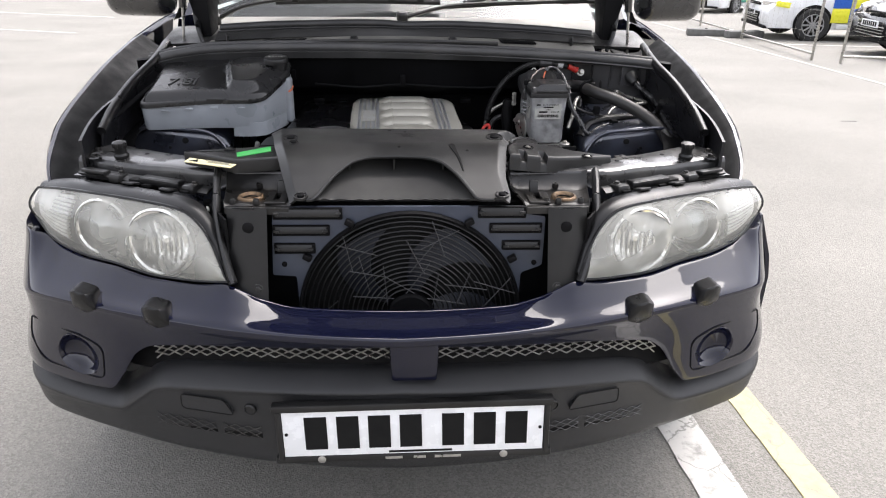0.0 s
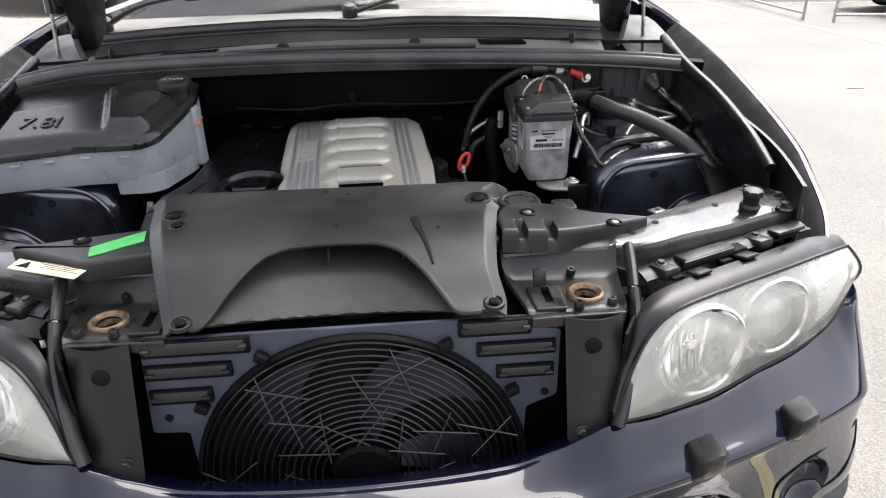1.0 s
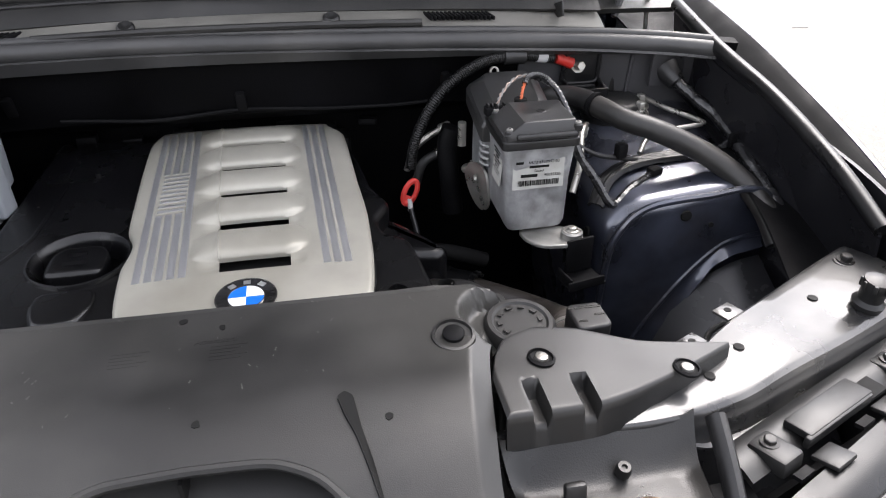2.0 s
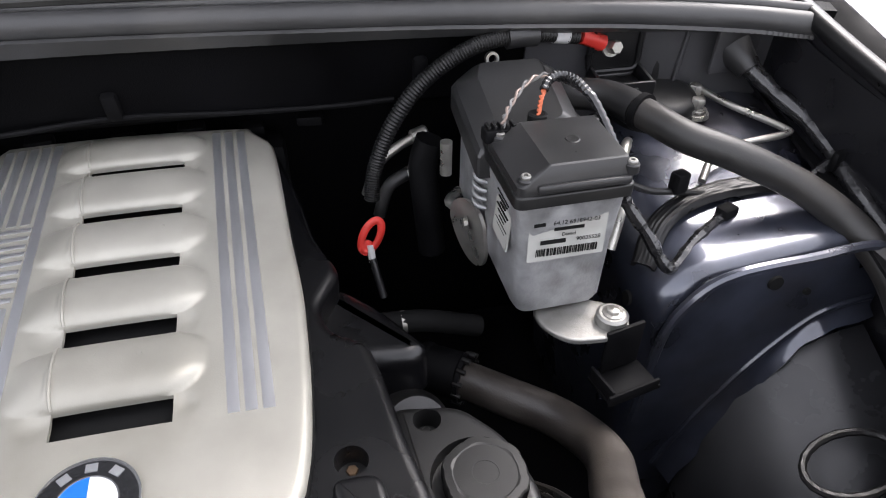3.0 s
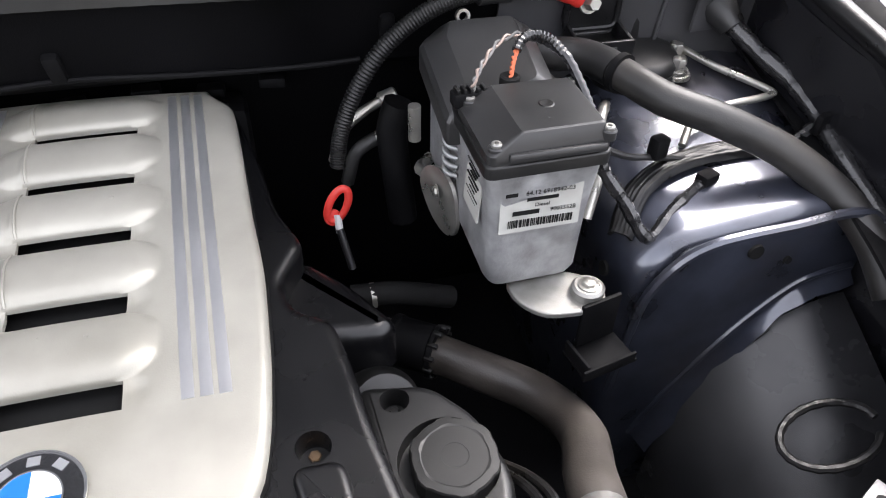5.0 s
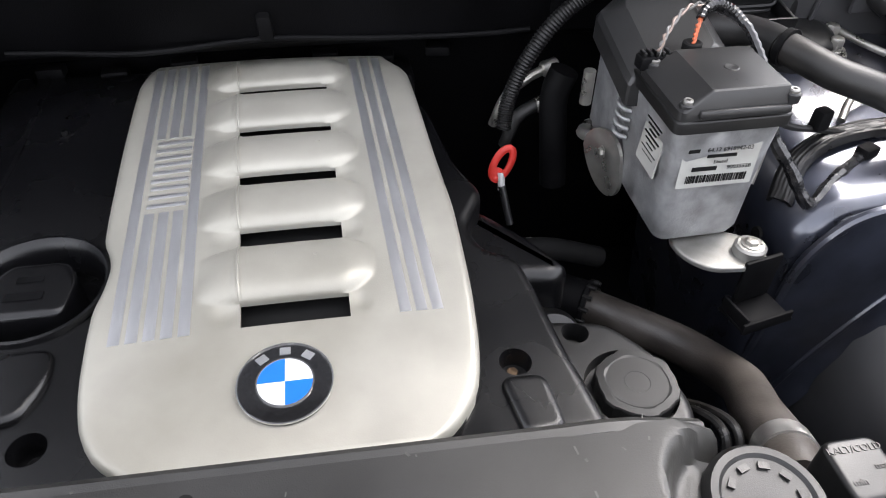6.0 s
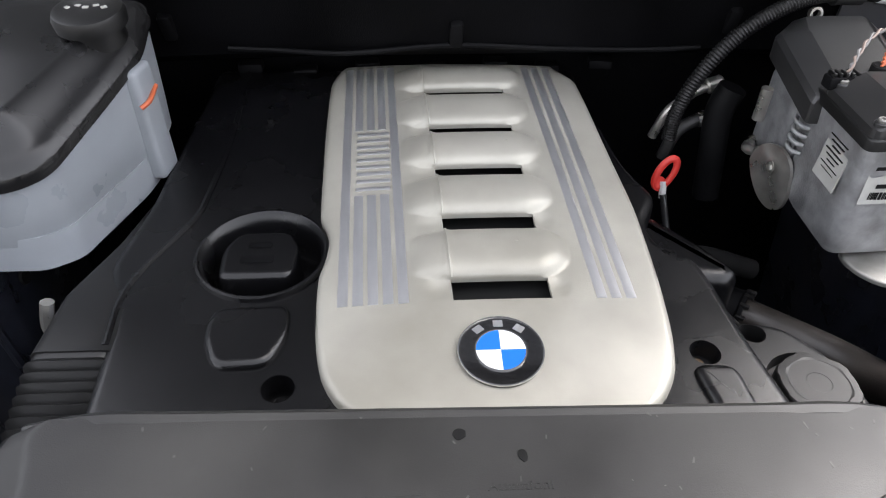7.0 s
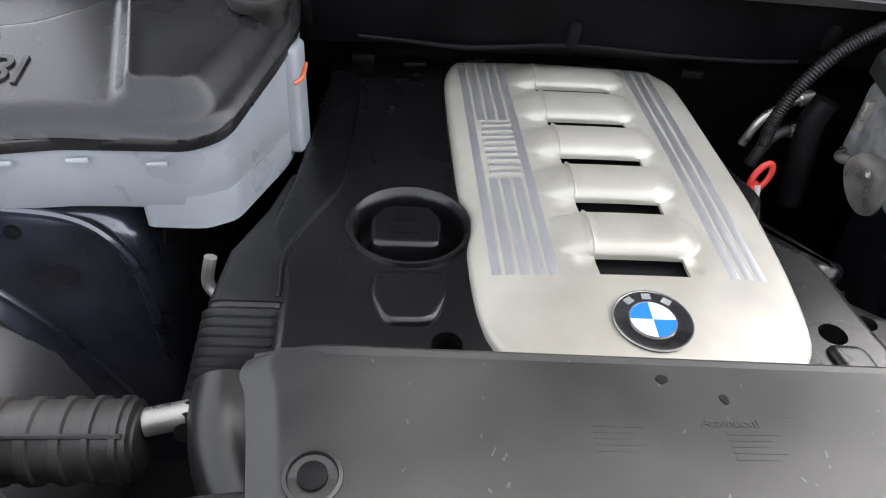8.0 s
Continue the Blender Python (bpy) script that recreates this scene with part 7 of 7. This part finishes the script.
for line_, mats in ((lead_a, (COPPER, DULL_WIRE)), (lead_b, (ORANGE, ORANGE))):
    n_ = 70
    mid = spline(line_, n_ + 1)
    for phase, m_ in zip((0.0, math.pi), mats):
        upto = 34 if line_ is lead_a else 22
        pts = [mid[k] + Vector((0.0013 * math.cos(0.8 * k + phase), 0.0009 * math.sin(0.8 * k + phase), 0.0013 * math.sin(0.8 * k + phase))) for k in range(upto)]
        part("heater_wire", tube(bmesh.new(), pts, 0.0013, seg=6, curve=False), m_, heater)
    part("wire_wrap", tube(bmesh.new(), [mid[k] for k in range(upto - 2, n_ + 1, 3)], 0.0042, 60, 8, rib=lambda s_: 1 + 0.10 * math.sin(s_ * 90)), LOOM_TAPE, heater)
part("wire_socket", lathe(bmesh.new(), [(0.0085, -0.006), (0.0085, 0.003), (0.0065, 0.004), (0.001, 0.002)], (0.357, 0.746, 1.021), (0, 0, 1), 16), INK, heater)
plug_ = part("wire_plug_block", box(bmesh.new(), (0.322, 0.741, 1.012), (0.030, 0.014, 0.012), (0, 0, 5), 0.002), DEEP, heater)
for k in range(5):
    part("plug_rib", box(bmesh.new(), (0.311 + 0.0055 * k, 0.7405, 1.0195), (0.0028, 0.010, 0.004), (0, 0, 5), 0.0006), PLASTIC, plug_)
# crinkled sealing strip that crosses the tower
SEAM = [(0.455, 0.688, 0.884), (0.478, 0.714, 0.909), (0.515, 0.733, 0.9195), (0.560, 0.741, 0.924), (0.605, 0.738, 0.927), (0.650, 0.728, 0.930)]
seam_c = spline(SEAM, 81)


def seam_at(u, v):
    k = int(round(u * 80))
    d = (seam_c[min(80, k + 1)] - seam_c[max(0, k - 1)]).normalized()
    side_ = d.cross(Vector((-0.3 * (1 - u), -0.2, 1)).normalized()).normalized()
    return seam_c[k] + side_ * 0.0120 * (2 * v - 1) + Vector((-0.3 * (1 - u) ** 3, 0, 1)) * (0.0032 + 0.0002 * math.cos(v * 6 * 2 * math.pi) + 0.0007 * noise.noise(Vector((u * 14, v * 5, 2.0))) + 0.0004 * noise.noise(Vector((u * 60, v * 18, 5.0))) - 0.006 * (2 * v - 1) ** 4)


part("sealing_strip", sheet(seam_at, 80, 48, 0.004), BAND, car, "black crinkled sealing strip across the tower")
# pipes left of the heater
for pts, r, m_ in (([(0.222, 0.90, 0.86), (0.235, 0.90, 0.895), (0.262, 0.905, 0.915), (0.29, 0.91, 0.925)], 0.0055, ZINC), ([(0.234, 0.885, 0.84), (0.245, 0.885, 0.875), (0.265, 0.888, 0.888), (0.285, 0.889, 0.892)], 0.0075, RUBBER), ([(0.29, 0.87, 0.94), (0.282, 0.87, 0.91), (0.285, 0.865, 0.86), (0.29, 0.86, 0.80)], 0.016, DEEP), ([(0.302, 0.80, 0.90), (0.30, 0.82, 0.893), (0.315, 0.84, 0.89)], 0.006, ZINC)):
    part("bay_pipe", tube(bmesh.new(), pts, r, 24, 10), m_, car)
part("pipe_union", lathe(bmesh.new(), [(0.007, -0.010), (0.009, -0.008), (0.009, 0.008), (0.007, 0.010)], (0.286, 0.909, 0.924), (1, 0.15, 0.25), 14), ZINC, car)
part("pipe_union", lathe(bmesh.new(), [(0.009, -0.004), (0.0095, 0.004)], (0.272, 0.888, 0.890), (1, 0, 0.2), 14), ZINC, car)
part("heater_valve", tube(bmesh.new(), [(0.29, 0.80, 0.94), (0.29, 0.80, 0.975)], 0.006, curve=False), ZINC, heater)
part("low_hose", tube(bmesh.new(), [(0.215, 0.76, 0.79), (0.26, 0.755, 0.79), (0.32, 0.76, 0.765)], 0.012, 20, 12), INK, car)
part("low_hose_clip", tube(bmesh.new(), [(0.234, 0.757, 0.79), (0.239, 0.757, 0.79)], 0.0132, curve=False, seg=16), ZINC, car)
# coiled lead lying on the dark liner
loop = [(0.60 + 0.042 * math.cos(radians(a)), 0.515 + 0.030 * math.sin(radians(a)), 0.768 + 0.012 * math.cos(radians(a))) for a in range(0, 331, 15)]
part("loose_lead", tube(bmesh.new(), loop, 0.0039, 160, 8, rib=lambda s: 1 + 0.07 * math.sin(s * 110)), RUBBER, car, "taped black lead in a loop")

# ---- washer tank and left side ----
def lid_z(x, y):
    return 0.25 * (y - 0.645)


TANK_PLAN = [(-0.66, 0.612), (-0.50, 0.640), (-0.392, 0.643), (-0.364, 0.660), (-0.333, 0.755), (-0.322, 0.80), (-0.327, 0.865), (-0.42, 0.88), (-0.66, 0.88)]
rings = []
for z, k, s in ((0.912, 0.955, 0.0), (0.917, 0.980, 0.0), (0.95, 0.99, 0.3), (0.985, 1.0, 1.0)):
    rings.append([(-0.49 + (p[0] + 0.49) * k, 0.73 + (p[1] - 0.73) * k, z + s * lid_z(*p)) for p in rounded(TANK_PLAN, 0.016, 5)])
tank = part("washer_tank", loft(bmesh.new(), rings), TANK, car, "milky white washer fluid tank with black lid")
bm = slab(bmesh.new(), rounded([(-0.447, 0.6445), (-0.391, 0.6445), (-0.365, 0.661), (-0.3345, 0.755), (-0.329, 0.79), (-0.447, 0.79)], 0.010), 0.890, 0.925, 0.0)
part("tank_sump", bm, TANK, tank)
bm = box(bmesh.new(), (-0.329, 0.790, 0.955), (0.026, 0.034, 0.118), (0, 0, -8), 0.006, 3)
part("tank_side_tube", bm, TANK, tank)
part("tank_clip", tube(bmesh.new(), [(-0.322, 0.771, 0.979), (-0.315, 0.778, 0.983), (-0.314, 0.800, 0.988)], 0.0024, 12, 6), ORANGE, tank)
bm = slab(bmesh.new(), rounded([(x * 1.010 + 0.006, 0.73 + (y - 0.73) * 1.03) for x, y in TANK_PLAN], 0.018, 5), 0.976, 0.988, 0.003, lid_z)
tank_lid = part("tank_lid", bm, TANK_LID, tank, "satin black tank lid")
LID_PLAN = rounded([(-0.655, 0.616), (-0.50, 0.637), (-0.392, 0.639), (-0.362, 0.657), (-0.330, 0.755), (-0.318, 0.80), (-0.325, 0.862), (-0.42, 0.872), (-0.465, 0.868), (-0.505, 0.815), (-0.56, 0.775), (-0.655, 0.755)], 0.018, 6)


def edge_gap(p):
    """How far inside the lid's edge a point lies; none outside."""
    best, inside = 1.0, False
    for a_, b_ in zip(LID_PLAN, LID_PLAN[1:] + LID_PLAN[:1]):
        d = b_ - a_
        t = max(0.0, min(1.0, (p - a_).dot(d) / max(d.length_squared, 1e-12)))
        best = min(best, (p - a_ - d * t).length)
        if (a_.y > p.y) != (b_.y > p.y) and p.x < a_.x + (p.y - a_.y) / (b_.y - a_.y) * d.x:
            inside = not inside
    return best if inside else 0.0


def lid_rise(p):
    g = edge_gap(p)
    q = p.x + 0.25 * (p.y - 0.64)
    step = max(0.0, min(1.0, (q + 0.452) / 0.024))
    step = step * step * (3 - 2 * step)
    low = 0.019 * (1 - max(0.0, 1 - g / 0.022) ** 2)
    k = max(0.0, min(1.0, (g - 0.008) / 0.028))
    high = 0.010 * (1 - max(0.0, 1 - g / 0.010) ** 2) + 0.026 * k * k * (3 - 2 * k)
    ridge = 0.005 * math.exp(-((q + 0.435) / 0.007) ** 2) * k
    return 0.987 + lid_z(p.x, p.y) * (1 - 0.30 * step * k) + low * (1 - step) + high * step + ridge


NX, NY = 180, 90
bm = bmesh.new()
top_v = [[bm.verts.new((x, y, lid_rise(Vector((x, y))))) for y in (lerp(0.600, 0.885, j / NY) for j in range(NY + 1))] for x in (lerp(-0.665, -0.305, i / NX) for i in range(NX + 1))]
low_v = [[bm.verts.new((v.co.x, v.co.y, 0.9815 + lid_z(v.co.x, v.co.y))) for v in row] for row in top_v]
for grid in (top_v, low_v):
    for i in range(NX):
        for j in range(NY):
            bm.faces.new((grid[i][j], grid[i + 1][j], grid[i + 1][j + 1], grid[i][j + 1]))
rim_a = top_v[0] + [r[-1] for r in top_v[1:]] + top_v[-1][-2::-1] + [r[0] for r in top_v[-2:0:-1]]
rim_b = low_v[0] + [r[-1] for r in low_v[1:]] + low_v[-1][-2::-1] + [r[0] for r in low_v[-2:0:-1]]
for k in range(len(rim_a)):
    bm.faces.new((rim_a[k], rim_a[k - 1], rim_b[k - 1], rim_b[k]))
lid_top = part("lid_top", bm, TANK_LID, tank_lid)
cut(lid_top, [slab(bmesh.new(), LID_PLAN, 0.90, 1.20)], "INTERSECT")
letters("7.8l", 0.052, pose(-0.572, 0.69, 1.0068 + lid_z(0, 0.69), 14, 0, 0), RUBBER, tank_lid, "volume_letters", depth=0.0015)
for x, y in ((-0.60, 0.622), (-0.545, 0.632), (-0.485, 0.639), (-0.418, 0.638)):
    part("lid_tab", box(bmesh.new(), (x, y - 0.004, 0.967 + lid_z(x, y)), (0.018, 0.005, 0.005), (0, 0, 8), 0.0015), TANK, tank)
capw = part("washer_cap", lathe(bmesh.new(), [(0.026, -0.03), (0.026, 0.0), (0.031, 0.001), (0.032, 0.010), (0.030, 0.015), (0.026, 0.0165), (0.001, 0.0165)], (-0.353, 0.797, 1.050), (0, -0.12, 1), 36), PLASTIC, tank_lid, "round black washer cap with a white symbol")
for k in range(5):
    part("cap_symbol", box(bmesh.new(), (-0.353 + 0.008 * (k - 2), 0.794 + 0.004 * (k % 2), 1.0668), (0.005, 0.0035, 0.0008), (7, 0, 20 * (k - 2))), PAPER, capw)
part("tank_stay", tube(bmesh.new(), [(-0.375, 0.60, 0.845), (-0.385, 0.605, 0.86), (-0.38, 0.61, 0.885)], 0.006, 12, 8), ZINC, tank)
part("pump_plug", box(bmesh.new(), (-0.36, 0.60, 0.865), (0.018, 0.02, 0.025), (0, 15, 0), 0.004), TANK, tank)
part("pump_plug", lathe(bmesh.new(), [(0.006, 0), (0.006, 0.012)], (-0.368, 0.59, 0.848), (0, -1, 0.3), 12), BLUE_ENAMEL, tank)

# air duct, ribbed hose and elbow
rings = []
for k in range(25):
    y = 0.545 - 0.0042 * k
    g = 0.0 if k < 2 else (0.0030, -0.0030)[k % 2]
    z = 0.893 - 0.00125 * k
    rings.append([(p[0], y, p[1]) for p in rounded([(-0.372 - g, 0.845 - g), (-0.298 + g, 0.845 - g), (-0.300 + g, z + g), (-0.366 - g, z + g)], 0.012, 3)])
ductl = part("air_duct", loft(bmesh.new(), rings), PLASTIC, car, "black intake duct with a ribbed bellows")
rings = []
for y, x0, x1, z in ((0.75, -0.335, -0.30, 0.886), (0.68, -0.345, -0.29, 0.892), (0.61, -0.366, -0.295, 0.896), (0.545, -0.370, -0.298, 0.895)):
    rings.append([(p[0], y, p[1]) for p in rounded([(x0, 0.84), (x1, 0.84), (x1, z), (x0 + 0.004, z)], 0.010, 3)])
part("duct_upper", loft(bmesh.new(), rings), PLASTIC, ductl)
bm = tube(bmesh.new(), [(-0.336, 0.475, 0.868), (-0.333, 0.448, 0.864), (-0.325, 0.42, 0.856), (-0.305, 0.38, 0.845)], 0.027, 30, 24)
part("intake_elbow", bm, PLASTIC, ductl)
ribbed = part("ribbed_hose", tube(bmesh.new(), [(-0.66, 0.43, 0.842), (-0.55, 0.437, 0.845), (-0.46, 0.441, 0.846), (-0.395, 0.444, 0.846)], 0.030, 160, 18, rib=lambda s: (1.0 if math.sin(s * 62) < 0.45 else 1.09) * (0.8 if s > 0.985 else 1.0)), HOSE, car, "ribbed black rubber hose")
part("hose_seam", tube(bmesh.new(), [(-0.66, 0.413, 0.870), (-0.55, 0.420, 0.873), (-0.46, 0.424, 0.874), (-0.40, 0.427, 0.872)], 0.002, 20, 6), HOSE, ribbed)
part("hose_stub", tube(bmesh.new(), [(-0.395, 0.452, 0.855), (-0.362, 0.460, 0.857)], 0.011, curve=False), DULL_ZINC, ribbed)
part("left_stay", tube(bmesh.new(), [(-0.70, 0.56, 0.96), (-0.66, 0.70, 1.0), (-0.62, 0.86, 1.03)], 0.006, 20, 8), DEEP, car)


# ---- the car park behind: parked cars and site fence ----
def wheel_set(root, x, y, z, r, face):
    """One wheel under a car: tyre and a ten-spoke rim."""
    t = part("wheel", lathe(bmesh.new(), [(r * 0.66, -0.09), (r * 0.9, -0.10), (r, -0.07), (r, 0.07), (r * 0.9, 0.10), (r * 0.66, 0.09)], (x, y, z), (0, face, 0), 36, False), TYRE, root)
    rim = part("rim", lathe(bmesh.new(), [(r * 0.68, 0.085), (r * 0.64, 0.092), (r * 0.60, 0.05), (r * 0.1, 0.05), (0.001, 0.05)], (x, y, z), (0, face, 0), 36, False), INK, t)
    bm = lathe(bmesh.new(), [(r * 0.68, 0.084), (r * 0.64, 0.096), (r * 0.60, 0.084)], (x, y, z), (0, face, 0), 36, False)
    for k in range(10):
        a = math.pi * k / 5
        box(bm, (x + r * 0.36 * math.cos(a), y + face * 0.075, z + r * 0.36 * math.sin(a)), (r * 0.52, 0.02, 0.03), (0, -math.degrees(a), 0), 0.004)
    lathe(bm, [(r * 0.14, 0.06), (r * 0.14, 0.09), (0.001, 0.095)], (x, y, z), (0, face, 0), 20)
    part("spokes", bm, CAST, rim)


def parked_car(m, label, body, length=4.36, width=1.80, height=1.48, squares=None, dark_front=True):
    """A hatchback along x with its nose at -x, wheels on z = 0 of its own frame."""
    root = thing("parked_car", (0, 0, 0), label, "car", group="parked cars")
    half, L = width / 2, length
    side = [(-0.50, 0.24), (-0.515, 0.40), (-0.51, 0.58), (-0.485, 0.72), (-0.40, 0.86), (-0.27, 0.95), (-0.10, 1.02), (0.30, 1.0), (0.46, 0.96), (0.50, 0.86), (0.505, 0.45), (0.49, 0.24)]
    rings = []
    for w, k in ((-1.0, 0.0), (-0.97, 0.6), (-0.88, 0.92), (0, 1.0), (0.88, 0.92), (0.97, 0.6), (1.0, 0.0)):
        rings.append([(x * L * (0.97 + 0.03 * k) * (1 - 0.02 * (1 - k)), w * half * (1 - 0.05 * max(0, abs(x) - 0.38) / 0.12), 0.24 + (z - 0.24) * (0.82 + 0.18 * k)) for x, z in side])
    part("body", loft(bmesh.new(), rings), body, root)
    top = [(-0.13, 1.0), (0.03, height - 0.05), (0.2, height), (0.38, height - 0.04), (0.47, 1.0)]
    rings = [[(x * L, w * half * (0.92 if z < 1.1 else 0.74), z) for x, z in top] for w in (-1, -0.4, 0.4, 1)]
    part("cabin_glass", loft(bmesh.new(), rings), BLACK_PAINT, root)
    part("roof", sheet(lambda u, v: (lerp(0.03, 0.38, u) * L, lerp(-0.72, 0.72, v) * half, height - 0.03 + 0.04 * math.sin(math.pi * u)), 8, 6, 0.02), body, root)
    for sx in (-1, 1):
        for xw in (-0.31, 0.305):
            wheel_set(root, xw * L, sx * (half - 0.055), 0.315, 0.315, sx)
            arch = lathe(bmesh.new(), [(0.36, 0.0), (0.36, 0.012), (0.345, 0.012), (0.001, 0.008)], (xw * L, sx * (half - 0.02), 0.33), (0, sx, 0), 36)
            part("wheel_arch", arch, INK, root)
        if squares:
            for k in range(9):
                for r in range(2):
                    x0 = (-0.20 + 0.075 * k) * L
                    col = squares[(k + r) % 2]
                    if 0.22 * L < x0 + 0.16 < 0.40 * L and r == 0:
                        continue
                    bm = box(bmesh.new(), (x0, sx * (half + 0.002), 0.50 + 0.27 * r), (0.075 * L - 0.004, 0.012, 0.265), (0, 0, 0), 0.002)
                    part("reflective_square", bm, col, root)
            part("bonnet_flash", box(bmesh.new(), (-0.41 * L, sx * (half - 0.035), 0.66), (0.14 * L, 0.02, 0.10), (0, 8, -sx * 4), 0.002), squares[0], root)
            part("sill_band", box(bmesh.new(), (0, sx * (half - 0.02), 0.30), (0.42 * L, 0.05, 0.10), (0, 0, 0), 0.02), body, root)
        part("headlight", box(bmesh.new(), (-0.475 * L, sx * half * 0.66, 0.72), (0.20, 0.42, 0.13), (0, -28, -sx * 22), 0.04, 3), CHROME, root)
        part("fog_lamp", lathe(bmesh.new(), [(0.06, 0), (0.055, 0.02), (0.001, 0.02)], (-0.503 * L, sx * half * 0.66, 0.42), (-1, sx * 0.3, 0), 20), INK, root)
        part("door_line", box(bmesh.new(), (-0.085 * L, sx * (half + 0.003), 0.64), (0.008, 0.016, 0.6)), INK, root)
        part("door_line", box(bmesh.new(), (0.16 * L, sx * (half + 0.003), 0.64), (0.008, 0.016, 0.6)), INK, root)
        part("door_handle", box(bmesh.new(), (0.10 * L, sx * (half + 0.012), 0.86), (0.18, 0.025, 0.03), (0, 0, 0), 0.008), body, root)
    grille = part("grille", box(bmesh.new(), (-0.512 * L, 0, 0.40), (0.05, 0.86, 0.22), (0, 0, 0), 0.03, taper=1.0), INK, root)
    for k in range(4):
        part("grille_bar", box(bmesh.new(), (-0.519 * L, 0, 0.33 + 0.045 * k), (0.03, 0.80, 0.012), (0, 0, 0), 0.004), STEEL, grille)
    part("upper_grille", box(bmesh.new(), (-0.508 * L, 0, 0.66), (0.05, 0.62, 0.06), (0, 0, 0), 0.015), INK, root)
    num = part("number_plate", box(bmesh.new(), (-0.523 * L, 0, 0.50), (0.012, 0.52, 0.11), (0, 0, 0), 0.003), PLATE_WHITE, root)
    for k in range(7):
        part("plate_mark", box(bmesh.new(), (-0.523 * L - 0.008, -0.19 + 0.063 * k, 0.50), (0.004, 0.04, 0.07)), INK, num)
    part("lower_lip", box(bmesh.new(), (-0.498 * L, 0, 0.25), (0.12, width * 0.86, 0.06), (0, 0, 0), 0.02), INK, root)
    root.matrix_basis = m
    return root


parked_car(pose(9.32, 13.32, gz(0, 13.3), 0, 0, -9), "white hatchback with blue and yellow reflective squares, parked", WHITE_PAINT, squares=(SQUARE_YELLOW, SQUARE_BLUE))
parked_car(pose(11.2, 24.0, gz(0, 24.0), 0, 0, 40), "white and green estate car parked behind the fence", WHITE_PAINT, length=4.8, width=1.85, height=1.7, squares=(SQUARE_GREEN, SQUARE_YELLOW))
parked_car(pose(9.7, 9.9, gz(0, 9.9), 0, 0, -6), "dark grey car parked beside the marked hatchback", BLACK_PAINT, length=4.5)


def fence_panel(a, b, first=True):
    """A site fence panel of round tube with thin wires, standing between two points."""
    za, zb = gz(0, a[1]), gz(0, b[1])
    root = thing("site_fence", (a[0], a[1], za), "galvanised tube site fence panel", "fence", group="site fence panels")
    A, B = Vector((*a, za + 0.10)), Vector((*b, zb + 0.10))
    for p in (A, B):
        part("post", tube(bmesh.new(), [p + Vector((0, 0, -0.10)), p + Vector((0, 0, 1.9))], 0.021, curve=False), ZINC, root)
    for h in (0.0, 1.85):
        part("rail", tube(bmesh.new(), [A + Vector((0, 0, h)), B + Vector((0, 0, h))], 0.019, curve=False), ZINC, root)
    for k in range(1, 16):
        p = A.lerp(B, k / 16)
        part("wire", tube(bmesh.new(), [p, p + Vector((0, 0, 1.85))], 0.0009, seg=4, curve=False), ZINC, root)
    for h in (0.3, 0.62, 0.94, 1.26, 1.58):
        part("cross_wire", tube(bmesh.new(), [A + Vector((0, 0, h)), B + Vector((0, 0, h))], 0.0011, seg=4, curve=False), ZINC, root)
    return root


def foot_block(at, rz):
    root = thing("rubber_block", (*at, gz(0, at[1])), "weathered grey rubber fence foot", "fence foot", group="fence feet")
    z = gz(0, at[1])
    part("block", box(bmesh.new(), (at[0], at[1], z + 0.07), (0.75, 0.24, 0.14), (0, 0, rz), 0.02), CONCRETE, root)
    part("socket", lathe(bmesh.new(), [(0.03, 0.13), (0.03, 0.15), (0.02, 0.15), (0.02, 0.13)], (at[0], at[1], z), (0, 0, 1), 16, False), INK, root)
    return root


fence_panel((6.13, 9.45), (6.60, 12.9))
fence_panel((6.66, 13.0), (7.15, 16.4))
fence_panel((7.2, 16.5), (7.7, 19.9))
fence_panel((6.36, 9.07), (9.75, 8.2))
foot_block((6.15, 13.6), -12)
foot_block((6.78, 13.2), 5)
twig = thing("twig", (3.94, 4.87, gz(0, 4.87)), "thin dry brown twig on tarmac", "twig")
part("stem", tube(bmesh.new(), [(3.88, 4.88, gz(0, 4.87) + 0.006), (3.94, 4.86, gz(0, 4.87) + 0.009), (4.01, 4.86, gz(0, 4.87) + 0.006)], 0.003, 10, 6), CONCRETE, twig)


# plain far buildings that close the car park all round
for name_, c_, s_ in (("wall_north", (0, 62, 5.0), (150, 1.0, 13.0)), ("wall_south", (0, -55, 4.5), (150, 1.0, 9.0)), ("wall_east", (75, 4, 5.0), (1.0, 120, 13.0)), ("wall_west", (-75, 4, 5.0), (1.0, 120, 13.0))):
    tagged(part(name_, box(bmesh.new(), c_, s_), FARWALL), "plain grey-brown building wall across the car park", "wall", kind="structure")
